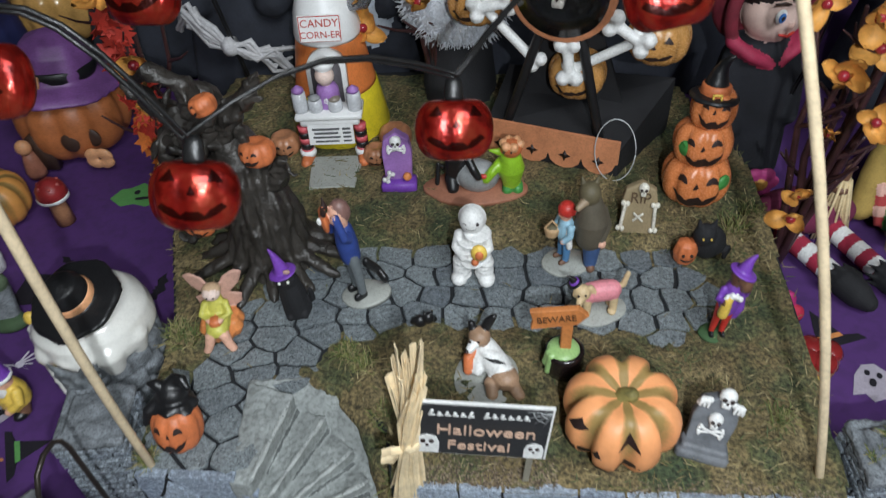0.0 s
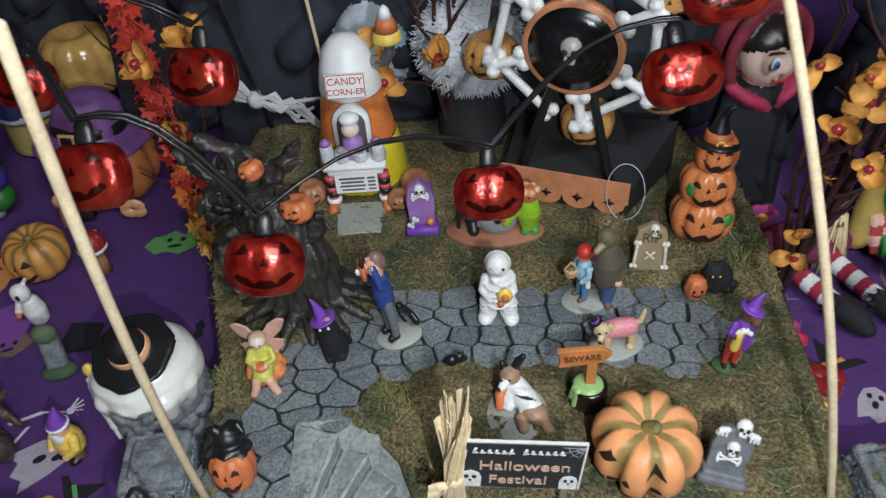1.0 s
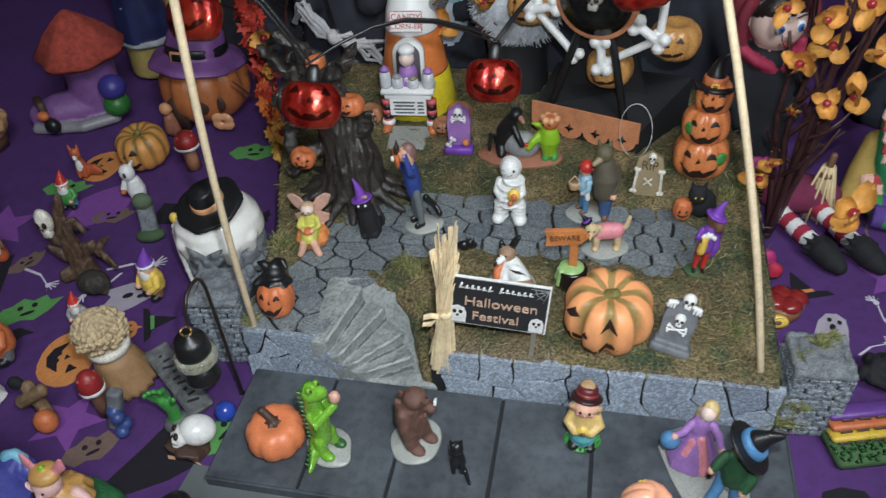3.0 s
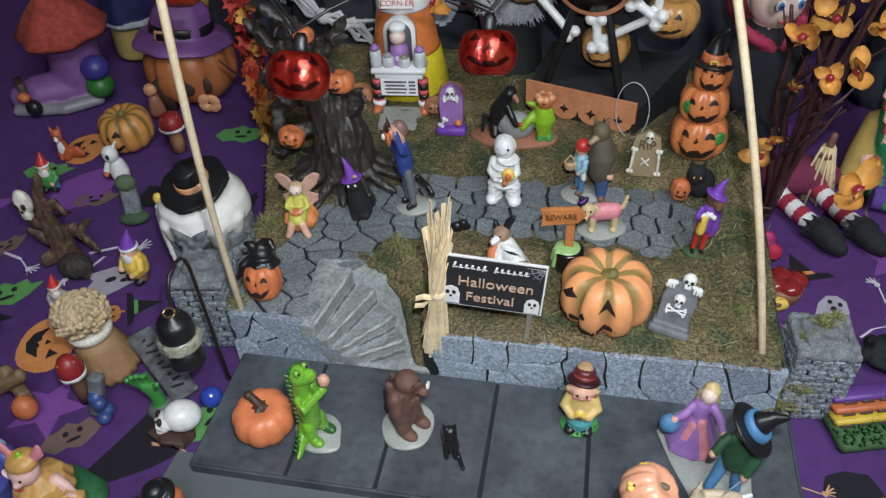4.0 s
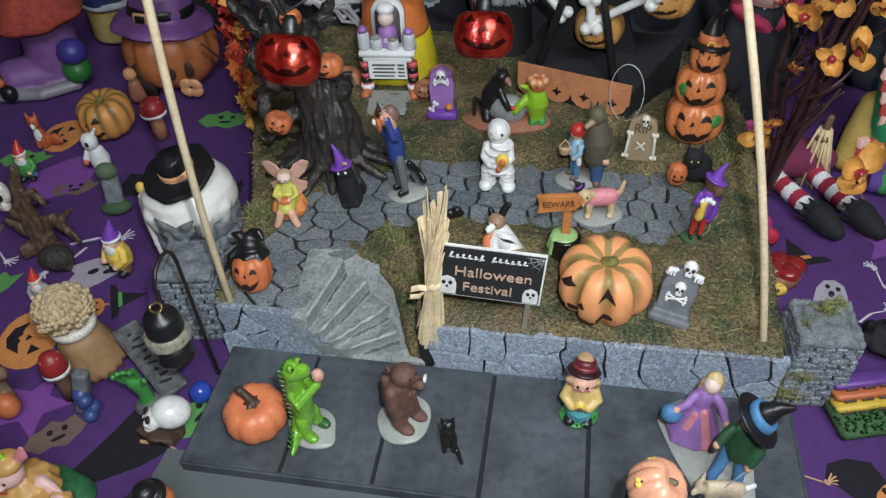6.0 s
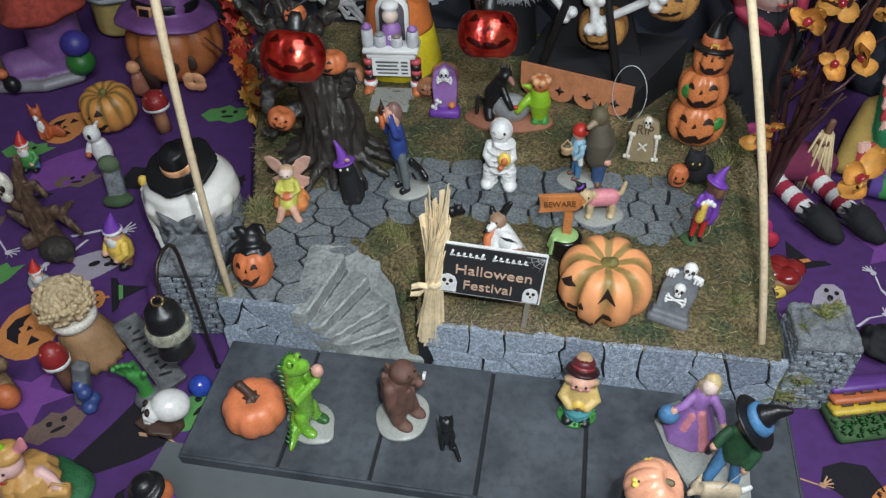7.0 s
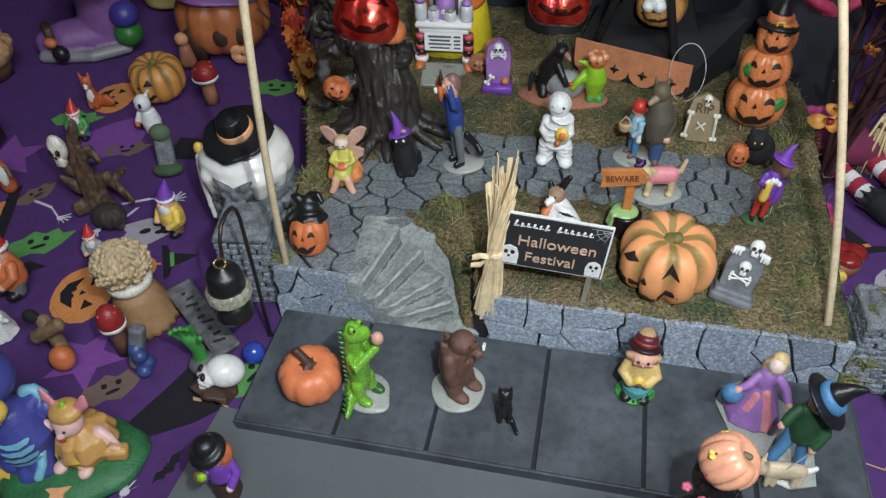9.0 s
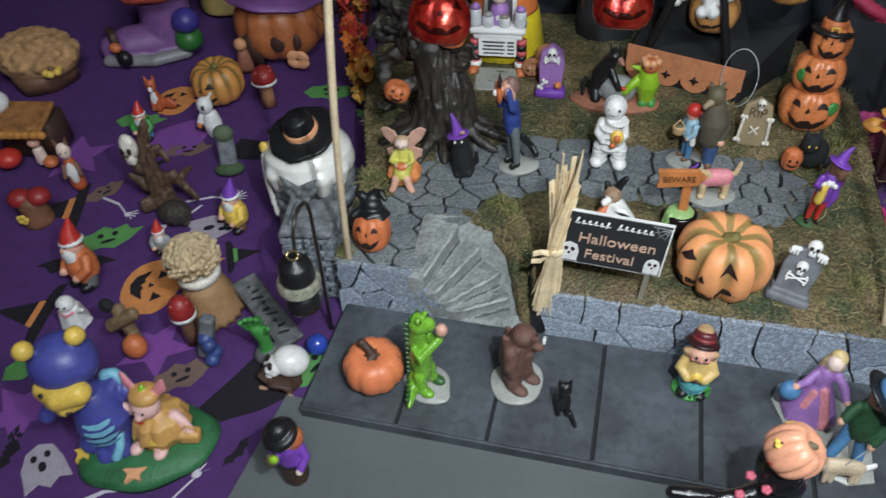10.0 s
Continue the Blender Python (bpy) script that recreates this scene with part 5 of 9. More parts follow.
# crocodile
c = mm()
disc(c, 17, 22, BASEGREY, h=2.5, x=2, y=-2, wob=0.14)
CROC = paint((0.17, 0.41, 0.035), rough=0.25, coat=0.2, vary=0.25)
DKCROC = paint((0.03, 0.11, 0.025), rough=0.35)
c.limb([(0, 2, 14, 8), (0, 2, 32, 9.5), (-2, 2, 50, 7.5), (-3, 0, 60, 6.5)], CROC)
for sg in (-1, 1):
    c.limb([(sg * 6, 0, 16, 6), (sg * 7, -2, 6, 5)], CROC)
    c.ball(sg * 8, -7, 4.5, 5, DKCROC if sg > 0 else CROC, 8, 3)
    c.limb([(sg * 9, 0, 46, 4), (sg * 12, -6, 40, 3.6), (8, -12, 48, 3.4)], CROC)
c.ball(-3, -1, 66, 8.2, CROC, 8.2, 7.6)
c.limb([(-2, -3, 65, 6.6), (3, -8, 64, 5.2)], CROC)
for sg in (-1, 1):
    c.ball(-3 + 4.5 * sg, -5, 73, 2.8, CROC)
    c.ball(-3 + 4.5 * sg, -7.4, 73.4, 1.2, FACE, fine=True, n=8)
c.ball(9, -14, 57, 5, paint((0.62, 0.34, 0.26), rough=0.4), fine=False)
c.limb([(-2, 6, 12, 7), (-8, 6, 7, 5.5), (-16, 2, 5, 4.5), (-23, -2, 4.5, 3), (-28, -4, 4, 1.6)], CROC)
for q in range(11):
    z = 14 + q * 5.2
    c.limb([(-5 - 0.3 * q, 9.5 - q * 0.5, z, 2.6), (-7.2 - 0.3 * q, 12.5 - q * 0.5, z + 1.8, 0.7)], DKCROC, fine=True, n=6)
for q in range(6):
    c.limb([(-8 - 3.4 * q, 8.5 - 1.9 * q, 10 - 0.6 * q, 2.0), (-9 - 3.4 * q, 10.5 - 1.9 * q, 13 - 0.8 * q, 0.5)], DKCROC, fine=True, n=6)
for q in range(5):
    c.limb([(-8 + 2.4 * q, 2, 70.5, 2), (-8 + 2.4 * q, 3, 73.5, 0.7)], DKCROC, fine=True, n=6)
c.thing("crocodile_figurine", "bright green crocodile figurine standing on a grey base", "figurine", -0.0882, 0.1302, SZ, 68, voxel=0.0008, size=(0.86, 0.86, 1.10))

# brown furry creature
c = Clay(0.00080)
disc(c, 20, 19, BASEGREY, h=3)
FUR = paint((0.15, 0.075, 0.055), rough=0.45, vary=0.35, scale=160, bump=0.7)
c.limb([(0, 2, 16, 10), (-2, 2, 34, 11), (-1, 1, 48, 9.5), (0, -1, 56, 7.5)], FUR)
c.ball(1, -3, 59, 9, FUR, 9, 8.5)
for sg in (-1, 1):
    c.limb([(sg * 6, 0, 18, 6.5), (sg * 7, -3, 7, 5.5)], FUR)
    c.ball(sg * 7, -7, 6, 5, FUR, 8, 3.5)
c.limb([(-9, 0, 48, 5), (-11.5, -2, 34, 4.6), (-10, -4, 24, 4)], FUR)
c.limb([(8, 0, 47, 5), (11, -7, 40, 4.6), (7, -12, 48, 4)], FUR)
c.ball(4, -8, 57, 5, FUR, 4.5, 5)
c.box(10, -14, 54, 5, 2, 4, WHITE, rot=(0, 20, 30), fine=True)
rf = random.Random(4)
for q in range(70):
    a, z = rf.uniform(0, 6.28), rf.uniform(14, 56)
    r_ = 10.5 - abs(z - 36) * 0.1
    x_, y_ = r_ * math.cos(a) - 1, r_ * math.sin(a) + 1
    c.limb([(x_, y_, z + 3, 1.8), (x_ * 1.12, y_ * 1.12, z - 3, 1.0)], FUR, n=6)
eyes(c, 2, -11, 62, 3, 1)
c.thing("furry_creature_figurine", "brown furry creature figurine on a round pale base", "figurine", -0.0279, 0.1455, SZ, 60, voxel=0.0008, size=(1.170, 1.170, 1.091))

# tiny black cat
c = mm()
c.limb([(0, 0, 14, 4.5), (0, 1, 8, 5.5), (1, 2, 4, 5)], BLACK)
c.ball(0, -2, 21, 5, BLACK, 5, 4.6)
for sg in (-1, 1):
    c.limb([(sg * 3, -2, 24, 1.8), (sg * 4, -2, 29, 0.5)], BLACK)
    c.limb([(sg * 3, -3, 12, 1.8), (sg * 3, -5, 2, 1.6)], BLACK)
c.limb([(1, 4, 3, 2), (5, -4, 2.5, 1.7), (8, -14, 2.2, 1.3)], BLACK)
c.thing("cat_figurine", "tiny black cat figurine sitting on the slab", "figurine", 0.0044, 0.1297, SZ, 10, voxel=0.0006, size=(1.041, 1.041, 1.352))

# scarecrow boy
c = Clay(0.00082)
disc(c, 15, 13, GREEN, h=3)
for q in range(26):
    a = rf.uniform(0, 6.28)
    c.limb([(13 * math.cos(a), 11 * math.sin(a), 2, 1.6), (15 * math.cos(a), 13 * math.sin(a), rf.uniform(5, 9), 0.6)], GREEN, fine=True, n=5)
c.limb([(0, 0, 6, 10), (0, 0, 14, 12), (0, 0, 22, 10)], TEAL)
for sg in (-1, 1):
    c.ball(sg * 7, -8, 5, 5, BLACK, 6, 4)
VEST = paint((0.60, 0.42, 0.15), rough=0.5)
c.limb([(0, 0, 24, 10), (0, 0, 34, 11.5), (0, 0, 42, 8.5)], VEST)
for sg in (-1, 1):
    c.limb([(sg * 9, 0, 40, 4.5), (sg * 13, -4, 32, 4.5), (sg * 6, -11, 28, 4)], VEST)
    c.limb([(sg * 9, 0, 45, 3), (sg * 11, -2, 52, 3)], TAN)
c.ball(0, -12, 31, 5, YELLOW, 3, 5)
c.ball(0, -15, 31, 2.2, BROWN, 1, 2.2, fine=True)
c.ball(0, -1, 51, 10, SKIN, 9.5, 9)
c.ball(0, -10.5, 50, 1.2, PINK, fine=True, n=8)
eyes(c, 0, -9.8, 53, 3.6, 1.2)
for sg in (-1, 1):
    c.ball(sg * 5.5, -8.5, 49, 2, PINK, 1, 1.6, fine=True, n=8)
MAROON = paint((0.12, 0.02, 0.025), rough=0.35)
c.lathe([(13, -1.5), (13.5, 0), (12, 1.5), (9, 2.5)], paint((0.035, 0.010, 0.012), rough=0.35), (0, 3, 59), (-24, 4, 0))
c.lathe([(9, 0), (8.6, 7), (7.4, 9)], MAROON, (0, 3.4, 60), (-24, 4, 0))
c.lathe([(9.3, 0), (9.3, 3)], paint((0.22, 0.03, 0.03)), (0, 3.8, 61), (-24, 4, 0), fine=True)
c.ball(0, 7, 69, 6, TAN, 6, 3)
c.thing("scarecrow_figurine", "smiling scarecrow boy figurine in a yellow shirt and brown hat", "figurine", 0.0852, 0.1643, SZ, -2, voxel=0.0008, size=(0.987, 0.987, 0.957))

# girl in a purple gown and a witch in green on one base
c = Clay(0.00075)
out = [(-26, 30), (-34, 12), (-24, -20), (-8, -56), (18, -66), (40, -60), (44, -22), (30, 16), (8, 34), (-10, 38)]
c.plate(list(reversed(out)), 0, 2.5, BASEGREY, bev=0.7, fine=True)
c.lathe([(24, 3), (23, 8), (14, 30), (8, 42), (7, 46)], LILAC, (-4, 6, 0), n=20, wob=0.05)
c.limb([(-16, -2, 6, 6), (-12, -4, 20, 5), (-8, -2, 34, 4)], PINK)
c.limb([(4, -12, 6, 6), (1, -8, 22, 5), (-2, -3, 38, 4)], PINK)
c.limb([(-4, 6, 42, 9), (-3, 6, 52, 8)], LILAC)
HAIRY = paint((0.56, 0.42, 0.20), rough=0.5, vary=0.35, scale=160)
c.ball(0, 5, 63, 7.2, PALESKIN, 7.2, 8)
c.ball(2, 8, 65, 8, HAIRY, 7.6, 8.4)
c.limb([(6, 11, 62, 4.5), (9, 13, 50, 4), (8, 13, 42, 2.5)], HAIRY)
c.limb([(-5, 9, 62, 3.6), (-7, 10, 52, 3)], HAIRY)
c.limb([(-11, 4, 50, 4), (-18, -2, 44, 3.8), (-24, -3, 40, 3)], LILAC)
c.ball(-25, -4, 40, 3, SKIN)
c.ball(-28, -2, 32, 9.5, MIDBLUE, 8, 9)
c.limb([(6, 4, 50, 4), (12, -4, 44, 3.8), (14, -10, 38, 3.4)], LILAC)
c.ball(15, -12, 37, 3, SKIN)
c.thing("girl_figurine", "blond girl figurine in a purple gown with a blue bag", "figurine", 0.1606, 0.1583, SZ, 2, voxel=0.0009, size=(0.96, 0.96, 1.07))
c = Clay(0.00074)
DKGREEN = paint((0.02, 0.075, 0.03), rough=0.6, vary=0.4, scale=140)
for sg in (-1, 1):
    c.limb([(sg * 6 - 2, 0, 34, 6), (sg * 9 - 4, -4, 18, 5.5), (sg * 12 - 6, -8, 8, 5)], MIDBLUE)
    c.limb([(sg * 12 - 6, -10, 4, 4), (sg * 13 - 6, -18, 4, 3.6)], BLACK)
c.limb([(0, 0, 34, 13), (1, 1, 44, 14), (2, 1, 56, 11)], DKGREEN)
c.limb([(-11, 0, 56, 5.5), (-18, -4, 52, 5), (-22, -8, 48, 4)], DKGREEN)
c.ball(-24, -9, 47, 3.4, SKIN)
c.limb([(12, 0, 54, 5.5), (14, -9, 42, 5), (8, -14, 32, 4)], DKGREEN)
c.ball(7, -15, 30, 3.6, SKIN)
c.ball(2, 0, 66, 9, SKIN, 9, 9.5)
c.ball(3, 3, 65, 9.5, BLACK, 8, 10)
witch_hat(c, 4, -3, 71, 24, 28, BLACK, MIDBLUE, rot=(4, 34, 0), bend=0.25)
eyes(c, 0, -8.8, 67, 3.4, 1)
c.limb([(6, -16, 28, 0.5), (-2, -22, 26, 0.5), (-12, -26, 16, 0.5)], GREY, fine=True, n=6)
c.thing("witch_figurine", "witch figurine in a green jacket and wide black hat", "figurine", 0.1760, 0.1307, SZ + 0.0022, 2, voxel=0.0009, size=(0.88, 0.88, 1.22))

# pumpkin-headed figure in black standing in front of the slab, and a small pale dog
g = holder("pumpkin_head_figurine", "glossy black figurine with a pale peach pumpkin head", "figurine", 0.1175, 0.0610, 0.0024, 0)
PATENT = paint((0.010, 0.010, 0.011), rough=0.16, coat=0.5, vary=0.3, bump=0.5, scale=60)
c = mm()
c.lathe([(24, 0), (26, 2), (22, 6), (16, 30), (13, 60), (12, 78), (8, 86)], PATENT, (-8, -10, 0), n=28, wob=0.04)
c.limb([(-4, -6, 84, 11), (2, -3, 94, 10)], PATENT)
c.limb([(-12, -7, 84, 6), (-22, -12, 84, 4.6), (-32, -15, 84, 4.0), (-36, -15, 85, 4.6), (-46, -17, 86, 4.4), (-56, -18, 86, 4.2)], PATENT)
c.limb([(4, -14, 78, 6), (10, -26, 66, 5), (4, -34, 58, 4)], PATENT)
c.part("body", g, "glossy black gown and sleeves", voxel=0.001)
c = mm()
c.lathe([(10, -2), (13.5, 0), (14.5, 3), (13, 4)], PATENT, (-2.5, -1, 101), (18, -52, 0), n=24)
c.part("collar", g, "black collar")
head = pumpkin_parts(g, 0.0136, 0.0245, paint((0.78, 0.36, 0.22), rough=0.3, vary=0.12, dirt=0.15), OLIVE, lobes=11, depth=0.10, face=False, at=(-0.0079, 0.002, 0.0970), rot=(0, 40, 0), stem_h=0.05)
c = mm()
c.strip([(d, 4 + 0.02 * d * d, 9 + 0.015 * d * d) for d in (-14, -7, 0, 7, 14)], lambda u, v, o: sphere_surf(0, 2, 106.4, 15.9, 15.7, 14.6)(u - 58, v + 18, o), paint((0.40, 0.05, 0.05)), 0.3)
c.strip([(d, 14 + 0.02 * d * d, 17 + 0.015 * d * d) for d in (-6, -3, 0, 3, 6)], lambda u, v, o: sphere_surf(0, 2, 106.4, 15.9, 15.7, 14.6)(u - 66, v + 24, o), DARKBROWN, 0.3)
c.part("painted_face", g, "worn painted face")
for px, py, pz in ((-8.4, -1.2, 123.0), (-2.4, 10.6, 122.6)):
    c = mm()
    for q in range(5):
        a = q * 1.257
        c.ball(px + 2.2 * math.cos(a), py + 2.2 * math.sin(a), pz, 2.0, YELLOW, rz=1.4, n=10)
    c.ball(px, py, pz + 0.8, 1.0, DARKBROWN, n=8)
    c.part("flower", g, "tiny yellow flower")
ROSE = paint((0.52, 0.10, 0.15), rough=0.4)
for px, py, pz in ((-17, -4, 94), (-10, -12, 96), (-22, -14, 90)):
    c = mm()
    for q in range(5):
        a = q * 1.257
        c.ball(px + 1.3 * math.cos(a), py + 1.0 * math.sin(a), pz + 0.6 * math.sin(a), 1.7, ROSE, rz=1.4, n=10)
    c.part("blossom", g, "small pink blossom")
c = mm()
PALEDOG = paint((0.60, 0.48, 0.33), rough=0.45)
c.limb([(-14, 0, 11, 5.5), (0, 0, 11, 6), (12, 0, 10, 5)], PALEDOG)
c.ball(-19, -1, 14, 5.5, PALEDOG, 5.5, 5)
c.limb([(-22, -3, 13, 3), (-26, -5, 12, 2)], PALEDOG)
c.ball(-28, -5.5, 12.4, 1.2, FACE, fine=True, n=8)
for px in (-12, -7, 8, 12):
    c.limb([(px, -3, 8, 2.6), (px - 1, -5, 2, 2.2)], PALEDOG)
c.limb([(16, 0, 11, 2.5), (22, 1, 13, 2)], WHITE)
for sg in (-1, 1):
    c.limb([(-18, sg * 3, 18, 2), (-17, sg * 4, 22, 0.7)], PALEDOG)
c.thing("dog_figurine", "small pale dog figurine on a leash", "figurine", 0.1710, 0.1164, SZ, 7, voxel=0.0007, size=(0.820, 0.820, 1.226))

# ---- gate pillars, ghost, lantern ----
def pillar(x, y, rz, w, d, h, label):
    g = holder("brick_pillar", label, "pillar", x, y, 0.0, rz, group="brick pillars")
    c = Clay()
    c.box(0, 0, h / 2, w - 0.003, d - 0.003, h - 0.002, JOINT, bev=0.02)
    c.part("core", g, smooth=False)
    c = Clay()
    c.box(0, 0, h + 0.002, w + 0.003, d + 0.003, 0.006, STONE, bev=0.25)
    c.box(0, 0, h + 0.006, w - 0.010, d - 0.010, 0.005, STONE, bev=0.3)
    cap = c.part("cap_stone", g, voxel=0.0010)
    for v in cap.data.vertices:
        v.co += Vector((1, 1, 1)) * (noise.noise(v.co * 170) * 0.0010 + noise.noise(v.co * 480) * 0.0007)
    return g, w, d, h


PILLARS = [pillar(-0.1985, 0.2225, 9, 0.037, 0.037, 0.064, "grey miniature brick pillar with a stone cap"),
           pillar(0.2350, 0.2185, 3, 0.036, 0.035, 0.062, "grey miniature brick pillar with dry moss")]

g = holder("ghost_planter", "white glazed ghost in a witch hat on a grey stone stump", "ornament", -0.2240, 0.2890, 0.0, 2, size=(0.95, 0.95, 1.0))
c = mm()
c.lathe([(38, 0), (39, 8), (35, 30), (36, 58), (34, 74)], STONE, n=28, wob=0.03)
for a in range(0, 360, 28):
    for z in (8, 24, 40, 56):
        q = radians(a + z)
        c.box(36 * math.cos(q), 36 * math.sin(q), z, 7, 15, 12, STONE, rot=(0, 0, a + z), bev=0.3)
c.part("stone_base", g, "rough grey stone base", voxel=0.0013)
GLAZE = paint((0.80, 0.79, 0.74), rough=0.12, vary=0.06, dirt=0.08, bump=0.05, coat=0.5)
c = mm()
c.lathe([(39, 68), (41, 71), (41.5, 78), (39, 88), (32, 96), (20, 101), (4, 103)], GLAZE, n=40, wob=0.012)
for a, z1, r_ in ((196, 58, 8), (232, 62, 9), (262, 64, 8), (305, 62, 10), (340, 64, 8)):
    q = radians(a)
    c.limb([(33 * math.cos(q), 33 * math.sin(q), 76, r_ + 3), (34 * math.cos(q), 34 * math.sin(q), z1, r_ * 0.8)], GLAZE)
c.limb([(-36, -12, 78, 6), (-35, -18, 62, 5), (-34, -21, 46, 3.6), (-33, -22, 34, 3), (-32, -23, 26, 3.4)], GLAZE)
for k in range(9):
    c.ball(-37 + 0.5 * k, -14 - 1.1 * k, 84 - 6.5 * k, 3.2 + 0.8 * (k % 2), GLAZE)
c.part("ghost", g, "white glazed dripping ghost", voxel=0.0016)
HATAT, HATROT = (3, -10, 108), (16, -4, 0)
c = mm()
c.lathe([(28, -3), (31, -1), (30, 2), (15, 4)], BLACK, HATAT, HATROT, n=36, wob=0.03)
c.lathe([(15, 3), (14, 14), (11, 20), (3, 23)], BLACK, HATAT, HATROT)
c.part("hat", g, "black witch hat", voxel=0.0012)
c = mm()
c.lathe([(15.4, 3), (15.8, 5), (15.0, 9), (14.4, 10)], PALEORANGE, HATAT, HATROT)
c.part("hat_band", g, "orange hat band")
BOWGREY = paint((0.16, 0.175, 0.185), rough=0.55, vary=0.5, scale=160, bump=0.6)
c = mm()
for sg in (-1, 1):
    c.limb([(10, -52, 80, 3), (10 + sg * 9, -53, 85, 4.5), (10 + sg * 17, -51, 92, 1.2)], BOWGREY, flat=0.6)
    c.limb([(10, -52, 78, 3), (10 + sg * 10, -53, 78, 4), (10 + sg * 15, -52, 82, 2)], BOWGREY, flat=0.6)
    c.limb([(10, -51, 78, 4), (10 + sg * 5, -54, 72, 4.5), (10 + sg * 9, -56, 68, 3)], BOWGREY, flat=0.6)
c.ball(10, -53, 79, 4.5, BOWGREY)
c.limb([(10, -34, 66, 8), (10, -46, 74, 6)], BOWGREY)
c.part("bow", g, "grey stone bow", voxel=0.001)
c = mm()
c.ball(-38, -8, 88, 5, YELLOW, 4, 6)
c.part("leaf", g, "yellow leaf")

g = holder("lantern_on_hook", "black toy lantern hanging from a curved metal hook", "lantern", -0.1750, 0.1765, 0.0)
c = mm()
c.limb([(0, 0, 0, 1.5), (3, -2, 66, 1.5), (5.2, -4, 128, 1.4), (5.4, -6, 137, 1.4), (5.4, -10, 142, 1.4), (5.2, -18, 144, 1.4), (5.0, -27, 141, 1.4), (5, -33, 133, 1.3), (5, -37.5, 113, 1.3)], paint((0.05, 0.04, 0.035), rough=0.35, metal=0.6))
c.limb([(0, 0, 0, 2.4), (0, 0, 2, 2.0)], BLACK)
c.part("hook", g, "thin dark metal hook")
LX, LY, LZ = 5.8, -44, 79
c = Clay(0.00086)
c.lathe([(13.5, 0), (14, 2), (12.5, 8), (10.5, 17)], BLACK, (LX, LY, LZ))
c.part("lantern_foot", g, "black flared lantern foot")
c = Clay(0.00086)
c.lathe([(10.5, 16), (16.5, 20), (16.5, 27), (12.5, 31)], CLEARGLASS, (LX, LY, LZ), n=12)
c.part("lantern_glass", g, "clear faceted lantern glass", smooth=False)
# added core: the glass's bright sparkle put into a pale faceted solid
c = Clay(0.00086)
c.lathe([(10, 16.5), (15.6, 20.3), (15.6, 26.7), (11.5, 30.5)], paint((0.82, 0.80, 0.64), rough=0.18, vary=0.5, scale=260, bump=1.0), (LX, LY, LZ), n=10)
c.part("lantern_core", g, "pale faceted core added to give the glass sparkle", smooth=False)
c = Clay(0.00086)
c.lathe([(13.2, 29), (13.6, 31), (12.8, 41), (11, 45), (4, 47), (3, 50)], BLACK, (LX, LY, LZ))
c.part("lantern_lid", g, "black lantern lid")
c = Clay(0.00086)
c.limb([(LX + 4.5 * math.cos(a), LY + 3 * math.sin(a), LZ + 52 + 2 * math.sin(a), 0.8) for a in [i * 0.628 for i in range(11)]], paint((0.62, 0.45, 0.20), rough=0.25, metal=0.9), cap=False)
c.part("ring", g, "brass hanging ring")

# ---- printed motifs on the cloth ----
PR_ORANGE = paint((0.62, 0.24, 0.07), rough=0.85, vary=0.1)
PR_GREEN = paint((0.10, 0.30, 0.08), rough=0.85, vary=0.1)
PR_GREY = paint((0.38, 0.34, 0.40), rough=0.85, vary=0.1)
PR_BLACK = paint((0.008, 0.006, 0.012), rough=0.85)
PR_BROWN = paint((0.17, 0.11, 0.09), rough=0.85, vary=0.1)
PR_MAUVE = paint((0.20, 0.06, 0.30), rough=0.85, vary=0.1)
PR_TAN = paint((0.55, 0.32, 0.18), rough=0.85)
PR_WHITE = paint((0.62, 0.58, 0.66), rough=0.85)


def motif(shapes, x, y, size, rz, name="print"):
    """Flat printed shapes: (outline, paint), each a little above the last, lying on the cloth."""
    c = Clay()
    ct, st = math.cos(radians(rz)), math.sin(radians(rz))
    for k, (out, mat) in enumerate(shapes):
        pts = []
        for (ax, ay), (bx, by) in zip(out, out[1:] + out[:1]):
            for q in range(3):
                pts.append((ax + (bx - ax) * q / 3, ay + (by - ay) * q / 3))
        cx, cy = sum(p[0] for p in pts) / len(pts), sum(p[1] for p in pts) / len(pts)
        vs = []
        for f in (0.0, 0.35, 0.7, 1.0):
            for px, py in (pts if f else [(cx, cy)]):
                u, v = (cx + (px - cx) * f) * size, (cy + (py - cy) * f) * size
                wx, wy = x + u * ct - v * st, y + u * st + v * ct
                vs.append((wx, wy, cloth_z(wx, wy) + 0.0005 + 0.00025 * k))
        n = len(pts)
        fs = [(0, 1 + i, 1 + (i + 1) % n) for i in range(n)]
        for r_ in range(2):
            o = 1 + r_ * n
            fs += [(o + i, o + n + i, o + n + (i + 1) % n, o + (i + 1) % n) for i in range(n)]
        c.put(vs, fs, mat, False)
    ob = c.part(name, cloth)
    return ob


def blob(rx, ry, n=18, cx=0, cy=0, wob=0.05, ph=0.0):
    return [(cx + rx * math.cos(a) * (1 + wob * math.sin(3 * a + ph)), cy + ry * math.sin(a) * (1 + wob * math.cos(2 * a + ph))) for a in [2 * math.pi * i / n for i in range(n)]]


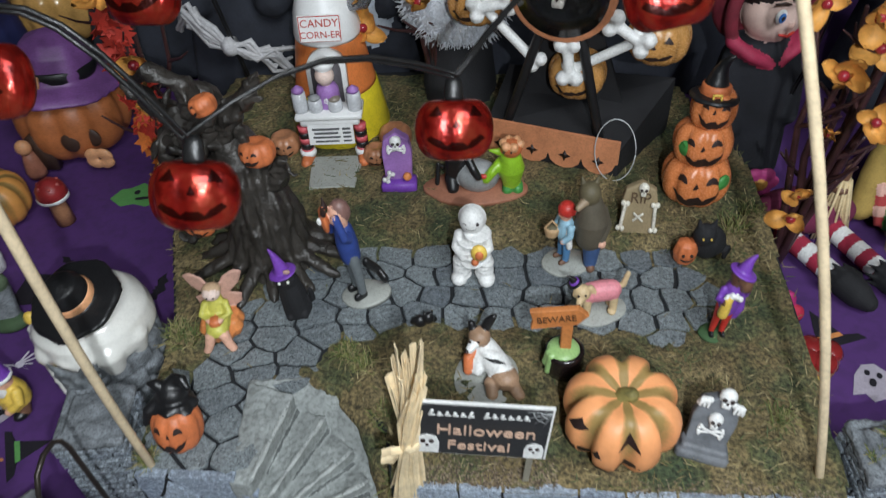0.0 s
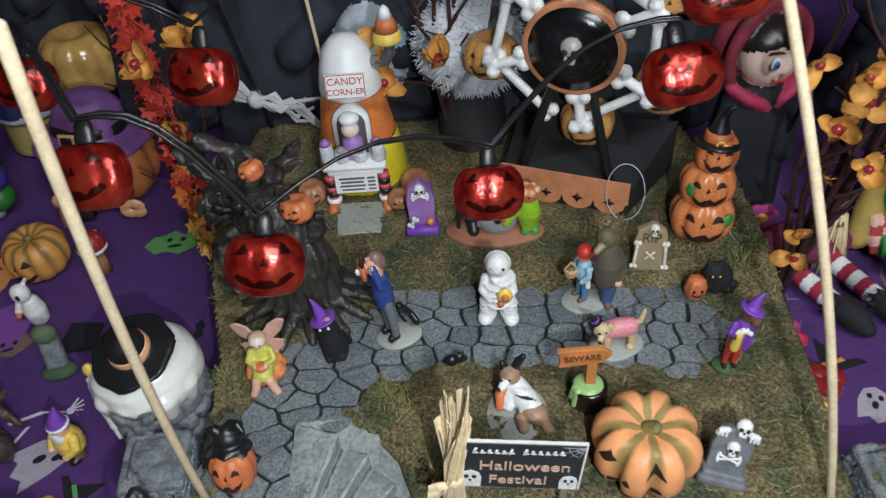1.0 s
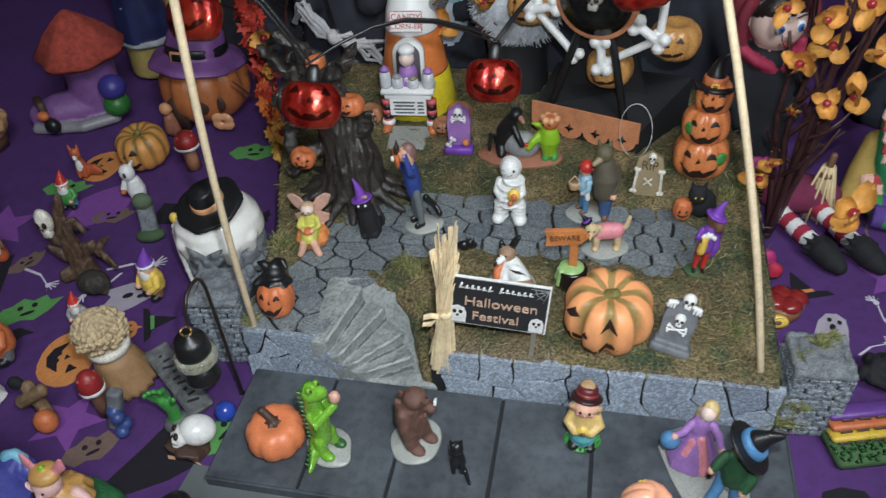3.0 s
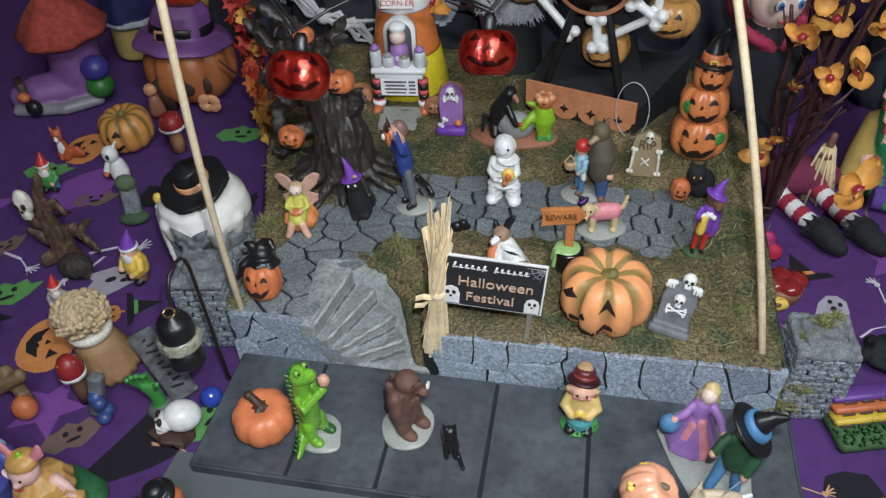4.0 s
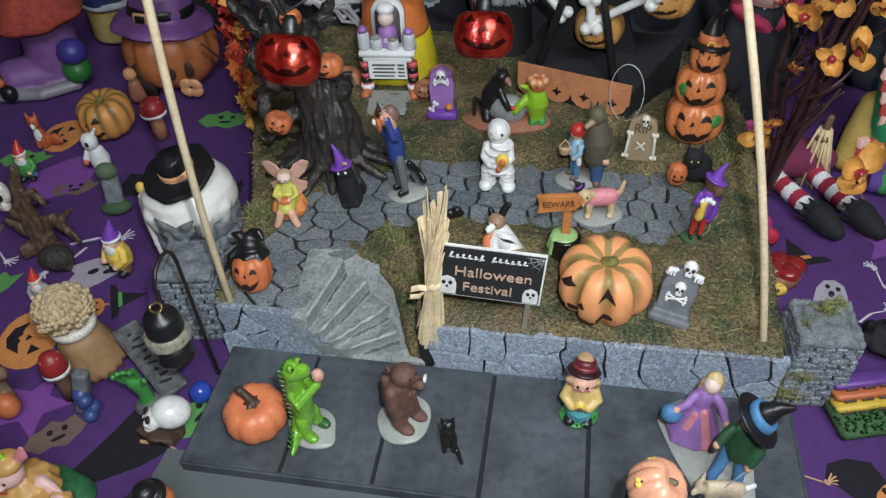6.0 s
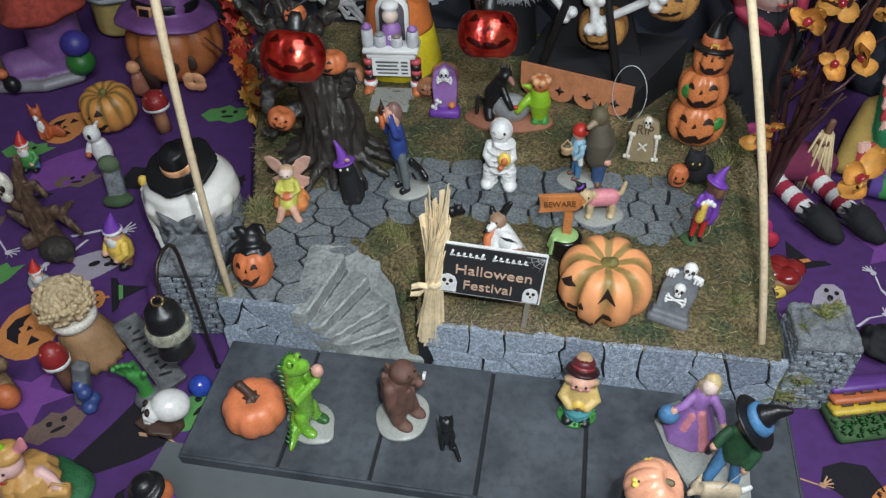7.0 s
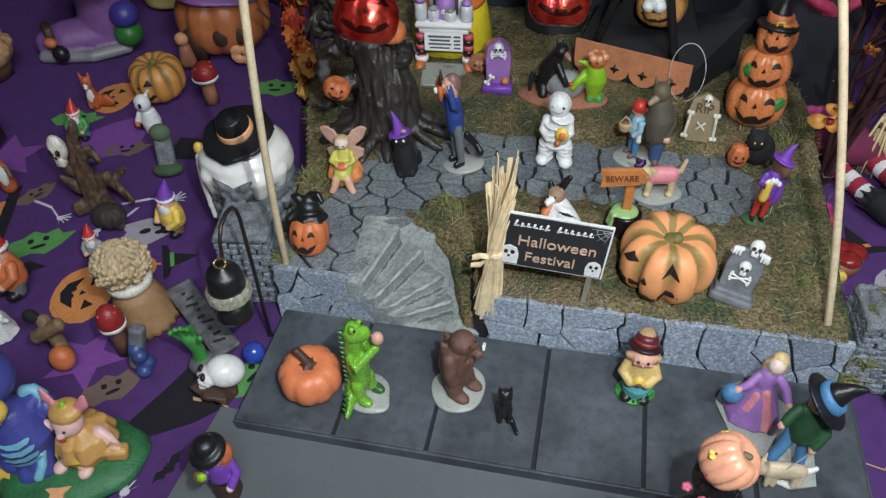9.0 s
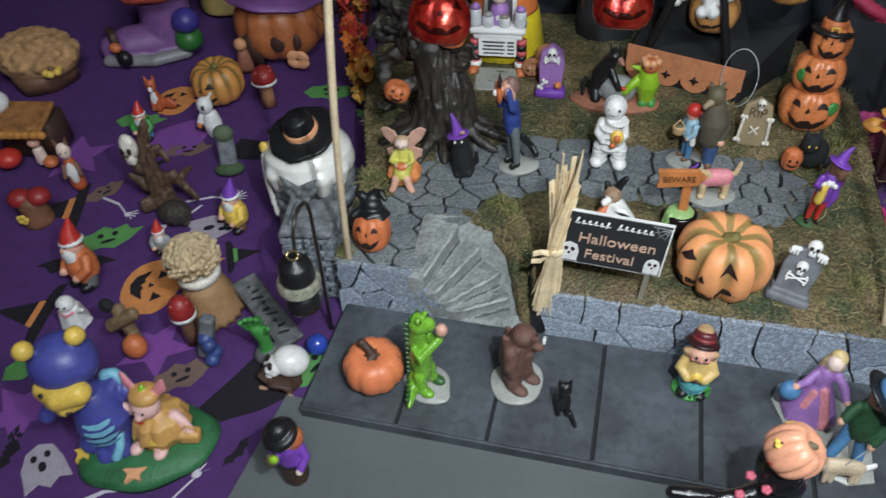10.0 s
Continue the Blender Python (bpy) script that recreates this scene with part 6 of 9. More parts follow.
TRI = lambda x, y, s: [(x - s, y - s * 0.6), (x + s, y - s * 0.6), (x, y + s)]
GRIN = [(-0.5, -0.1), (-0.3, -0.42), (0, -0.52), (0.3, -0.42), (0.5, -0.1), (0.25, -0.22), (0.1, -0.16), (0, -0.26), (-0.1, -0.16), (-0.25, -0.22)]
JACK = [(blob(0.95, 0.75), PR_ORANGE), ([(-0.12, 0.7), (0.12, 0.7), (0.2, 1.05), (-0.02, 1.0)], PR_ORANGE), (TRI(-0.38, 0.2, 0.16), PR_BLACK), (TRI(0.38, 0.2, 0.16), PR_BLACK), (TRI(0, 0.0, 0.09), PR_BLACK), (GRIN, PR_BLACK)]
SPOOK = [([(-0.6, -0.8), (-0.2, -0.6), (0.1, -0.85), (0.4, -0.6), (0.75, -0.75), (0.6, 0.1), (0.4, 0.65), (0, 0.85), (-0.4, 0.65), (-0.6, 0.1)], PR_GREY), (blob(0.1, 0.14, 8, -0.2, 0.35), PR_BLACK), (blob(0.1, 0.14, 8, 0.2, 0.35), PR_BLACK), (blob(0.12, 0.2, 8, 0, -0.05), PR_BLACK)]
LEAFFACE = [([(-1, 0), (-0.6, -0.45), (-0.2, -0.4), (0.2, -0.6), (0.7, -0.35), (1.2, 0.1), (0.8, 0.15), (0.7, 0.45), (0.3, 0.35), (0, 0.6), (-0.4, 0.4), (-0.7, 0.4)], PR_GREEN), (blob(0.1, 0.12, 8, -0.15, 0.15), PR_BLACK), (blob(0.1, 0.12, 8, 0.3, 0.1), PR_BLACK), (blob(0.25, 0.08, 8, 0.05, -0.2), PR_BLACK)]
BROWNFACE = [(o, PR_BROWN if m is PR_GREEN else m) for o, m in LEAFFACE]
STAR = [([(math.cos(a) * (1 if i % 2 == 0 else 0.45), math.sin(a) * (1 if i % 2 == 0 else 0.45)) for i, a in enumerate([math.pi * j / 5 for j in range(10)])], PR_MAUVE)]
HAT = [([(-1.1, -0.3), (1.1, -0.35), (0.95, -0.1), (0.5, -0.1), (0.35, 0.4), (0.1, 1.2), (-0.25, 0.5), (-0.5, -0.05), (-0.95, -0.05)], PR_BLACK), ([(-0.48, 0.0), (0.46, -0.03), (0.42, 0.14), (-0.40, 0.18)], PR_ORANGE)]
BAT = [([(0, 0.2), (0.15, 0.35), (0.2, 0.15), (0.6, 0.4), (1.1, 0.15), (0.8, 0.05), (0.6, -0.2), (0.35, -0.1), (0, -0.35), (-0.35, -0.1), (-0.6, -0.2), (-0.8, 0.05), (-1.1, 0.15), (-0.6, 0.4), (-0.2, 0.15), (-0.15, 0.35)], PR_BLACK)]

HATG = [(o, PR_GREEN if m is PR_ORANGE else m) for o, m in HAT]
COAT = [([(-0.75, -1.0), (-0.1, -0.85), (0.45, -0.35), (0.8, 0.15), (0.55, 0.7), (0.1, 1.05), (-0.35, 0.95), (-0.5, 0.1)], PR_BLACK)]
GLOB = [([(-1.0, -0.3), (-0.4, -0.9), (0.5, -0.7), (0.9, 0.0), (0.5, 0.35), (0.6, 0.9), (-0.1, 0.75), (-0.7, 0.5)], PR_MAUVE)]
SQUARE = [([(-0.9, -0.7), (0.8, -0.9), (1.0, 0.6), (-0.4, 0.95)], PR_BLACK)]


def bones_print(col):
    rod = lambda x0, y0, x1, y1, w: [(x0 - w, y0), (x0 + w, y0), (x1 + w, y1), (x1 - w, y1)]
    return [(rod(-0.6, -0.8, -0.1, 0.0, 0.07), col), (rod(-0.1, 0.0, 0.5, 0.4, 0.06), col), (blob(0.14, 0.12, 8, 0.6, 0.5), col)] + [(rod(0.6, 0.5, 0.6 + 0.35 * math.cos(a), 0.5 + 0.45 * math.sin(a), 0.035), col) for a in (0.1, 0.55, 1.0, 1.5, 2.0)]


for shp, x_, y_, s_, r_ in (
        (JACK, -0.336, 0.190, 0.033, -76), (SPOOK, -0.320, 0.265, 0.027, -58), (LEAFFACE, -0.405, 0.234, 0.027, 37), (LEAFFACE, -0.383, 0.102, 0.025, 62), (BROWNFACE, -0.268, 0.111, 0.022, 42),
        (STAR, -0.299, 0.131, 0.030, 12), (COAT, -0.212, 0.111, 0.036, -10), (LEAFFACE, -0.178, 0.139, 0.024, 67), (bones_print(PR_TAN), -0.185, 0.112, 0.022, -58), (SPOOK, -0.321, 0.024, 0.022, 43),
        (bones_print(PR_WHITE), -0.269, 0.016, 0.026, -17), (bones_print(PR_WHITE), -0.224, 0.023, 0.024, 33), (BAT, -0.199, 0.062, 0.012, 72), (JACK, -0.454, 0.449, 0.030, -79), (LEAFFACE, -0.292, 0.493, 0.028, 11),
        (BROWNFACE, -0.397, 0.369, 0.022, 22), (GLOB, -0.416, 0.384, 0.035, 27), (SQUARE, -0.338, 0.378, 0.020, 14), (BAT, -0.237, 0.381, 0.016, 81), (BAT, -0.420, 0.339, 0.014, 22), (BAT, -0.321, 0.407, 0.012, -29),
        (bones_print(PR_WHITE), -0.418, 0.276, 0.023, -73), (bones_print(PR_WHITE), -0.335, 0.303, 0.026, -33), (bones_print(PR_WHITE), -0.352, 0.272, 0.022, 192), (HATG, -0.284, 0.236, 0.019, -60), (BAT, -0.412, 0.197, 0.031, 17),
        (HAT, -0.410, 0.144, 0.031, 102), (LEAFFACE, -0.473, 0.407, 0.025, 12), (HAT, -0.460, 0.265, 0.033, 112), (BROWNFACE, -0.443, 0.292, 0.019, 62), (STAR, -0.363, 0.059, 0.031, 8), (BAT, -0.350, 0.031, 0.018, 103),
        (JACK, -0.300, 0.226, 0.011, -60), (STAR, -0.503, 0.338, 0.038, 42), (LEAFFACE, -0.234, 0.456, 0.018, 151),
        (bones_print(PR_WHITE), 0.316, 0.327, 0.020, 61), (bones_print(PR_WHITE), 0.301, 0.293, 0.015, -14), (SPOOK, 0.275, 0.311, 0.019, -19), (BAT, 0.301, 0.175, 0.018, 31), (STAR, 0.332, 0.373, 0.028, 11),
        (bones_print(PR_TAN), 0.228, 0.146, 0.016, -48), (COAT, 0.264, 0.144, 0.024, 62), (bones_print(PR_BROWN), 0.325, 0.438, 0.018, 31), (HAT, 0.258, 0.347, 0.022, 21), (JACK, 0.290, 0.137, 0.024, 22), (LEAFFACE, 0.331, 0.203, 0.020, -29)):
    motif(shp, x_, y_, s_, r_)

# ---- figurines on the cloth, left of the plaza ----
rl = random.Random(11)
CZ = 0.0012

# skull with a green hand rising from the earth, and a plank
c = mm()
SKULLW = glossy((0.78, 0.77, 0.74), dirt=0.1)
c.ball(0, 4, 20, 15, SKULLW, 17, 14)
c.ball(0, -9, 15, 11, SKULLW, 8, 8)
c.limb([(-8, -10, 12, 3.4), (-4, -15, 11, 3.4), (4, -15, 11, 3.4), (8, -10, 12, 3.4)], SKULLW)
c.box(0, -13, 7, 13, 8, 8, SKULLW, bev=0.3)
for sg in (-1, 1):
    c.ball(sg * 5.2, -15.6, 18, 3.8, FACE, 2.2, 3.4, fine=True)
c.ball(0, -17, 12.6, 1.8, FACE, 1.5, 2.6, fine=True)
for q in range(5):
    c.box(-4.4 + 2.2 * q, -17.2, 6.5, 0.5, 0.5, 4, FACE, fine=True)
c.lathe([(20, 0), (18, 4), (10, 6)], DARKBROWN, wob=0.08)
c.thing("skull_figurine", "glossy white skull figurine lying on dark earth", "figurine", -0.1930, 0.1235, CZ + 0.003, -58, voxel=0.0007, lean=(-24, 0), size=(0.84, 0.84, 0.84))
c = mm()
c.ball(0, 0, 4, 14, DARKGREY, 13, 6)
c.limb([(0, 0, 4, 7), (2, 2, 18, 6.5), (0, 0, 32, 7)], GREEN)
for q in range(4):
    c.limb([(-7 + 4.5 * q, 0, 34, 3), (-10 + 6 * q, -4, 44, 2.8), (-8 + 5 * q, -10, 50 - abs(q - 1.5) * 2, 2.2)], GREEN)
c.limb([(7, -2, 28, 3), (13, -7, 34, 2.5)], GREEN)
c.thing("hand_figurine", "green monster hand figurine reaching up from earth", "figurine", -0.2097, 0.1401, CZ, 22, voxel=0.0009, lean=(0, -6), size=(0.780, 0.780, 1.095))
c = mm()
c.box(0, 0, 6, 20, 74, 8, paint((0.13, 0.135, 0.14), rough=0.6, vary=0.6, scale=140, bump=0.7), rot=(14, 0, 0), bev=0.2)
for q in range(9):
    c.box(-1 + 2 * (q % 2), -26 + 6.2 * q, 4.2 + 1.55 * q, 9 - 3 * (q % 3), 2.2, 1.2, paint((0.025, 0.025, 0.026)), rot=(14, 0, 20 * (q % 3) - 20), fine=True)
c.thing("wooden_plank", "dark grey weathered plank with worn letters", "plank", -0.2237, 0.1732, 0.008, 53, smooth=False, size=(1.063, 1.063, 0.780))

# straw broom
g = holder("straw_broom", "stumpy straw broom with brown bristles tied in white", "broom", -0.2702, 0.1746, CZ, 2, ry=-4, rx=0, size=(0.972, 0.972, 0.844))
c = mm()
c.lathe([(27, 0), (26, 6), (20, 30), (15, 48)], paint((0.33, 0.19, 0.09), rough=0.6), n=40, lobes=20, depth=0.12)
c.part("bristles", g, "brown ribbed bristles")
c = mm()
c.lathe([(15, 46), (18, 48), (18, 54), (15, 56)], BONE, n=20)
c.part("tie", g, "white cord tie")
c = mm()
HEADSTRAW = paint((0.52, 0.40, 0.24), rough=0.7, vary=0.25)
for q in range(320):
    a, e = rl.uniform(0, 6.28), rl.uniform(-0.6, 1.35)
    d = np.array((math.cos(e) * math.cos(a), math.cos(e) * math.sin(a), math.sin(e)))
    p = d * np.array((18.5, 18.5, 18)) + np.array((0, 0, 72))
    t_ = np.array((-math.sin(e) * math.cos(a), -math.sin(e) * math.sin(a), math.cos(e))) + np.array((rl.uniform(-0.4, 0.4), rl.uniform(-0.4, 0.4), rl.uniform(-0.3, 0.3)))
    c.limb([(*(p - t_ * 3 - d * 1.5), 1.6), (*(p + d * 1.4), 2.5), (*(p + t_ * 3 + d * 2.6), 2.0)], HEADSTRAW, n=7)
c.ball(0, 0, 72, 18.5, HEADSTRAW, 18.5, 18)
c.part("straw_head", g, "pale shaggy straw head", smooth=True)


def gnome(name, label, x, y, h, hat, coat, beard, trousers, rz=0.0, group="", lean=(0, 0)):
    k = h / 68
    c = Clay(0.001 * k)
    for sg in (-1, 1):
        c.limb([(sg * 6, 0, 12, 6), (sg * 7, -2, 4, 5)], trousers)
        c.ball(sg * 7, -6, 4, 5, BLACK, 7, 4)
    c.limb([(0, 0, 14, 12), (0, 0, 24, 12), (0, 0, 32, 9)], coat)
    for sg in (-1, 1):
        c.limb([(sg * 10, 0, 30, 4.5), (sg * 14, -4, 22, 4.2), (sg * 10, -10, 18, 3.6)], coat)
        c.ball(sg * 9, -12, 17, 3.4, SKIN)
    c.ball(0, -1, 39, 8.5, SKIN, 8, 8)
    c.ball(0, -9, 39, 2.4, SKIN)
    if beard:
        c.ball(0, -6, 33, 7.5, beard, 5, 9)
        c.lathe([(9, 42), (10, 43.5), (9, 45)], beard, n=14)
    c.limb([(0, 0, 43, 9), (0, 1, 50, 6.5), (1, 3, 58, 3), (2, 4, 63, 1)], hat)
    eyes(c, 0, -8.2, 42, 3, 1)
    return c.thing(name, label, "figurine", x, y, CZ, rz, voxel=0.0008, group=group, lean=lean)


gnome("gnome_figurine", "gnome figurine in a tall red hat behind the broom", -0.3422, 0.2270, 37.8, RED, GREY, WHITE, BROWN, 10)
gnome("gnome_figurine", "gnome figurine with purple hat and yellow coat", -0.2929, 0.2683, 57.2, PURPLE, YELLOW, WHITE, BROWN, -25)
gnome("gnome_figurine", "gnome figurine in red hat and orange coat", -0.3845, 0.1804, 68.5, RED, DEEPORANGE, WHITE, DARKGREY, -20, lean=(-4, -6))
gnome("gnome_figurine", "small gnome figurine in a pointed red hat", -0.4447, 0.3764, 46.3, RED, GREEN, WHITE, MIDBLUE, 10)


DARKRED = paint((0.30, 0.025, 0.025), rough=0.4)


def mushroom(x, y, h, r, cap, stem, label, rz=0, extra=None):
    g = holder("mushroom_figurine", label, "mushroom", x, y, CZ, rz)
    c = Clay(0.001)
    c.lathe([(r * 0.62, 0), (r * 0.55, h * 0.3), (r * 0.5, h * 0.62), (r * 0.6, h * 0.7)], stem, n=18, wob=0.02)
    c.part("stem", g)
    c = Clay(0.001)
    c.lathe([(r * 0.80, h * 0.57), (r * 1.0, h * 0.60), (r * 1.02, h * 0.66), (r * 0.9, h * 0.68)], WHITE, n=22, wob=0.02)
    c.part("rim", g, "white rim")
    c = Clay(0.001)
    c.lathe([(r * 0.9, h * 0.62), (r, h * 0.68), (r * 0.9, h * 0.84), (r * 0.55, h * 0.96), (0.5, h)], cap, n=22)
    c.part("cap", g)
    for q in range(6):
        a = q * 1.05
        c = Clay(0.001)
        c.ball(r * 0.66 * math.cos(a), r * 0.66 * math.sin(a), h * 0.9, r * 0.16, extra or WHITE, n=8)
        c.part("spot", g)
    return g


mushroom(-0.2721, 0.1422, 47.4, 9.4, DARKRED, BROWN, "red-capped toadstool figurine with a white rim", 0, paint((0.42, 0.08, 0.07)))
c = mm()
c.box(8, 2, 24, 12, 10, 46, paint((0.14, 0.15, 0.16), rough=0.6, vary=0.4), rot=(-8, 12, 0), bev=0.2)
for q in range(5):
    c.ball(14 + rl.uniform(-6, 6), -6 + rl.uniform(-4, 4), 6 + 5 * q, 6, paint((0.04, 0.07, 0.22), rough=0.4))
c.thing("stone_figurine", "dark grey stone figurine with blue flowers", "figurine", -0.2589, 0.1315, CZ, 2, voxel=0.001, size=(0.975, 0.975, 0.903))
mushroom(-0.3456, 0.4566, 45.1, 12.8, DARKRED, paint((0.42, 0.20, 0.10)), "red toadstool figurine on a brown stump", 0, paint((0.42, 0.08, 0.07)))
g = holder("mushroom_figurine", "double red toadstool figurine with a yellow flower", "mushroom", -0.4790, 0.2440, CZ, 10)
c = mm()
c.limb([(0, 0, 0, 15), (1, 0, 12, 13), (0, 0, 20, 12)], paint((0.20, 0.09, 0.05), rough=0.6, vary=0.4), n=24)
c.part("stump", g, "brown stump", voxel=0.001)
for px, py in ((-8, 0), (9, 3)):
    c = mm()
    c.lathe([(9, 21), (11.5, 23), (10.5, 29), (6, 33), (0.5, 34.5)], DARKRED, (px, py, 0), n=22)
    c.part("cap", g, "dull red cap")
c = mm()
for q in range(5):
    c.ball(-4 + 3.4 * math.cos(q * 1.257), -15, 11 + 3.4 * math.sin(q * 1.257), 2.8, YELLOW, 1.6, 2.8)
c.part("flower", g, "yellow flower")

# dead stump with a skull
c = mm()
DEAD = paint((0.105, 0.062, 0.038), rough=0.55, vary=0.6, scale=150, dirt=0.5)
c.limb([(0, 0, 0, 15), (-4, 2, 20, 11), (-10, 4, 40, 9), (-4, 6, 58, 6), (4, 6, 70, 4)], DEAD)
c.limb([(-6, 3, 30, 7), (-20, -4, 36, 5), (-28, -6, 46, 3)], DEAD)
c.limb([(-6, 3, 44, 6), (14, 2, 50, 5), (24, -2, 44, 3)], DEAD)
c.limb([(4, 0, 6, 9), (26, -14, 6, 8), (38, -30, 4, 6)], DEAD)
c.limb([(-4, 0, 6, 8), (-20, -16, 5, 6)], DEAD)
c.limb([(0, 4, 20, 7), (18, 8, 24, 6), (34, 2, 16, 4), (46, -4, 12, 3)], DEAD)
c.limb([(24, 4, 22, 4), (34, 10, 30, 3), (44, 8, 34, 1.5)], DEAD)
c.limb([(-6, 3, 14, 8), (-24, 2, 18, 6), (-34, -2, 26, 3)], DEAD)
for q in range(5):
    c.limb([(-8 + 4 * q, -8 + q, 10 + 3 * q, 3), (-7 + 3 * q, -7 + q, 36 + 4 * q, 2.4)], DEAD, n=8)
c.ball(26, -26, 8, 20, paint((0.035, 0.03, 0.025), rough=0.7), 16, 9)
small_skull(c, -16, -8, 55, 10, BONE)
dead = c.thing("dead_tree_figurine", "brown dead tree figurine holding a pale skull", "figurine", -0.3716, 0.2843, CZ, 2, voxel=0.0010, size=(0.810, 0.810, 1.313))
for v in dead.data.vertices:
    if (v.co - Vector((-0.015, -0.008, 0.051))).length > 0.014 and v.co.z > 0.001:
        v.co += Vector((1, -1, 0.4)) * (noise.noise(Vector((v.co.x * 240, v.co.y * 240, v.co.z * 60))) * 0.0013 + noise.noise(v.co * 420) * 0.0005)

# ghost dog on a stone
c = Clay(0.00078)
c.limb([(0, 0, 0, 12), (0, 0, 14, 14), (0, 0, 26, 11)], WHITE)
c.ball(-3, -3, 42, 12, WHITE, 11, 12)
c.limb([(-12, -4, 26, 5), (-16, -10, 16, 4)], WHITE)
c.limb([(0, 6, 50, 3), (6, 6, 57, 2)], WHITE)
c.ball(-8, -11, 43, 3, FACE, 1.5, 4, fine=True)
c.ball(0, -13, 43, 3, FACE, 1.5, 4, fine=True)
c.ball(-14, -13, 14, 4, DEEPORANGE, fine=True)
c.thing("ghost_figurine", "white ghost figurine with round black eyes", "figurine", -0.3812, 0.4001, CZ, -6, voxel=0.0009, size=(0.862, 0.862, 0.964))
c = mm()
c.box(0, 0, 18, 18, 12, 38, STONE, rot=(-24, 0, 0), bev=0.25)
c.ball(0, 4, 36, 11, paint((0.10, 0.14, 0.08), rough=0.8), 8, 8)
c.ball(0, -8, 5, 16, paint((0.05, 0.09, 0.04), rough=0.8), 10, 6)
c.thing("tombstone", "grey leaning tombstone figurine with moss", "tombstone", -0.3367, 0.3452, CZ, 18, voxel=0.001, size=(0.938, 0.938, 1.137))

g = holder("pumpkin", "large ochre jack-o'-lantern on the purple cloth", "pumpkin", -0.4016, 0.4613, CZ, 1, rx=6, size=(0.974, 0.974, 0.974))
pumpkin_parts(g, 0.0285, 0.044, airbrushed("ochre_skin", (0.62, 0.28, 0.07), (0.20, 0.13, 0.04), 0.0285, 0.044, 10), VINE, lobes=10, depth=0.10, turn=-18, stem_h=0.12, big=1.1)

# fox
c = Clay(0.00074)
FOX = paint((0.48, 0.11, 0.04), rough=0.45)
c.limb([(0, 0, 6, 11), (0, 0, 16, 9), (0, -2, 24, 6)], FOX)
c.ball(0, -4, 30, 9, FOX, 8, 7.5)
c.limb([(0, -10, 28, 4), (0, -15, 26, 2)], WHITE)
c.ball(0, -8, 16, 6, WHITE, 3, 8)
for sg in (-1, 1):
    c.limb([(sg * 6, -2, 35, 3.4), (sg * 7.5, -2, 42, 0.8)], FOX)
    c.limb([(sg * 5, -8, 12, 3), (sg * 5, -10, 3, 2.8)], FOX)
c.limb([(8, 4, 6, 6), (22, 0, 7, 7), (32, -6, 6, 3)], FOX)
eyes(c, 0, -11, 32, 3.6, 1)
c.ball(0, -16.5, 26.5, 1.3, FACE, fine=True, n=8)
c.thing("fox_figurine", "orange fox figurine with white muzzle and chest", "figurine", -0.4602, 0.4280, CZ, 16, voxel=0.0008, size=(0.825, 0.825, 1.313))
c = mm()
c.limb([(0, 0, 4, 9), (0, 0, 18, 8), (0, -2, 28, 6)], FOX)
c.ball(0, -3, 38, 8, PALESKIN, 7.5, 7.5)
c.ball(0, -8, 18, 5, WHITE, 3, 10)
for sg in (-1, 1):
    c.limb([(sg * 5, -2, 43, 3), (sg * 7, -2, 50, 0.8)], BROWN)
    c.limb([(sg * 7, -4, 24, 3), (sg * 9, -10, 16, 2.5)], BROWN)
eyes(c, 0, -10, 39, 3.2, 1)
c.thing("animal_figurine", "small brown and white animal figurine standing upright", "figurine", -0.4674, 0.2928, CZ, 32, voxel=0.0008, size=(0.833, 0.833, 1.203))

# white ghost with a pink scarf, and a broken stump with a pumpkin
c = mm()
c.lathe([(15, 0), (13, 8), (11, 20), (9, 28)], WHITE, n=18, wob=0.06)
c.ball(0, -2, 31, 9, WHITE, 9, 9)
c.limb([(9, -2, 22, 4), (17, -6, 26, 2.5)], WHITE)
c.limb([(-7, -6, 23, 2.2), (0, -10, 21, 2.4), (7, -6, 23, 2.2)], PINK)
eyes(c, 0, -10.5, 33, 3.2, 1.3)
c.thing("ghost_figurine", "small white ghost figurine with a pink scarf", "figurine", -0.3710, 0.1402, CZ, 12, voxel=0.0008, size=(0.812, 0.812, 0.809))
c = mm()
LOG = paint((0.20, 0.13, 0.07), rough=0.6, vary=0.5, scale=160)
c.box(0, 2, 18, 13, 13, 46, LOG, rot=(-6, -14, 0), bev=0.3)
c.box(0, -2, 30, 40, 11, 11, LOG, rot=(0, -24, 10), bev=0.3)
c.ball(-14, 2, 40, 8, DULLBLACK, 6, 6)
c.ball(10, -12, 11, 12, DEEPORANGE, 11, 10)
c.thing("stump_figurine", "brown forked stump figurine with an orange pumpkin", "figurine", -0.3129, 0.1292, CZ, 2, voxel=0.001, size=(0.795, 0.795, 1.096))

# two costumed animals on a green base
g = holder("costume_animals_figurine", "two costumed toy animals, blue and pumpkin, on green grass", "figurine", -0.2580, 0.0520, CZ, 0)
GRASSY = paint((0.035, 0.16, 0.06), rough=0.5, vary=0.35, scale=70, bump=0.6)
c = mm()
c.lathe([(47, 0), (48, 4), (44, 8), (30, 11), (4, 12)], GRASSY, n=44, wob=0.02)
base = c.part("grass_base", g, "green grassy base")
base.data.transform(Matrix.Rotation(radians(22), 4, "Z") @ Matrix.Diagonal((1.04, 0.74, 1, 1)))
NAVY = paint((0.065, 0.075, 0.32), rough=0.4, coat=0.1)
CYAN = paint((0.20, 0.48, 0.62), rough=0.45)
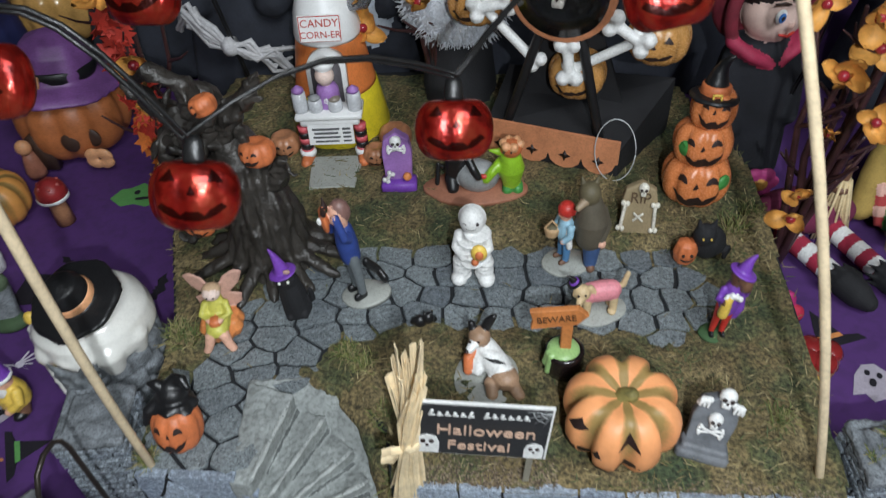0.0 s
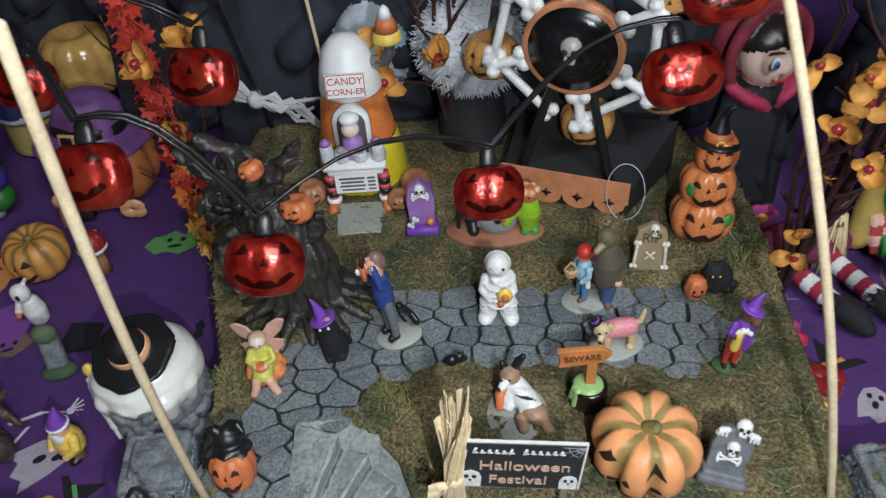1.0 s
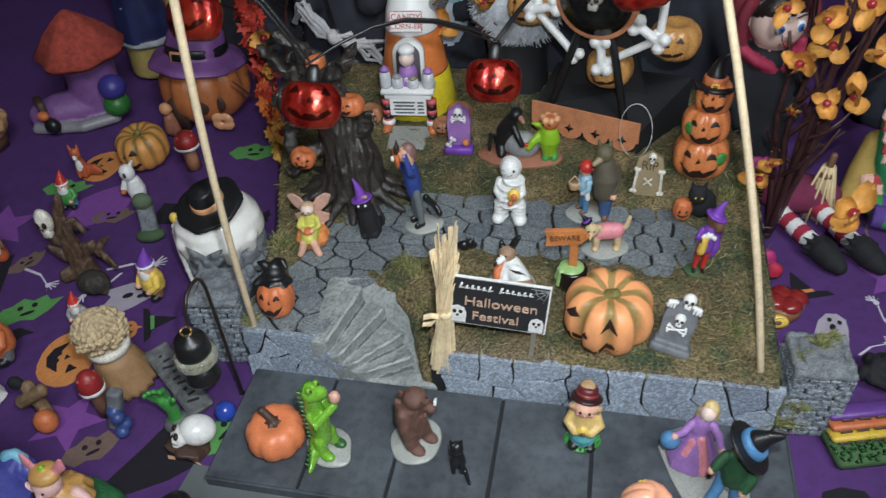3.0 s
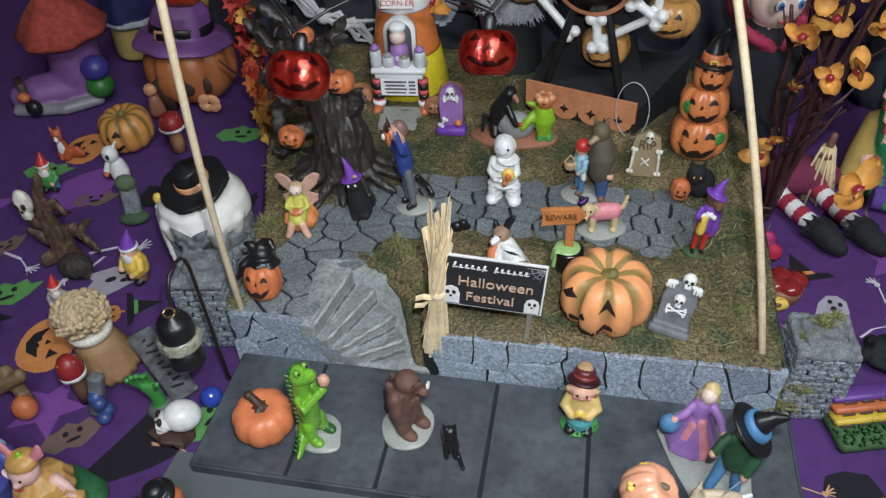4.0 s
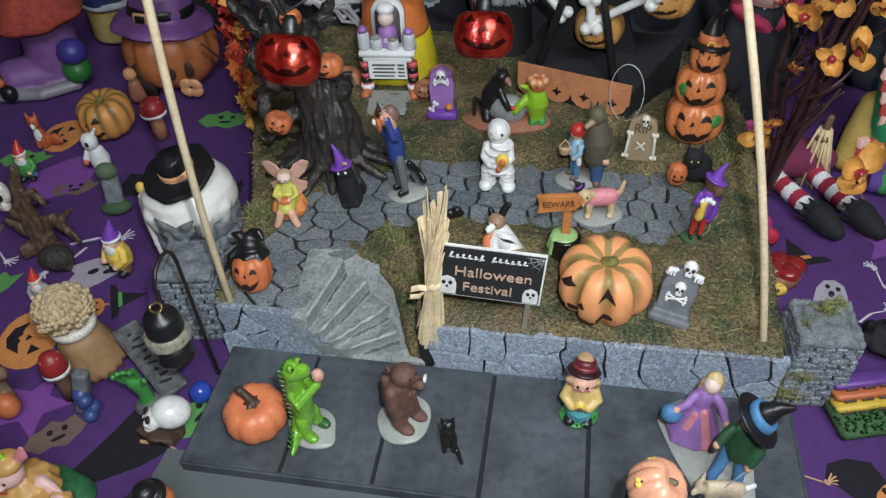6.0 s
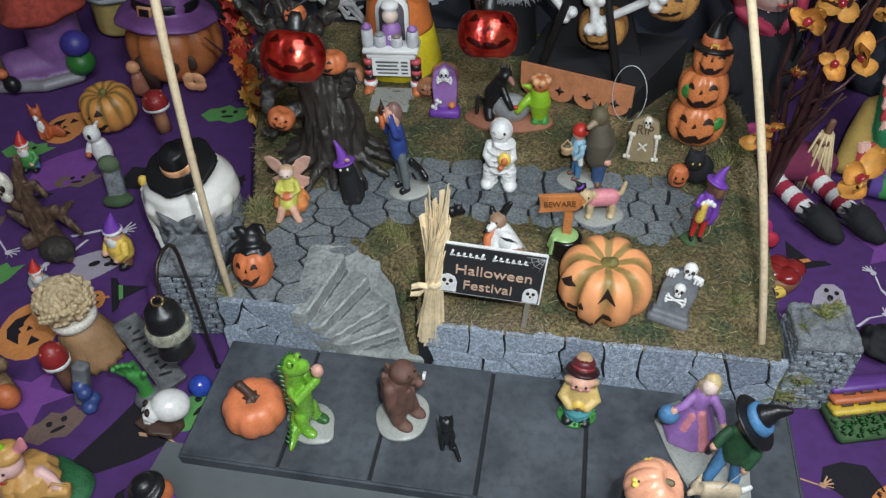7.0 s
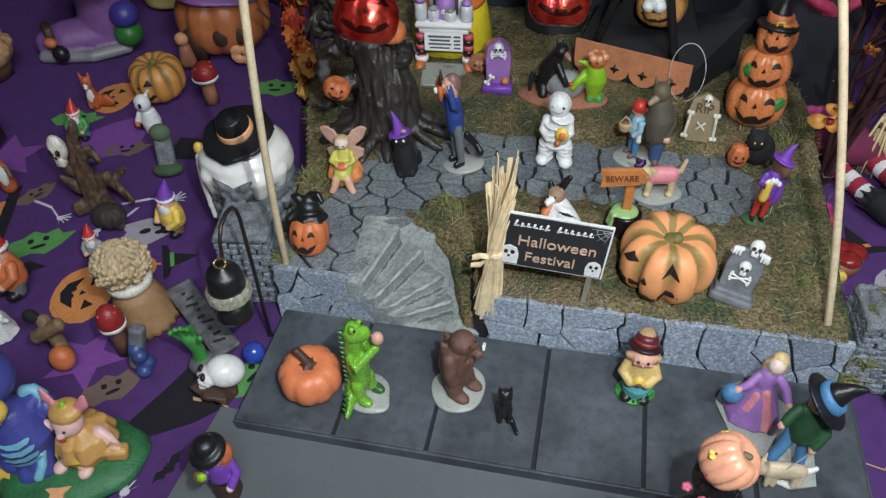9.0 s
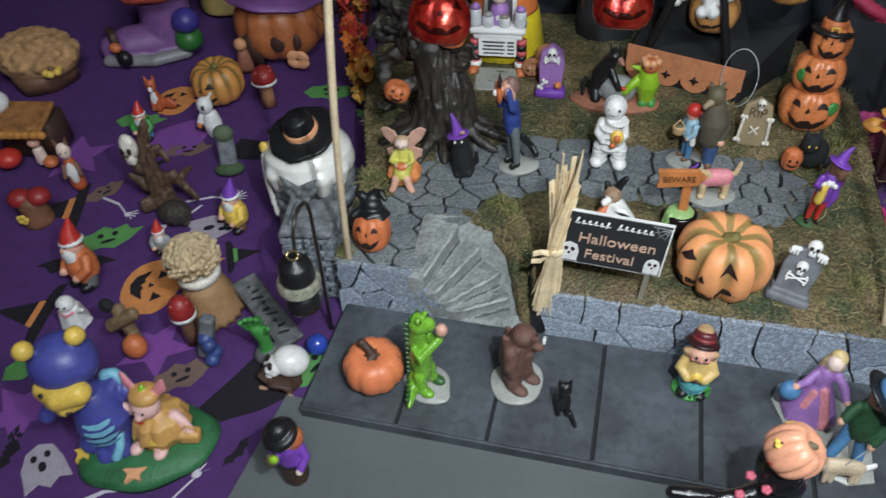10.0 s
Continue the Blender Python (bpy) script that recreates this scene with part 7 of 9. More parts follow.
c = mm()
c.limb([(-22, 0, 18, 15), (-22, -2, 36, 19), (-26, 0, 54, 14)], NAVY)
c.limb([(-16, -6, 22, 10), (-12, -12, 12, 9.5), (-20, -16, 10, 9)], NAVY)
c.limb([(-30, -4, 20, 10), (-34, -12, 12, 9)], NAVY)
c.limb([(-18, 8, 52, 8), (-16, 18, 54, 7), (-10, 15, 50, 6.5), (-8, 12, 48, 6)], NAVY)
c.limb([(-38, -2, 52, 8), (-50, -10, 50, 7.5), (-54, -15, 44, 6)], NAVY)
c.ball(-35, 3, 86, 22, NAVY, 21, 20)
c.limb([(-44, -4, 100, 3), (-45, -8, 106, 3)], NAVY)
c.limb([(-24, 8, 102, 3), (-21, 8, 106, 3)], NAVY)
c.part("blue_animal", g, "blue animal with pale bone print", voxel=0.0011)
c = mm()
c.limb([(-44, -12, 74, 8), (-30, -17, 74, 9), (-17, -11, 76, 8)], YELLOW)
c.limb([(-40, -15, 66, 6), (-28, -18, 66, 6.5), (-20, -13, 68, 5)], YELLOW)
c.limb([(-42, -19.5, 70.4, 0.8), (-30, -24.2, 70, 0.9), (-19, -18, 71.5, 0.8)], BROWN, fine=True)
c.ball(-24, -21, 65, 2.4, FACE, 2, 2, fine=True)
c.ball(-38, -21, 79, 2.2, FACE, 1.6, 2, fine=True)
c.part("muzzle", g, "yellow grinning muzzle", voxel=0.001)
for px, py in ((-45, -10), (-20, 8)):
    c = mm()
    c.ball(px, py, 109, 6.5, YELLOW)
    c.part("bobble", g, "yellow bobble")
s = sphere_surf(-22, -2, 36, 20, 20, 24)
for q in range(4):
    v0 = 30 - 15 * q
    c = mm()
    c.strip([(0, v0 - 2, v0 + 3), (14, v0 - 7, v0 + 2), (34, v0 - 9, v0 + 2), (54, v0 - 5, v0 + 4), (60, v0, v0 + 3)], s, CYAN, 0.7)
    c.part("rib_print", g, "pale blue rib print")
c = mm()
c.limb([(-10, -6, 30, 3.4), (-7, -14, 22, 3), (-9, -20, 15, 3.4)], CYAN)
c.part("leg_print", g, "pale blue bone print")
c = mm()
c.limb([(-22, 14, 60, 4.6), (-17, 17, 60, 4), (-11, 16, 56, 4.2)], CYAN)
c.part("arm_print", g, "pale blue bone print")
OCHRE = paint((0.60, 0.33, 0.10), rough=0.4, dirt=0.12)
PIGSKIN = paint((0.80, 0.50, 0.46), rough=0.45, vary=0.06, dirt=0.08)
c = mm()
c.lathe([(8, 8), (17, 12), (21, 22), (17, 33), (7, 38)], OCHRE, (12, 9, 0), n=40, lobes=9, depth=0.14)
c.ball(9, 6, 46, 10, PIGSKIN, 9.5, 10)
c.ball(9, -3, 44, 3, PIGSKIN, 3.4, 2.8)
c.ball(9, 9, 54, 11, OCHRE, 10, 6.5)
c.limb([(9, 9, 58, 2.6), (10, 9, 63, 1.8)], LIME)
for sg in (-1, 1):
    c.limb([(9 + sg * 7, 10, 54, 3), (9 + sg * 13, 12, 61, 4.4), (9 + sg * 15, 13, 68, 2)], PINK, flat=0.5)
    c.ball(9 + sg * 9, -9, 13, 5, PIGSKIN, 6, 3.6)
c.limb([(24, 10, 34, 4), (31, 9, 29, 3.4), (35, 7, 24, 3)], PIGSKIN)
c.limb([(-5, 6, 36, 4), (-9, 4, 42, 3.6)], PIGSKIN)
c.box(34, 6, 18, 15, 10, 11, OCHRE, rot=(0, 10, 20), bev=0.2)
c.limb([(28, 4, 23, 0.9), (34, 5, 30, 0.9), (40, 8, 23, 0.9)], OCHRE, fine=True)
for px in (5.5, 12.5):
    c.ball(px, -2.6, 48, 1.1, FACE, fine=True, n=8)
c.limb([(6.5, -4.4, 40.6, 0.6), (9, -5, 39.6, 0.7), (11.5, -4.4, 40.6, 0.6)], RED, fine=True)
s = sphere_surf(12, 9, 22, 20.8, 20.8, 17)
for sg in (-1, 1):
    c.strip([(sg * 22 - 8 + d, 10, 10 + hh) for d, hh in ((-8, 1), (0, 18), (8, 1))], s, YELLOW, 0.6)
c.strip([(-12, 0, 1), (-8, 0, 9), (-4, 0, 1)], s, YELLOW, 0.6)
c.strip([(d - 8, -28 + 0.012 * d * d, -20 + 0.009 * d * d) for d in (-36, -24, -12, 0, 12, 24, 36)], s, YELLOW, 0.6)
c.part("pumpkin_animal", g, "pink animal in a pumpkin costume with a basket", voxel=0.0009)
for px, py, r_, mt in ((-38, -18, 8, YELLOW), (6, -25, 9, PALEORANGE), (-15, -15, 3, YELLOW)):
    c = mm()
    c.plate([(px + r_ * math.cos(a) * (1 if i % 2 else 0.5), py + r_ * math.sin(a) * (1 if i % 2 else 0.5)) for i, a in enumerate([k * math.pi / 5 for k in range(10)])], 3, 9.6 + 1.4 * (abs(px) < 20), mt)
    c.part("leaf", g, smooth=False)

# witch girl at the slab's corner
c = mm()
c.lathe([(9, 0), (10, 2), (9.5, 16), (8.5, 18)], DARKBROWN, n=18, wob=0.03)
c.limb([(0, 2, 16, 10), (0, 1, 24, 9.5)], BLACK)
c.limb([(0, 0, 24, 9.5), (0, 0, 36, 8.5)], PURPLE)
c.limb([(-8, 0, 38, 4), (-12, -5, 34, 3.6), (-8, -11, 34, 3.2)], PURPLE)
c.limb([(8, 0, 36, 4), (12, -5, 28, 3.6), (7, -11, 22, 3.2)], PURPLE)
c.ball(6, -12, 21, 3, PALESKIN)
c.ball(0, -1, 46, 8.5, SKIN, 8, 8.5)
c.ball(5, 1, 43, 8, DEEPORANGE, 8, 9)
c.lathe([(13, -1), (13.5, 0.5), (12, 3), (9, 4)], BLACK, (-2, -2, 51), (8, -10, 0))
c.ball(-3, -1, 55, 9, BLACK, 9, 6.5)
c.ball(-11, -11, 36, 4.5, OLIVE, 4.5, 6)
c.ball(-8, -13, 39, 3.4, LIME, 3, 3.4)
c.thing("witch_girl_figurine", "witch girl figurine in purple dress and black hat", "figurine", -0.1530, 0.0530, 0.0024, 20, voxel=0.0008, size=(0.9, 0.9, 1.05))

# pumpkin house in a purple hat
g = holder("pumpkin_house", "orange pumpkin house under a large purple witch hat", "house", -0.3740, 0.5700, CZ, 1, size=(1.12, 1.12, 1.02))
pumpkin_parts(g, 0.046, 0.075, paint((0.46, 0.15, 0.05), rough=0.45), None, lobes=9, depth=0.12, face=False)
c = mm()
MAUVE = paint((0.20, 0.08, 0.26), rough=0.45)
c.lathe([(50, -8), (52, -5), (48, 0), (34, 6), (32, 14), (29, 30), (22, 40), (8, 46)], MAUVE, (0, 0, 76), (-8, 6, 0), n=36, wob=0.03)
c.lathe([(33, 7), (33.6, 9), (32.6, 17), (31.6, 18)], BLACK, (0, 0, 76), (-8, 6, 0), n=36, fine=True)
c.part("hat", g, "purple witch hat roof", voxel=0.0018)
c = mm()
c.box(-4, -33, 92, 15, 3, 12, PALEORANGE, rot=(-8, 6, 0), bev=0.2)
c.box(-4, -34.6, 92, 10, 2, 8, BLACK, rot=(-8, 6, 0), bev=0.2)
c.part("buckle", g, "gold buckle")
c = mm()
c.plate([(-12, 0), (12, 0), (12, 26), (7, 36), (0, 40), (-7, 36), (-12, 26)], 0, 8, DARKBROWN, rot=(90, 0, 0), at=(-18, -38, 4))
c.part("door", g, "dark arched door")
for px in (14, 30):
    c = mm()
    c.ball(px, -44 + abs(px - 14) * 0.5, 34, 8, DARKBROWN, 3, 10)
    c.part("window", g)
c = mm()
for q in range(4):
    c.ball(34 + 8 * math.cos(q * 1.57 + 0.78), -44, 16 + 7 * math.sin(q * 1.57 + 0.78), 8, PALEORANGE, 3, 6, rot=(0, 40 - 80 * (q % 2), 0))
c.part("bow", g, "peach ribbon bow", voxel=0.0012)
c = mm()
c.lathe([(8, 0), (9, 6), (7, 18), (4, 30)], paint((0.40, 0.16, 0.10)), (-26, -48, 0), n=12)
c.ball(-26, -50, 34, 7, PALEORANGE, 6, 8)
c.part("doorside_figure", g)

# boot house with a red thatched roof
g = holder("boot_house", "purple boot house with a shaggy red roof", "house", -0.5260, 0.5500, CZ, -9, size=(1.11, 1.11, 1.02))
c = mm()
c.limb([(10, 8, 10, 30), (12, 10, 40, 28), (14, 12, 80, 27)], paint((0.20, 0.09, 0.26), rough=0.45))
c.limb([(10, 0, 14, 24), (-20, -26, 14, 22), (-36, -36, 12, 16)], paint((0.20, 0.09, 0.26), rough=0.45))
c.lathe([(30, 0), (32, 4), (30, 8)], paint((0.25, 0.24, 0.26)), (14, 4, 0))
c.limb([(44, -6, 5, 7), (20, -34, 5, 7), (-30, -52, 5, 7)], paint((0.25, 0.24, 0.26)))
c.part("boot", g, voxel=0.0018)
c = mm()
c.lathe([(46, 78), (48, 84), (30, 108), (10, 128), (2, 134)], paint((0.40, 0.06, 0.04), rough=0.8, vary=0.4, scale=160, bump=1.0), (10, 10, 0), n=30, wob=0.05)
c.part("roof", g, "shaggy red roof")
c = mm()
c.box(-20, -44, 26, 22, 8, 34, DARKBROWN, rot=(0, 0, -35), bev=0.15)
c.part("door", g)
c = mm()
c.ball(-4, -52, 14, 9, BLACK, 8, 10)
c.ball(-10, -54, 28, 7, DEEPORANGE, 6, 6)
c.part("porch_cat", g, "black cat with an orange pumpkin")
c = mm()
for k, (px, pz, mt) in enumerate(((50, 46, paint((0.05, 0.04, 0.25))), (48, 22, paint((0.03, 0.16, 0.03))))):
    c = mm()
    c.ball(px, -2, pz, 15, mt)
    c.part("ball", g)

# toy soldier in blue robe with white trim and yellow base at the back
c = mm()
c.lathe([(30, 0), (32, 4), (30, 44), (28, 46)], paint((0.45, 0.34, 0.12), rough=0.5), n=24)
c.lathe([(33, 45), (36, 48), (34, 54)], paint((0.45, 0.47, 0.5), rough=0.6), n=24, wob=0.02)
c.lathe([(34, 53), (30, 90), (24, 130), (16, 150)], paint((0.015, 0.02, 0.09), rough=0.6), n=24, wob=0.04)
c.ball(0, -4, 166, 18, PALESKIN, 17, 18)
c.limb([(-6, -26, 62, 4), (-4, -24, 100, 4)], paint((0.45, 0.47, 0.5), rough=0.6))
c.thing("robed_figurine", "tall figurine in a dark blue robe with white trim", "figurine", -0.4932, 0.6649, CZ, 1, voxel=0.002, size=(1.11, 1.11, 1.02))

# straw hut and thatched cottage at the far edge
g = holder("thatched_cottage", "toy cottage with a thick tan thatched roof", "house", -0.6205, 0.4612, CZ, 1, size=(0.855, 0.855, 0.765))
c = mm()
THATCH = paint((0.52, 0.30, 0.14), rough=0.9, vary=0.35, scale=110, bump=1.0)
c.ball(0, 0, 42, 60, THATCH, 48, 34)
for q in range(150):
    a, e = rl.uniform(0, 6.28), rl.uniform(0.0, 1.5)
    c.ball(58 * math.cos(e) * math.cos(a), 46 * math.cos(e) * math.sin(a), 42 + 32 * math.sin(e), rl.uniform(5, 9), THATCH, n=8)
c.part("roof", g, "lumpy tan thatched roof", voxel=0.0018)
c = mm()
c.lathe([(44, 0), (46, 30)], BROWN, n=20, wob=0.04)
c.part("wall", g)
c = mm()
for q in range(6):
    c.ball(46 + 8 * math.cos(q), -34 + 8 * math.sin(q), 40, 6, YELLOW, n=8)
c.ball(46, -34, 44, 5, BROWN)
c.part("sunflower", g, "yellow sunflower")
g = holder("market_hut", "small brown market hut with an orange awning", "house", -0.5430, 0.3398, CZ, 10, size=(0.905, 0.905, 0.797))
c = mm()
c.box(0, 4, 26, 66, 42, 52, DARKBROWN, bev=0.1)
c.part("wall", g)
c = mm()
c.box(0, -10, 60, 70, 44, 8, paint((0.30, 0.13, 0.04), rough=0.6, vary=0.5), rot=(16, 0, 0), bev=0.25)
for q in range(9):
    c.ball(-36 + 9 * q, -38, 52, 6, paint((0.50, 0.22, 0.05), rough=0.6), 5, 6)
c.part("awning", g, "orange scalloped awning", voxel=0.0016)
c = mm()
c.ball(-26, -4, 76, 15, WHITE)
c.part("lamp_ball", g, "white ball on the roof")
for px, rr in ((-20, 15), (30, 9)):
    c = mm()
    c.ball(px, -34, rr * 0.85, rr, RED if rr > 10 else DEEPORANGE, rr, rr * 0.85)
    c.part("pumpkin", g)
c = mm()
c.limb([(18, -30, 6, 7), (18, -30, 24, 6)], PALESKIN)
c.ball(18, -31, 36, 7, SKIN)
c.part("vendor_figure", g)


# small blue glass ball by the slab's corner
c = Clay()
c.ball(0, 0, 0.0075, 0.0078, glossy((0.03, 0.07, 0.40)), n=20)
c.thing("blue_ball", "small shiny blue ball lying beside the slab", "ball", -0.1759, 0.1519, CZ, 2, size=(1.03, 1.03, 1.06))


# ---- back of the plaza ----
STALLWHITE = paint((0.80, 0.80, 0.79), rough=0.32, vary=0.05, dirt=0.06)
g = holder("candy_stall", "toy candy stall shaped like a giant candy corn", "stall", -0.1090, 0.5330, PZ, 4, size=(1.050, 1.050, 1.030))
c = Clay(0.00085)
c.lathe([(45, 0), (46, 2), (38, 48), (37, 50)], paint((0.72, 0.58, 0.03), rough=0.35), n=36)
c.part("yellow_tier", g, "yellow bottom tier")
c = Clay(0.00085)
c.lathe([(37.5, 49), (36.5, 52), (29, 98), (28, 100)], paint((0.66, 0.19, 0.05), rough=0.35), n=36)
c.part("orange_tier", g, "orange middle tier")
c = Clay(0.00085)
c.lathe([(29, 98), (30, 101), (27, 120), (21, 140), (12, 150), (2, 153)], STALLWHITE, n=36, wob=0.008)
c.part("white_tier", g, "white top tier")
c = Clay(0.00085)
out = [(-17, 0), (17, 0)] + [(17 * math.cos(a), 34 + 17 * math.sin(a)) for a in [math.pi * i / 10 for i in range(11)]]
c.plate(out, 0, 10, STALLWHITE, rot=(84, 0, 0), at=(0, -32, 48))
c.part("arch", g, "white arched window frame")
c = Clay(0.00085)
out = [(-13, 2), (13, 2)] + [(13 * math.cos(a), 33 + 13 * math.sin(a)) for a in [math.pi * i / 10 for i in range(11)]]
c.plate(out, 0, 2, paint((0.10, 0.09, 0.10)), rot=(84, 0, 0), at=(0, -41.6, 49))
c.part("dark_window", g)
c = Clay(0.00085)
c.limb([(0, -46, 54, 10), (0, -46, 68, 10)], LILAC)
c.ball(0, -51, 62, 6, STALLWHITE, 5, 11)
c.ball(0, -48, 83, 8.5, PALESKIN)
c.ball(0, -46, 93, 9.5, STALLWHITE, 9, 6)
c.part("shopkeeper", g, "doll shopkeeper in white cap and apron", voxel=0.0009)
c = Clay(0.00085)
c.box(0, -52, 50, 58, 26, 5, STALLWHITE, bev=0.2)
c.box(0, -57, 44, 52, 12, 8, STALLWHITE, bev=0.2)
c.part("counter", g, "white counter")
c = Clay(0.00085)
c.box(0, -63, 32, 40, 2, 20, STALLWHITE, rot=(-4, 0, 0), bev=0.05)
menu = c.part("menu_board", g, "white price board with unreadable print", smooth=False)
for q in range(4):
    c = Clay(0.00085)
    c.box(-4, -64.3, 38.5 - 4.3 * q, 24 - 3 * (q % 2), 0.6, 1.9, DARKGREY, bev=0.05)
    c.part("print_bar", menu)
    c = Clay(0.00085)
    c.box(14, -64.3, 38.5 - 4.3 * q, 7, 0.6, 1.9, DARKGREY, bev=0.05)
    c.part("print_bar", menu)
for sg in (-1, 1):
    c = Clay(0.00085)
    for q in range(5):
        c.lathe([(5.4, 8 + 6 * q), (5.6, 14 + 6 * q)], BLACK if q % 2 else paint((0.60, 0.10, 0.12)), (sg * 25, -56, 0), n=12)
    c.part("striped_leg", g, "black and red striped leg")
    c = Clay(0.00085)
    c.lathe([(7, 6), (7.6, 9), (7, 12)], STALLWHITE, (sg * 25, -56, 0), n=12)
    c.limb([(sg * 25, -56, 4, 6), (sg * 26, -68, 3.5, 5)], DEEPORANGE)
    c.part("boot", g, "orange boot with white cuff")
for px, mt, hh in ((-24, LILAC, 26), (-11, GREY, 16), (6, paint((0.24, 0.2, 0.16)), 14), (23, LILAC, 24)):
    c = Clay(0.00085)
    c.lathe([(6, 46), (6.5, 50), (6, 46 + hh * 0.7), (4, 46 + hh * 0.75)], paint((0.55, 0.56, 0.58), rough=0.15), (px, -54, 6), n=14)
    c.lathe([(5, 46 + hh * 0.75), (5.4, 46 + hh * 0.85), (1, 46 + hh)], mt, (px, -54, 6), n=14, fine=True)
    c.part("jar", g, "candy jar with coloured lid")
c = Clay(0.00085)
c.box(0, -32.5, 119, 36, 2, 22, STALLWHITE, rot=(-14, 0, 0), bev=0.08)
sg_ob = c.part("name_board", g, "white name board with red letters", smooth=False)
RUST = paint((0.50, 0.06, 0.04))
for k, w_ in enumerate(("CANDY", "CORN-ER")):
    text_part(w_, 0.0078 - 0.001 * k, RUST, sg_ob, (0, -0.0291 + (0.0038 - 0.0080 * k) * 0.25, 0.1050 - 0.0080 * k), (76, 0, 0), depth=0.0002)
c = Clay(0.00085)
for a, b in (((-17, 108.6), (17, 108.6)), ((-17, 129), (17, 129))):
    c.box(0, -33.2 - (a[1] - 119) * -0.24, a[1], 34, 0.8, 0.8, RUST, rot=(-14, 0, 0))
for px in (-17, 17):
    c.box(px, -33.6, 119, 0.8, 0.8, 20, RUST, rot=(-14, 0, 0))
c.part("sign_border", sg_ob)
c = Clay(0.00085)
c.limb([(24, -6, 126, 6), (36, -8, 128, 6), (40, -8, 136, 6), (40, -8, 150, 6)], paint((0.35, 0.36, 0.38), rough=0.25, metal=0.8))
c.part("stovepipe", g, "grey metal elbow pipe")
c = Clay(0.00085)
c.lathe([(13, 148), (13.5, 150), (11, 158)], YELLOW, (40, -8, 0))
c.lathe([(11, 158), (7, 170)], DEEPORANGE, (40, -8, 0))
c.lathe([(7, 170), (4, 178), (1, 181)], STALLWHITE, (40, -8, 0))
c.part("candy_corn", g, "candy corn on the pipe")
for px, py, rr in ((52, -42, 13), (36, -62, 10), (-46, -44, 12)):
    pumpkin_parts(g, rr / 1000, rr * 1.6 / 1000, paint((0.45, 0.20, 0.10), rough=0.35), None, lobes=8, depth=0.1, turn=5, at=(px * 0.00088, py * 0.00088, 0), eyes="round")
c = Clay(0.00085)
c.plate([(-20, -44), (20, -44), (24, -8), (22, 0), (-22, 0), (-22, -8)], 0, 3, BASEGREY, bev=0.8, at=(0, -58, 1))
c.part("path_tile", g, "pale grey path tile", smooth=False)

# wolf and goblin stirring behind a rock, on a reddish base
c = mm()
disc(c, 42, 22, paint((0.36, 0.15, 0.09), rough=0.6), h=4)
c.ball(2, 2, 14, 18, GREY, 13, 14)
c.limb([(-18, 4, 12, 7), (-16, 4, 28, 9), (-8, 0, 44, 7)], BLACK)
c.limb([(-20, 2, 12, 6), (-18, -6, 5, 5)], BLACK)
c.ball(-4, -3, 51, 7, BLACK, 8, 6)
c.limb([(2, -8, 49, 3), (5, -12, 47, 2)], paint((0.35, 0.16, 0.12)))
c.limb([(-9, 0, 40, 4), (0, -10, 28, 3.5), (4, -12, 22, 3)], BLACK)
c.limb([(-23, 6, 14, 3), (-31, 6, 22, 2.4), (-32, 0, 6, 2)], BLACK)
for sg in (-1, 1):
    c.limb([(-5 + sg * 3, 0, 56, 2), (-6 + sg * 4, 1, 61, 0.6)], BLACK)
c.ball(8, -10, 22, 4, RED, 2, 2, fine=True)
c.limb([(30, 0, 12, 8), (30, 0, 24, 11), (29, 0, 34, 9)], LIME)
c.limb([(22, 0, 30, 4.5), (14, -8, 24, 4), (10, -10, 18, 3)], LIME)
c.limb([(28, 0, 8, 5), (27, -5, 5, 4.5)], GREEN)
c.limb([(35, 0, 8, 5), (36, -4, 5, 4.5)], GREEN)
c.ball(30, -2, 44, 9, DEEPORANGE, 8, 7)
for q in range(6):
    c.ball(30 + 7 * math.cos(q), -2 + 6 * math.sin(q), 48, 3.5, PALEORANGE)
c.limb([(20, -2, 40, 3), (12, -3, 42, 1)], LIME)
eyes(c, 27, -10, 45, 3, 1)
c.thing("wolf_and_goblin_figurine", "black wolf and green goblin figurine round a grey rock", "figurine", 0.0087, 0.4421, PZ + 0.001, -2, voxel=0.0009, size=(0.972, 0.972, 1.039))

# ferris wheel of bones and pumpkins
g = holder("ferris_wheel", "toy ferris wheel of white bones carrying pumpkin gondolas", "ferris wheel", 0.0725, 0.4985, PZ, -18, size=(1.0, 0.98, 0.99))
VELVET = paint((0.013, 0.013, 0.015), rough=0.7, name="black_base")
c = mm()
c.put([(-56, -26, 0), (58, -26, 0), (84, 54, 0), (-62, 56, 0), (-56, -26, 28), (58, -26, 28), (84, 54, 54), (-62, 56, 40)], BOX_FACES, VELVET, False)
c.part("platform", g, "black sloping base box", smooth=False)
c = mm()
c.plate([(-52, 26), (54, 26), (12, 140), (-12, 140)], -2, 2, VELVET, rot=(90, 0, 0), at=(0, 22, 0))
c.part("back_panel", g, "black triangular back panel", smooth=False)
c = mm()
APRI = paint((0.62, 0.25, 0.12), rough=0.45)
out = [(58, 38), (-56, 38), (-56, 16)]
for q in range(4):
    cx = -42 + 28 * q
    out += [(cx + 14 * math.cos(a), 16 + 13 * math.sin(a)) for a in [math.pi + math.pi * i / 6 for i in range(7)]]
out += [(58, 16)]
c.plate(out, 0, 3, APRI, rot=(90, 0, 0), at=(0, -27, 0))
trim = c.part("scalloped_trim", g, "orange scalloped trim", smooth=False)
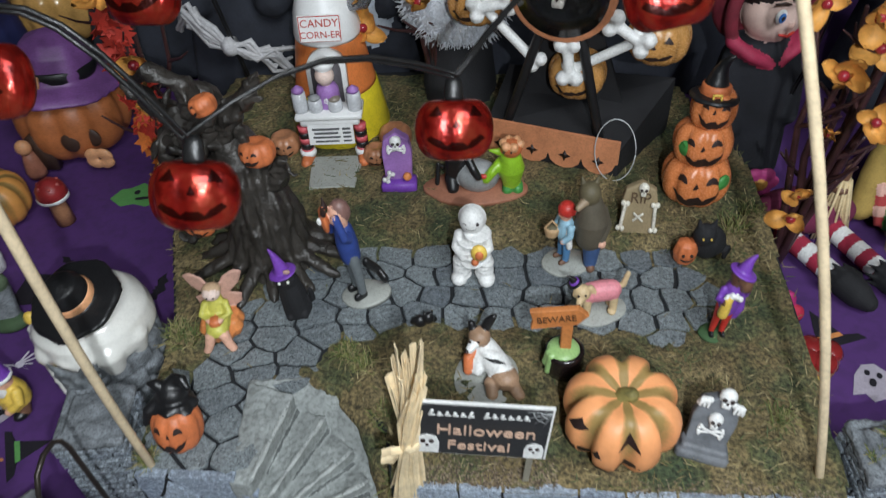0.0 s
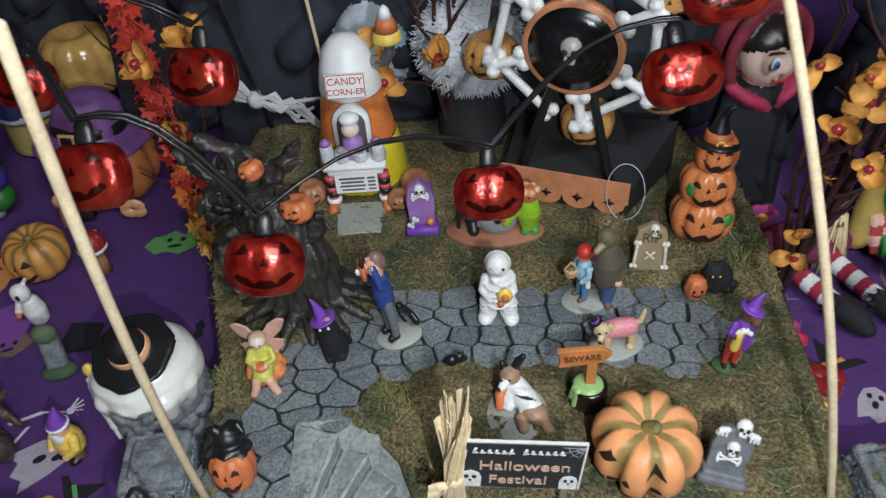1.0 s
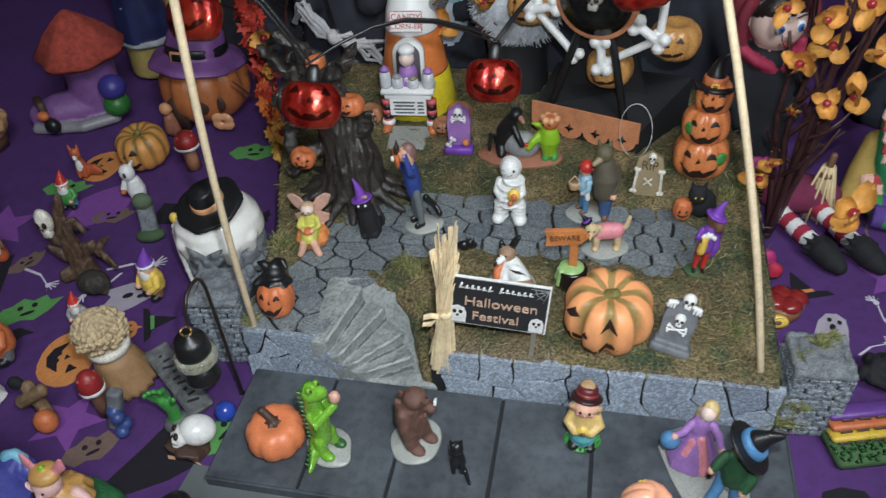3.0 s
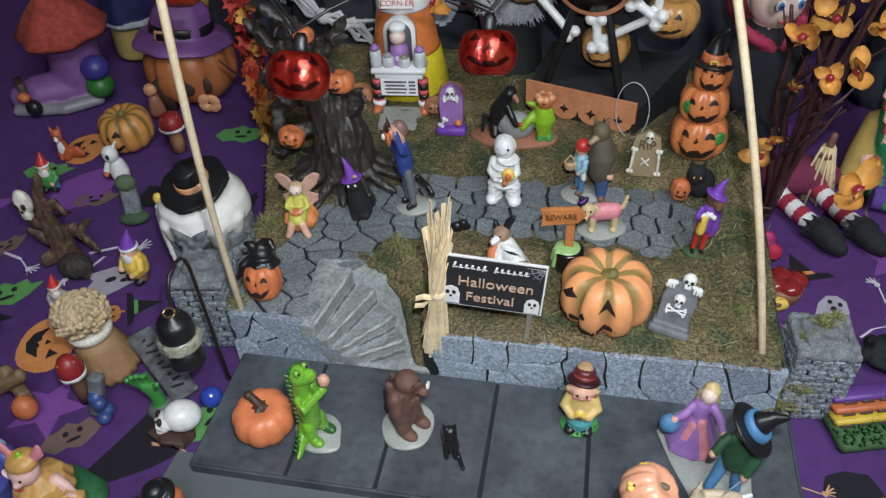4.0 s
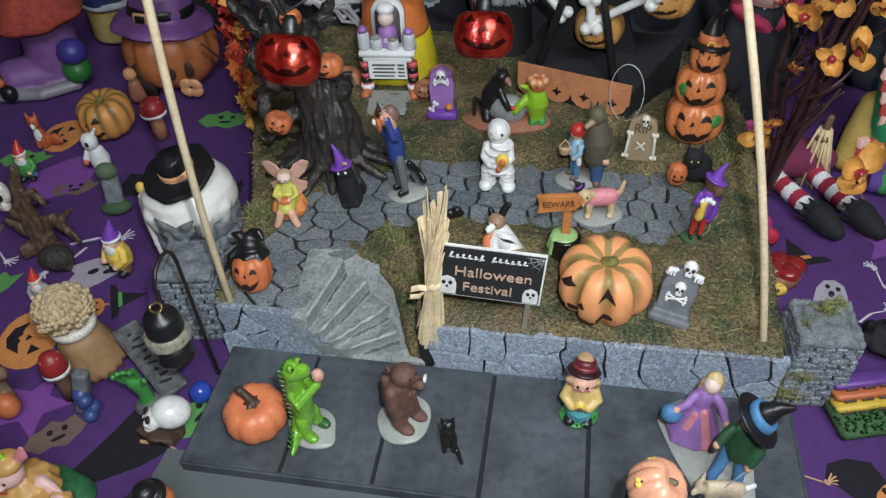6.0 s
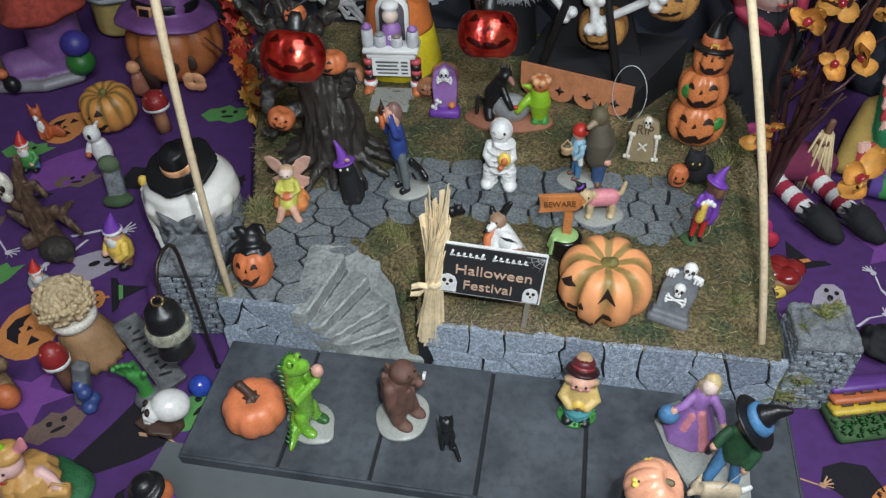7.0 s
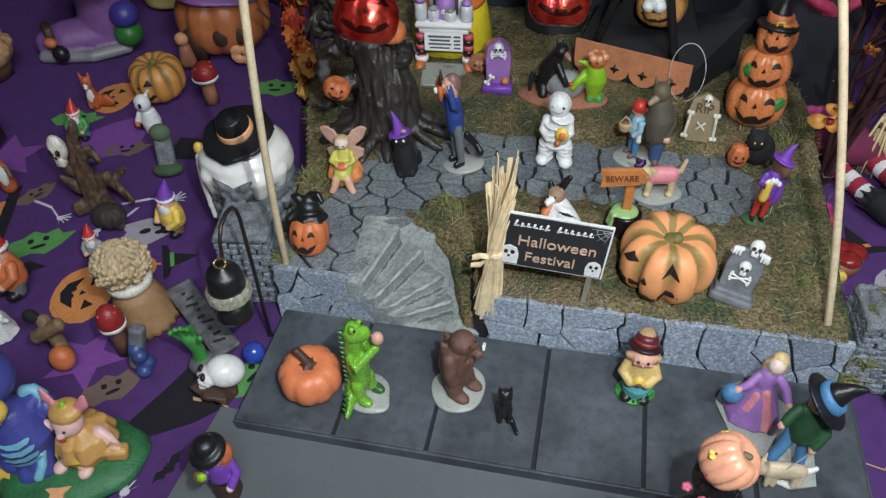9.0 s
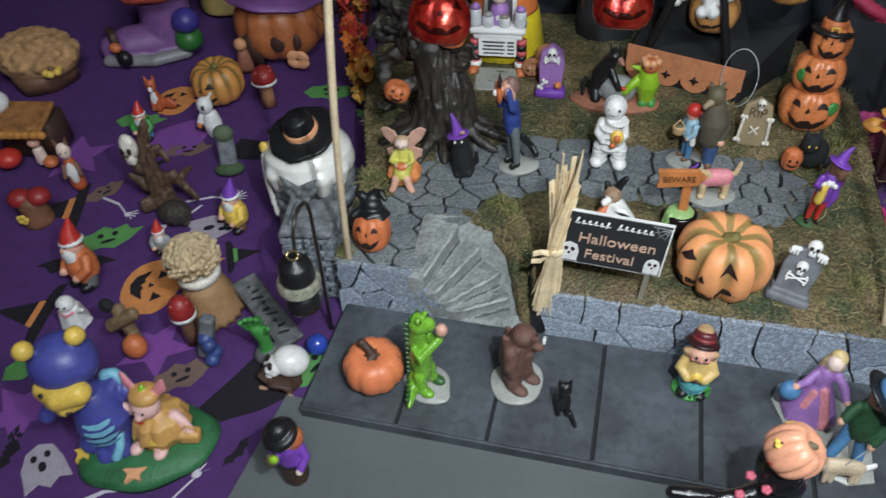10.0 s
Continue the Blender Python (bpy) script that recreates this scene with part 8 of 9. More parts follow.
for q in range(4):
    c = mm()
    cx = -42 + 28 * q
    c.plate([(cx + 5 * math.cos(a) * (1 if i % 2 == 0 else 0.45), 16 + 5.5 * math.sin(a) * (1 if i % 2 == 0 else 0.45)) for i, a in enumerate([k * math.pi / 4 for k in range(8)])], 0, 0.6, FACE, rot=(90, 0, 0), at=(0, -30.2, 0))
    c.part("star_cutout", trim)
WC = 152
for sy in (-20, 34):
    for sx in (-1, 1):
        c = mm()
        c.limb([(sx * 40, sy, 28, 4), (sx * 6, sy * 0.6 + 4, WC, 4)], BLACK)
        c.part("support_leg", g, "black support leg")
c = mm()
c.lathe([(39, -5), (40.5, -4), (40.5, 4), (39, 5)], APRI, (0, -14, WC), (90, 0, 0), n=40)
c.part("hub_ring", g, "orange hub ring")
c = mm()
c.lathe([(35, -6.5), (35.5, 5.6), (20, 7.0), (1, 7.5)], glossy((0.008, 0.008, 0.009)), (0, -14, WC), (90, 0, 0), n=36)
c.part("hub_disc", g, "glossy black hub disc")
c = mm()
small_skull(c, 0, -23, WC + 4, 9, glossy((0.45, 0.42, 0.38)))
c.part("hub_skull", g, "small grey skull on the hub")
for ang in (-82, -28, 32, 92, 140, 200):
    a = radians(ang)
    c = mm()
    bone(c, (44 * math.cos(a), -14, WC + 44 * math.sin(a)), (72 * math.cos(a), -16, WC + 72 * math.sin(a)), 4.6, WHITE, fine=False)
    c.part("bone_spoke", g, "white bone spoke", voxel=0.0012)
    b = radians(ang + 54)
    c = mm()
    bone(c, (68 * math.cos(a), -10, WC + 68 * math.sin(a)), (68 * math.cos(b), -10, WC + 68 * math.sin(b)), 4.2, WHITE, fine=False)
    c.part("bone_rim", g, "white bone in the rim", voxel=0.0012)
    pumpkin_parts(g, 0.022, 0.034, paint((0.52, 0.26, 0.08), rough=0.25, coat=0.3), None, lobes=9, depth=0.08, turn=0, at=(0.074 * math.cos(a), 0.006, WC * 0.00093 + 0.074 * math.sin(a) - 0.017))

# leafless twigs with orange paper flowers
TWIG = paint((0.055, 0.022, 0.022), rough=0.4, vary=0.4)
PETAL = paint((0.66, 0.31, 0.065), rough=0.6, vary=0.3, scale=70)
BERRY = glossy((0.28, 0.02, 0.03))


def petal_flower(parent, x, y, z, r, face, seed):
    q = random.Random(seed)
    f = new("flower")
    f.parent = parent
    f.empty_display_size = 0.005
    f.matrix_basis = Matrix.Translation((x, y, z)) @ Vector(face).to_track_quat("Z", "Y").to_matrix().to_4x4() @ pose(0, 0, 0, 0, 0, q.uniform(0, 90))
    n = 3 + seed % 3
    for k in range(n):
        a = 2 * math.pi * k / n + q.uniform(-0.25, 0.25)
        c = Clay()
        vs, fs = [], []
        L_, W_ = r * q.uniform(0.75, 1.2), r * q.uniform(0.36, 0.58)
        for i in range(6):
            u = i / 5
            w = W_ * math.sin(math.pi * min(1, 0.08 + u * 0.86)) ** 0.7
            for j in (-1, 0, 1):
                vs.append((u * L_, j * w, 0.42 * r * u * u + 0.16 * r * abs(j) - 0.10 * r * math.sin(4 * u + seed)))
        for i in range(5):
            for j in range(2):
                o = i * 3 + j
                fs.append((o, o + 3, o + 4, o + 1))
        m = turn_m((q.uniform(-40, 40), q.uniform(-62, 22), math.degrees(a)))
        top = (np.array(vs) @ m.T).tolist()
        k0 = len(top)
        low = (np.array(vs) @ m.T - np.array((0, 0, r * 0.03))).tolist()
        rim = [0, 1, 2, 5, 8, 11, 14, 17, 16, 15, 12, 9, 6, 3]
        fs2 = fs + [tuple(k0 + i for i in reversed(t)) for t in fs] + [(rim[i], k0 + rim[i], k0 + rim[(i + 1) % len(rim)], rim[(i + 1) % len(rim)]) for i in range(len(rim))]
        c.put(top + low, fs2, PETAL, False)
        c.part("petal", f)
    c = Clay()
    c.ball(0, 0, r * 0.24, r * 0.23, BERRY, n=12)
    c.part("berry", f, "dark red berry")
    return f


def twig_tree(label, x, y, z, stems, flowers, seed, r0=0.0028):
    g = holder("twig_spray", label, "twigs", x, y, z)
    q = random.Random(seed)
    for k, (tx, ty, tz) in enumerate(stems):
        c = Clay()
        pts = []
        for i in range(7):
            u = i / 6
            j = 0.006 * u
            pts.append((tx * u + q.uniform(-j, j), ty * u + q.uniform(-j, j), tz * u, r0 * (1 - 0.6 * u)))
        c.limb(pts, TWIG, n=7)
        for i in (2, 3, 4, 5):
            p = pts[i]
            d = (q.uniform(-0.03, 0.03), q.uniform(-0.03, 0.02), q.uniform(0.015, 0.045))
            c.limb([p, (p[0] + d[0] * 0.6, p[1] + d[1] * 0.6, p[2] + d[2] * 0.5, p[3] * 0.6), (p[0] + d[0], p[1] + d[1], p[2] + d[2], p[3] * 0.35)], TWIG, n=5)
        c.part("twig", g)
    for k, (fx, fy, fz, r_) in enumerate(flowers):
        petal_flower(g, fx, fy, fz, r_, (q.uniform(-0.5, 0.3), -1, q.uniform(0.3, 1.0)), seed * 50 + k)
    return g


twig_tree("dark twigs with orange paper flowers and red berries", 0.2363, 0.4160, CZ,
          [(-0.014, -0.018, 0.219), (0.010, 0.000, 0.249), (-0.003, -0.046, 0.239), (0.031, -0.009, 0.219), (0.009, -0.027, 0.269), (-0.028, -0.009, 0.199), (0.020, -0.041, 0.249), (0.038, 0.018, 0.259)],
          [(-0.040, -0.078, 0.118, 0.013), (0.010, -0.136, 0.136, 0.017), (-0.027, -0.055, 0.199, 0.014), (-0.005, -0.037, 0.204, 0.014), (0.017, -0.046, 0.170, 0.016), (-0.016, -0.046, 0.227, 0.014), (0.014, -0.018, 0.224, 0.014), (-0.004, -0.060, 0.172, 0.013), (0.030, -0.027, 0.195, 0.013), (-0.023, -0.050, 0.158, 0.011), (0.006, -0.055, 0.242, 0.014), (0.031, 0.000, 0.244, 0.014), (-0.041, -0.037, 0.231, 0.013), (-0.027, -0.050, 0.112, 0.011)], 3, 0.0034)
twig_tree("dark bare twigs with a few orange paper flowers", -0.0273, 0.5651, PZ,
          [(-0.020, 0.000, 0.210), (0.010, -0.000, 0.220), (-0.041, 0.010, 0.200), (0.030, 0.009, 0.200), (0.000, -0.009, 0.190), (-0.011, 0.019, 0.240)],
          [(-0.004, -0.047, 0.115, 0.022), (-0.054, -0.027, 0.085, 0.017), (-0.054, -0.027, 0.125, 0.017), (-0.029, -0.018, 0.180, 0.018), (0.026, -0.019, 0.200, 0.018)], 5)
twig_tree("dark twigs with orange flowers among red leaves", -0.2561, 0.4847, CZ,
          [(0.000, 0.000, 0.205), (0.032, -0.000, 0.246), (-0.022, 0.010, 0.225), (0.053, -0.000, 0.205)],
          [(0.030, -0.040, 0.060, 0.014), (0.044, -0.058, 0.169, 0.017), (0.020, -0.039, 0.210, 0.017), (0.066, -0.049, 0.231, 0.017), (0.039, -0.049, 0.133, 0.015)], 7)

# autumn leaf garland hanging behind the tree
g = holder("leaf_garland", "garland of red, orange and yellow autumn leaves", "garland", -0.2430, 0.4653, CZ, 1, size=(1.05, 1.05, 1.03))
rg = random.Random(21)
LEAFS = [paint((0.46, 0.035, 0.02), rough=0.7, vary=0.3), paint((0.60, 0.16, 0.03), rough=0.7, vary=0.3), paint((0.66, 0.36, 0.07), rough=0.7, vary=0.3)]
for k in range(240):
    z = rg.uniform(0.01, 0.27)
    mt = LEAFS[0 if z > 0.090 + rg.uniform(-0.02, 0.02) else (1 if z > 0.050 + rg.uniform(-0.02, 0.02) else 2)]
    c = Clay()
    r_ = rg.uniform(0.005, 0.010)
    out = [(r_ * math.cos(a) * (1 if i % 2 == 0 else 0.55), r_ * math.sin(a) * (1 if i % 2 == 0 else 0.55)) for i, a in enumerate([math.pi * j / 6 for j in range(12)])]
    c.plate(out, -0.0003, 0.0003, mt)
    c.part("leaf", g, smooth=False, at=(rg.uniform(-0.008, 0.008), rg.uniform(-0.008, 0.008), z), rot=(rg.uniform(30, 110), rg.uniform(-40, 40), rg.uniform(0, 360)))
c = Clay()
c.limb([(0, 0, 0.0, 0.002), (0.004, 0.002, 0.12, 0.002), (0, 0, 0.26, 0.002)], TWIG)
c.part("stem", g)

# string of red glass pumpkin lights
CABLE = paint((0.012, 0.012, 0.012), rough=0.35)
BULBINK = foil_glass("dark_red_glass", (0.05, 0.003, 0.002))
BULBS = [(-0.1373, 0.3221, 0.2708, 0.0195), (-0.2329, 0.3220, 0.2706, 0.018), (-0.1453, 0.2126, 0.2917, 0.0172), (-0.0900, 0.2200, 0.2350, 0.0181), (0.0085, 0.2880, 0.2180, 0.0186), (0.095, 0.283, 0.286, 0.018), (0.104, 0.274, 0.330, 0.018)]
g = holder("string_lights", "string of red glass jack-o'-lantern lights on black cable", "string lights", -0.30, 0.47, CZ)
lamps_at = [np.array((x + 0.30, y - 0.47, z - CZ)) for x, y, z, r in BULBS]
for p, (x, y, z, r_) in zip(lamps_at, BULBS):
    bulb = new("pumpkin_bulb")
    bulb.parent = g
    bulb.empty_display_size = 0.005
    bulb.matrix_basis = pose(*p, -30, 8 * math.sin(x * 50), 10 * math.cos(x * 70)) @ Matrix.Diagonal((1, 0.62, 1, 1))
    pumpkin_parts(bulb, r_, r_ * 1.62, REDGLASS, None, lobes=7, depth=0.06, face=True, at=(0, 0, -r_ * 0.81), ink=BULBINK, eyes="tri", big=1.3)
    c = Clay()
    c.lathe([(0.0042, r_ * 0.72), (0.0045, r_ * 0.8), (0.004, r_ * 1.15), (0.0025, r_ * 1.3)], CABLE, n=12)
    c.part("socket", bulb, "black plastic socket")
tops = [p + np.array((0, 0.004, r[3] * 1.35)) for p, r in zip(lamps_at, BULBS)]
route = [np.array((0.09, 0.13, 0.05)), np.array((0.085, 0.09, 0.20))] + tops + [np.array((0.52, -0.05, 0.24)), np.array((0.56, 0.06, 0.10)), np.array((0.55, 0.08, 0.003))]
for off in (0.0, 0.0024):
    c = Clay()
    pts = []
    for i in range(len(route) - 1):
        a, b = route[i], route[i + 1]
        sag = 0.02 * (1 if 2 <= i <= len(route) - 4 else 0)
        for k in range(6):
            u = k / 6
            q = a + (b - a) * u + np.array((off, 0, (off * 0.6) + sag * math.sin(math.pi * u)))
            pts.append((*q, 0.0010))
    pts.append((*route[-1], 0.0010))
    c.limb(pts, CABLE, n=6)
    c.part("cable", g, "black twin cable")

# large ochre glazed pumpkin, grey fluffy wig, dark robed figures at the back
g = holder("pumpkin", "glossy ochre ceramic pumpkin on a dark stand", "pumpkin", -0.4450, 0.7200, CZ, 1)
c = mm()
c.lathe([(26, 0), (27, 5), (22, 15), (21, 26), (25, 33)], DULLBLACK, n=24)
c.part("stand", g, "dark stand")
pumpkin_parts(g, 0.044, 0.076, paint((0.56, 0.32, 0.10), rough=0.15, coat=0.5, bump=0.05), None, lobes=10, depth=0.07, face=False, at=(0, 0, 0.030))

FLUFF = paint((0.70, 0.73, 0.78), rough=0.9, vary=0.25, scale=60, bump=1.0)
c = Clay()
c.ball(0, 0, 0.168, 0.066, FLUFF, 0.05, 0.056)
rw = random.Random(9)
for q in range(2400):
    a, e = rw.uniform(math.pi, 2 * math.pi), rw.uniform(-1.3, 1.4)
    n_ = np.array((math.cos(e) * math.cos(a), math.cos(e) * math.sin(a), math.sin(e)))
    p = n_ * np.array((0.064, 0.048, 0.054)) + np.array((0, 0, 0.168))
    d = n_ * 0.0035 + np.array((rw.uniform(-0.008, 0.008), rw.uniform(-0.003, 0.001), rw.uniform(-0.009, 0.005)))
    c.limb([(*p, 0.0008), (*(p + d * 0.6), 0.0007), (*(p + d), 0.0003)], FLUFF, fine=True, n=4, cap=False)
c.lathe([(0.05, 0), (0.052, 0.01), (0.04, 0.12)], DULLBLACK, n=20, wob=0.04)
c.thing("hairy_doll", "doll with fluffy pale grey hair in the shadows", "doll", -0.0110, 0.5850, CZ, 0, size=(0.70, 0.74, 0.86))

ROBE = paint((0.022, 0.025, 0.036), rough=0.85, vary=0.4, scale=30, bump=0.5)


def robed(x, y, h, label, apron=None, face=None, rope=False, z=CZ):
    k = h / 200
    c = Clay(0.001 * k)
    c.lathe([(58, 0), (56, 10), (44, 80), (32, 140), (20, 160)], ROBE, n=26, wob=0.05)
    for sg in (-1, 1):
        c.limb([(sg * 26, 0, 146, 15), (sg * 46, -14, 110, 15), (sg * 26, -40, 92, 13)], ROBE)
    c.ball(0, 0, 176, 24, face or ROBE, 22, 26)
    c.ball(0, 8, 180, 27, ROBE, 24, 28)
    if apron:
        c.ball(0, -36, 90, 30, apron, 14, 44)
        c.ball(20, -44, 110, 12, PALEBLUE, 6, 10)
    doll = c.thing("robed_doll", label, "doll", x, y, z, 0, voxel=0.003 * k)
    if rope:
        c = Clay(0.001 * k)
        ROPE = paint((0.56, 0.55, 0.56), rough=0.8)
        rr = random.Random(31)
        u = lambda k: rr.uniform(-k, k)
        for q in range(11):
            c.limb([(-34 + u(6), -50, 84 + u(8), 2.0), (-26 + u(6), -58, 90 + u(10), 2.0), (-12 + u(4), -63, 80 + u(9), 2.0), (0, -65, 72 + u(3), 2.0), (12 + u(4), -63, 68 + u(8), 2.0), (26 + u(5), -60, 60 + u(10), 1.8), (38 + u(6), -54, 52 + u(14), 1.3)], ROPE, n=6, fine=True)
        c.lathe([(6, -4), (7, 0), (6, 4)], ROPE, (0, -64, 72), (0, 70, 0), n=12, fine=True)
        c.part("rope_belt", doll, "knotted white rope")
    return doll


robed(-0.2121, 0.6682, 259, "black robed doll with a knotted white rope belt", rope=True)
robed(-0.1085, 0.6802, 235, "dark robed doll with a white and blue apron", apron=paint((0.50, 0.55, 0.62), rough=0.7), face=SKIN)
robed(0.0636, 0.6902, 240, "black robed doll half hidden at the back")
robed(-0.5300, 0.8000, 277, "black robed doll in the far corner")
robed(0.4061, 0.6628, 245, "dark purple robed doll behind the twigs")
robed(-0.3394, 0.7601, 316, "black robed doll behind the ochre pumpkin")
robed(0.1757, 0.7247, 294, "tall black robed doll at the back")

# ---- dolls on the right ----
c = Clay(0.00078)
CLOAK = paint((0.012, 0.013, 0.018), rough=0.9, vary=0.4, scale=40, bump=0.5)
c.lathe([(52, 0), (50, 10), (44, 80), (36, 130), (24, 160)], CLOAK, n=28, wob=0.04)
for sg in (-1, 1):
    c.limb([(sg * 28, -4, 140, 14), (sg * 42, -14, 100, 13), (sg * 34, -30, 70, 12)], CLOAK)
HOOD = paint((0.17, 0.014, 0.028), rough=0.8, vary=0.3)
c.ball(0, -8, 190, 32, paint((0.72, 0.52, 0.45), rough=0.4, vary=0.06, dirt=0.08), 30, 34)
c.ball(0, -2, 206, 33, paint((0.015, 0.010, 0.010), rough=0.3), 31, 25)
c.limb([(0, -33, 222, 6), (0, -37, 210, 2)], paint((0.015, 0.010, 0.010), rough=0.3))
c.ball(0, 26, 190, 48, HOOD, 24, 52)
c.limb([(46 * math.cos(a), 4 - 10 * abs(math.cos(a)), 190 + 50 * math.sin(a), 7) for a in [math.radians(-32 + 244 * i / 20) for i in range(21)]], HOOD)
for sg in (-1, 1):
    c.limb([(sg * 40, -6, 160, 7), (sg * 26, -24, 150, 7), (sg * 6, -30, 140, 5)], paint((0.40, 0.03, 0.08), rough=0.7), flat=1.3)
for sg in (-1, 1):
    c.ball(sg * 12, -35, 194, 6.5, WHITE, 2.5, 7.5, fine=True)
    c.ball(sg * 12, -37.2, 193.5, 4, paint((0.06, 0.20, 0.55), rough=0.15), 1.5, 5, fine=True)
    c.ball(sg * 12, -38.4, 193.5, 2, FACE, 0.8, 2.4, fine=True)
    c.limb([(sg * 6, -36.5, 206, 1), (sg * 12, -36, 208, 1.2), (sg * 19, -32, 206, 1)], DARKBROWN, fine=True)
c.ball(0, -38, 184, 3.4, paint((0.72, 0.46, 0.38)))
c.limb([(-8, -34, 174, 1.2), (0, -36, 172, 1.5), (8, -34, 174, 1.2)], RED, fine=True)
c.thing("vampire_doll", "toy vampire doll in a black cloak with crimson collar", "doll", 0.2273, 0.5467, CZ, 20, voxel=0.0022, size=(0.96, 0.96, 0.99))

c = mm()
GREENF = paint((0.02, 0.22, 0.09), rough=0.85, vary=0.2)
OCH = paint((0.40, 0.27, 0.07), rough=0.85)
SCARF = paint((0.42, 0.05, 0.05), rough=0.9)
SCARF2 = paint((0.74, 0.44, 0.36), rough=0.9)
DOLLSKIN = paint((0.78, 0.56, 0.48), rough=0.45, vary=0.06, dirt=0.06)
BLOND = paint((0.76, 0.68, 0.30), rough=0.5, vary=0.2)
HX, HY, HZ, HR = 10, 12, 136, 31


def on_head(az, el, off=0.0):
    a, e = radians(az), radians(el)
    return (HX + (HR + off) * math.cos(e) * math.cos(a), HY + (HR + off) * math.cos(e) * math.sin(a), HZ + (HR + off) * math.sin(e))


c.limb([(0, 10, 16, 24), (0, 8, 52, 20), (4, 8, 92, 15)], GREENF)
c.ball(HX, HY, HZ, HR, DOLLSKIN, HR, HR)
c.ball(*on_head(-36, 2, 1), 4.5, DOLLSKIN)
c.ball(*on_head(-100, -6, 0), 5, DOLLSKIN, 5, 8)
c.ball(HX - 7, HY + 8, HZ + 15, 31, BLOND, 29, 23)
c.ball(HX - 16, HY + 6, HZ - 2, 20, BLOND, 24, 24)
for q in range(8):
    az = -115 + 13 * q
    c.limb([(*on_head(az, 72, 2), 8), (*on_head(az + 10, 58, 2), 6), (*on_head(az + 24, 50, 1), 2.5)], BLOND)
for az in (-66, -12):
    x_, y_, z_ = on_head(az, 14, -0.6)
    c.ball(x_, y_, z_, 4.6, WHITE, 4.6, 4.8, fine=True)
    x_, y_, z_ = on_head(az + 4, 14, 2.4)
    c.ball(x_, y_, z_, 2.6, paint((0.02, 0.14, 0.06), rough=0.2), fine=True)
    c.limb([(*on_head(az - 9, 25, 0.4), 0.8), (*on_head(az, 29, 0.4), 1.1), (*on_head(az + 9, 26, 0.4), 0.8)], BROWN, fine=True, n=6)
c.limb([(*on_head(-48, -14, 0.3), 0.9), (*on_head(-36, -17, 0.5), 1.3), (*on_head(-24, -14, 0.3), 0.9)], PINK, fine=True, n=6)
for q in range(12):
    a = 2 * math.pi * q / 12
    c.ball(20 * math.cos(a) + 6, 18 * math.sin(a) + 8, 104 + 2 * (q % 2), 9.5, SCARF if q % 2 else SCARF2)
for r_ in range(5):
    for k in range(3):
        c.box(-24 + 10 * k + 2.4 * r_, -12 - 3.2 * r_, 100 - 10.5 * r_, 10.4, 5, 11, SCARF if (r_ + k) % 2 else SCARF2, rot=(-14, 8, 8), bev=0.2)
for q in range(9):
    u = q / 8
    c.box(32 - 30 * u, -10 - 26 * u, 104 - 66 * u, 12, 5, 10.5, SCARF if q % 2 else SCARF2, rot=(-18, 28, 14), bev=0.2)
c.limb([(-15, -2, 92, 9.5), (-12, -20, 52, 10.5), (0, -24, 20, 10)], GREENF)
c.ball(5, -24, 9, 9.5, OCH, 9, 9)
c.limb([(22, 2, 88, 9), (28, -10, 50, 10), (26, -14, 20, 10)], GREENF)
c.ball(26, -14, 9, 9.5, OCH, 9, 9)
c.limb([(-18, 2, 62, 13), (-28, -10, 34, 12.5), (-38, -26, 11, 10)], OCH)
for r_ in range(4):
    for k in range(2):
        c.box(-26 + 9 * k, -26 - 4 * r_, 34 - 8 * r_, 9.4, 5, 9, SCARF if (r_ + k) % 2 else SCARF2, rot=(-24, 0, 6), bev=0.2)
STRIPE = (paint((0.10, 0.05, 0.26), rough=0.85), paint((0.04, 0.26, 0.06), rough=0.85))
for q in range(8):
    for sg in (-1, 1):
        c.limb([(-22 + 10 * q, -46 - 2.4 * q + 9 * sg, 13, 11), (-12 + 10 * q, -48.4 - 2.4 * q + 9 * sg, 13, 11)], STRIPE[(q + (sg > 0)) % 2], cap=False)
c.thing("elf_doll", "blond elf doll in green with a checked scarf", "doll", 0.3460, 0.4920, CZ, 0, voxel=0.0017)

# striped legs and black boots of a seated doll
c = mm()
for (ax, ay, bx, by) in ((-44, 34, -8, -26), (0, 36, 30, -22)):
    for q in range(7):
        u0, u1 = q / 7, (q + 1) / 7
        c.limb([(ax + (bx - ax) * u0, ay + (by - ay) * u0, 14 - 4 * u0, 9), (ax + (bx - ax) * u1, ay + (by - ay) * u1, 14 - 4 * u1, 9)], WHITE if q % 2 else paint((0.34, 0.02, 0.05), rough=0.85), cap=False)
    c.limb([(bx, by, 12, 12.5), (bx + 4, by - 7, 11, 12), (bx + 9, by - 15, 10, 11), (bx + 15, by - 22, 8, 7)], DULLBLACK)
    for q in range(10):
        a = q * 0.63
        c.limb([(bx + 2 + 11 * math.cos(a), by - 3 + 5 * math.sin(a), 13 + 9 * math.sin(a), 3), (bx - 6 + 14 * math.cos(a), by + 5 + 4 * math.sin(a), 13 + 11 * math.sin(a), 1)], DULLBLACK, n=6)
c.ball(-20, 52, 20, 44, paint((0.16, 0.02, 0.06), rough=0.9), 22, 20)
c.thing("rag_doll", "seated rag doll in striped stockings and black boots", "doll", 0.2821, 0.4133, CZ, 1, voxel=0.0014, size=(0.95, 0.95, 0.99))

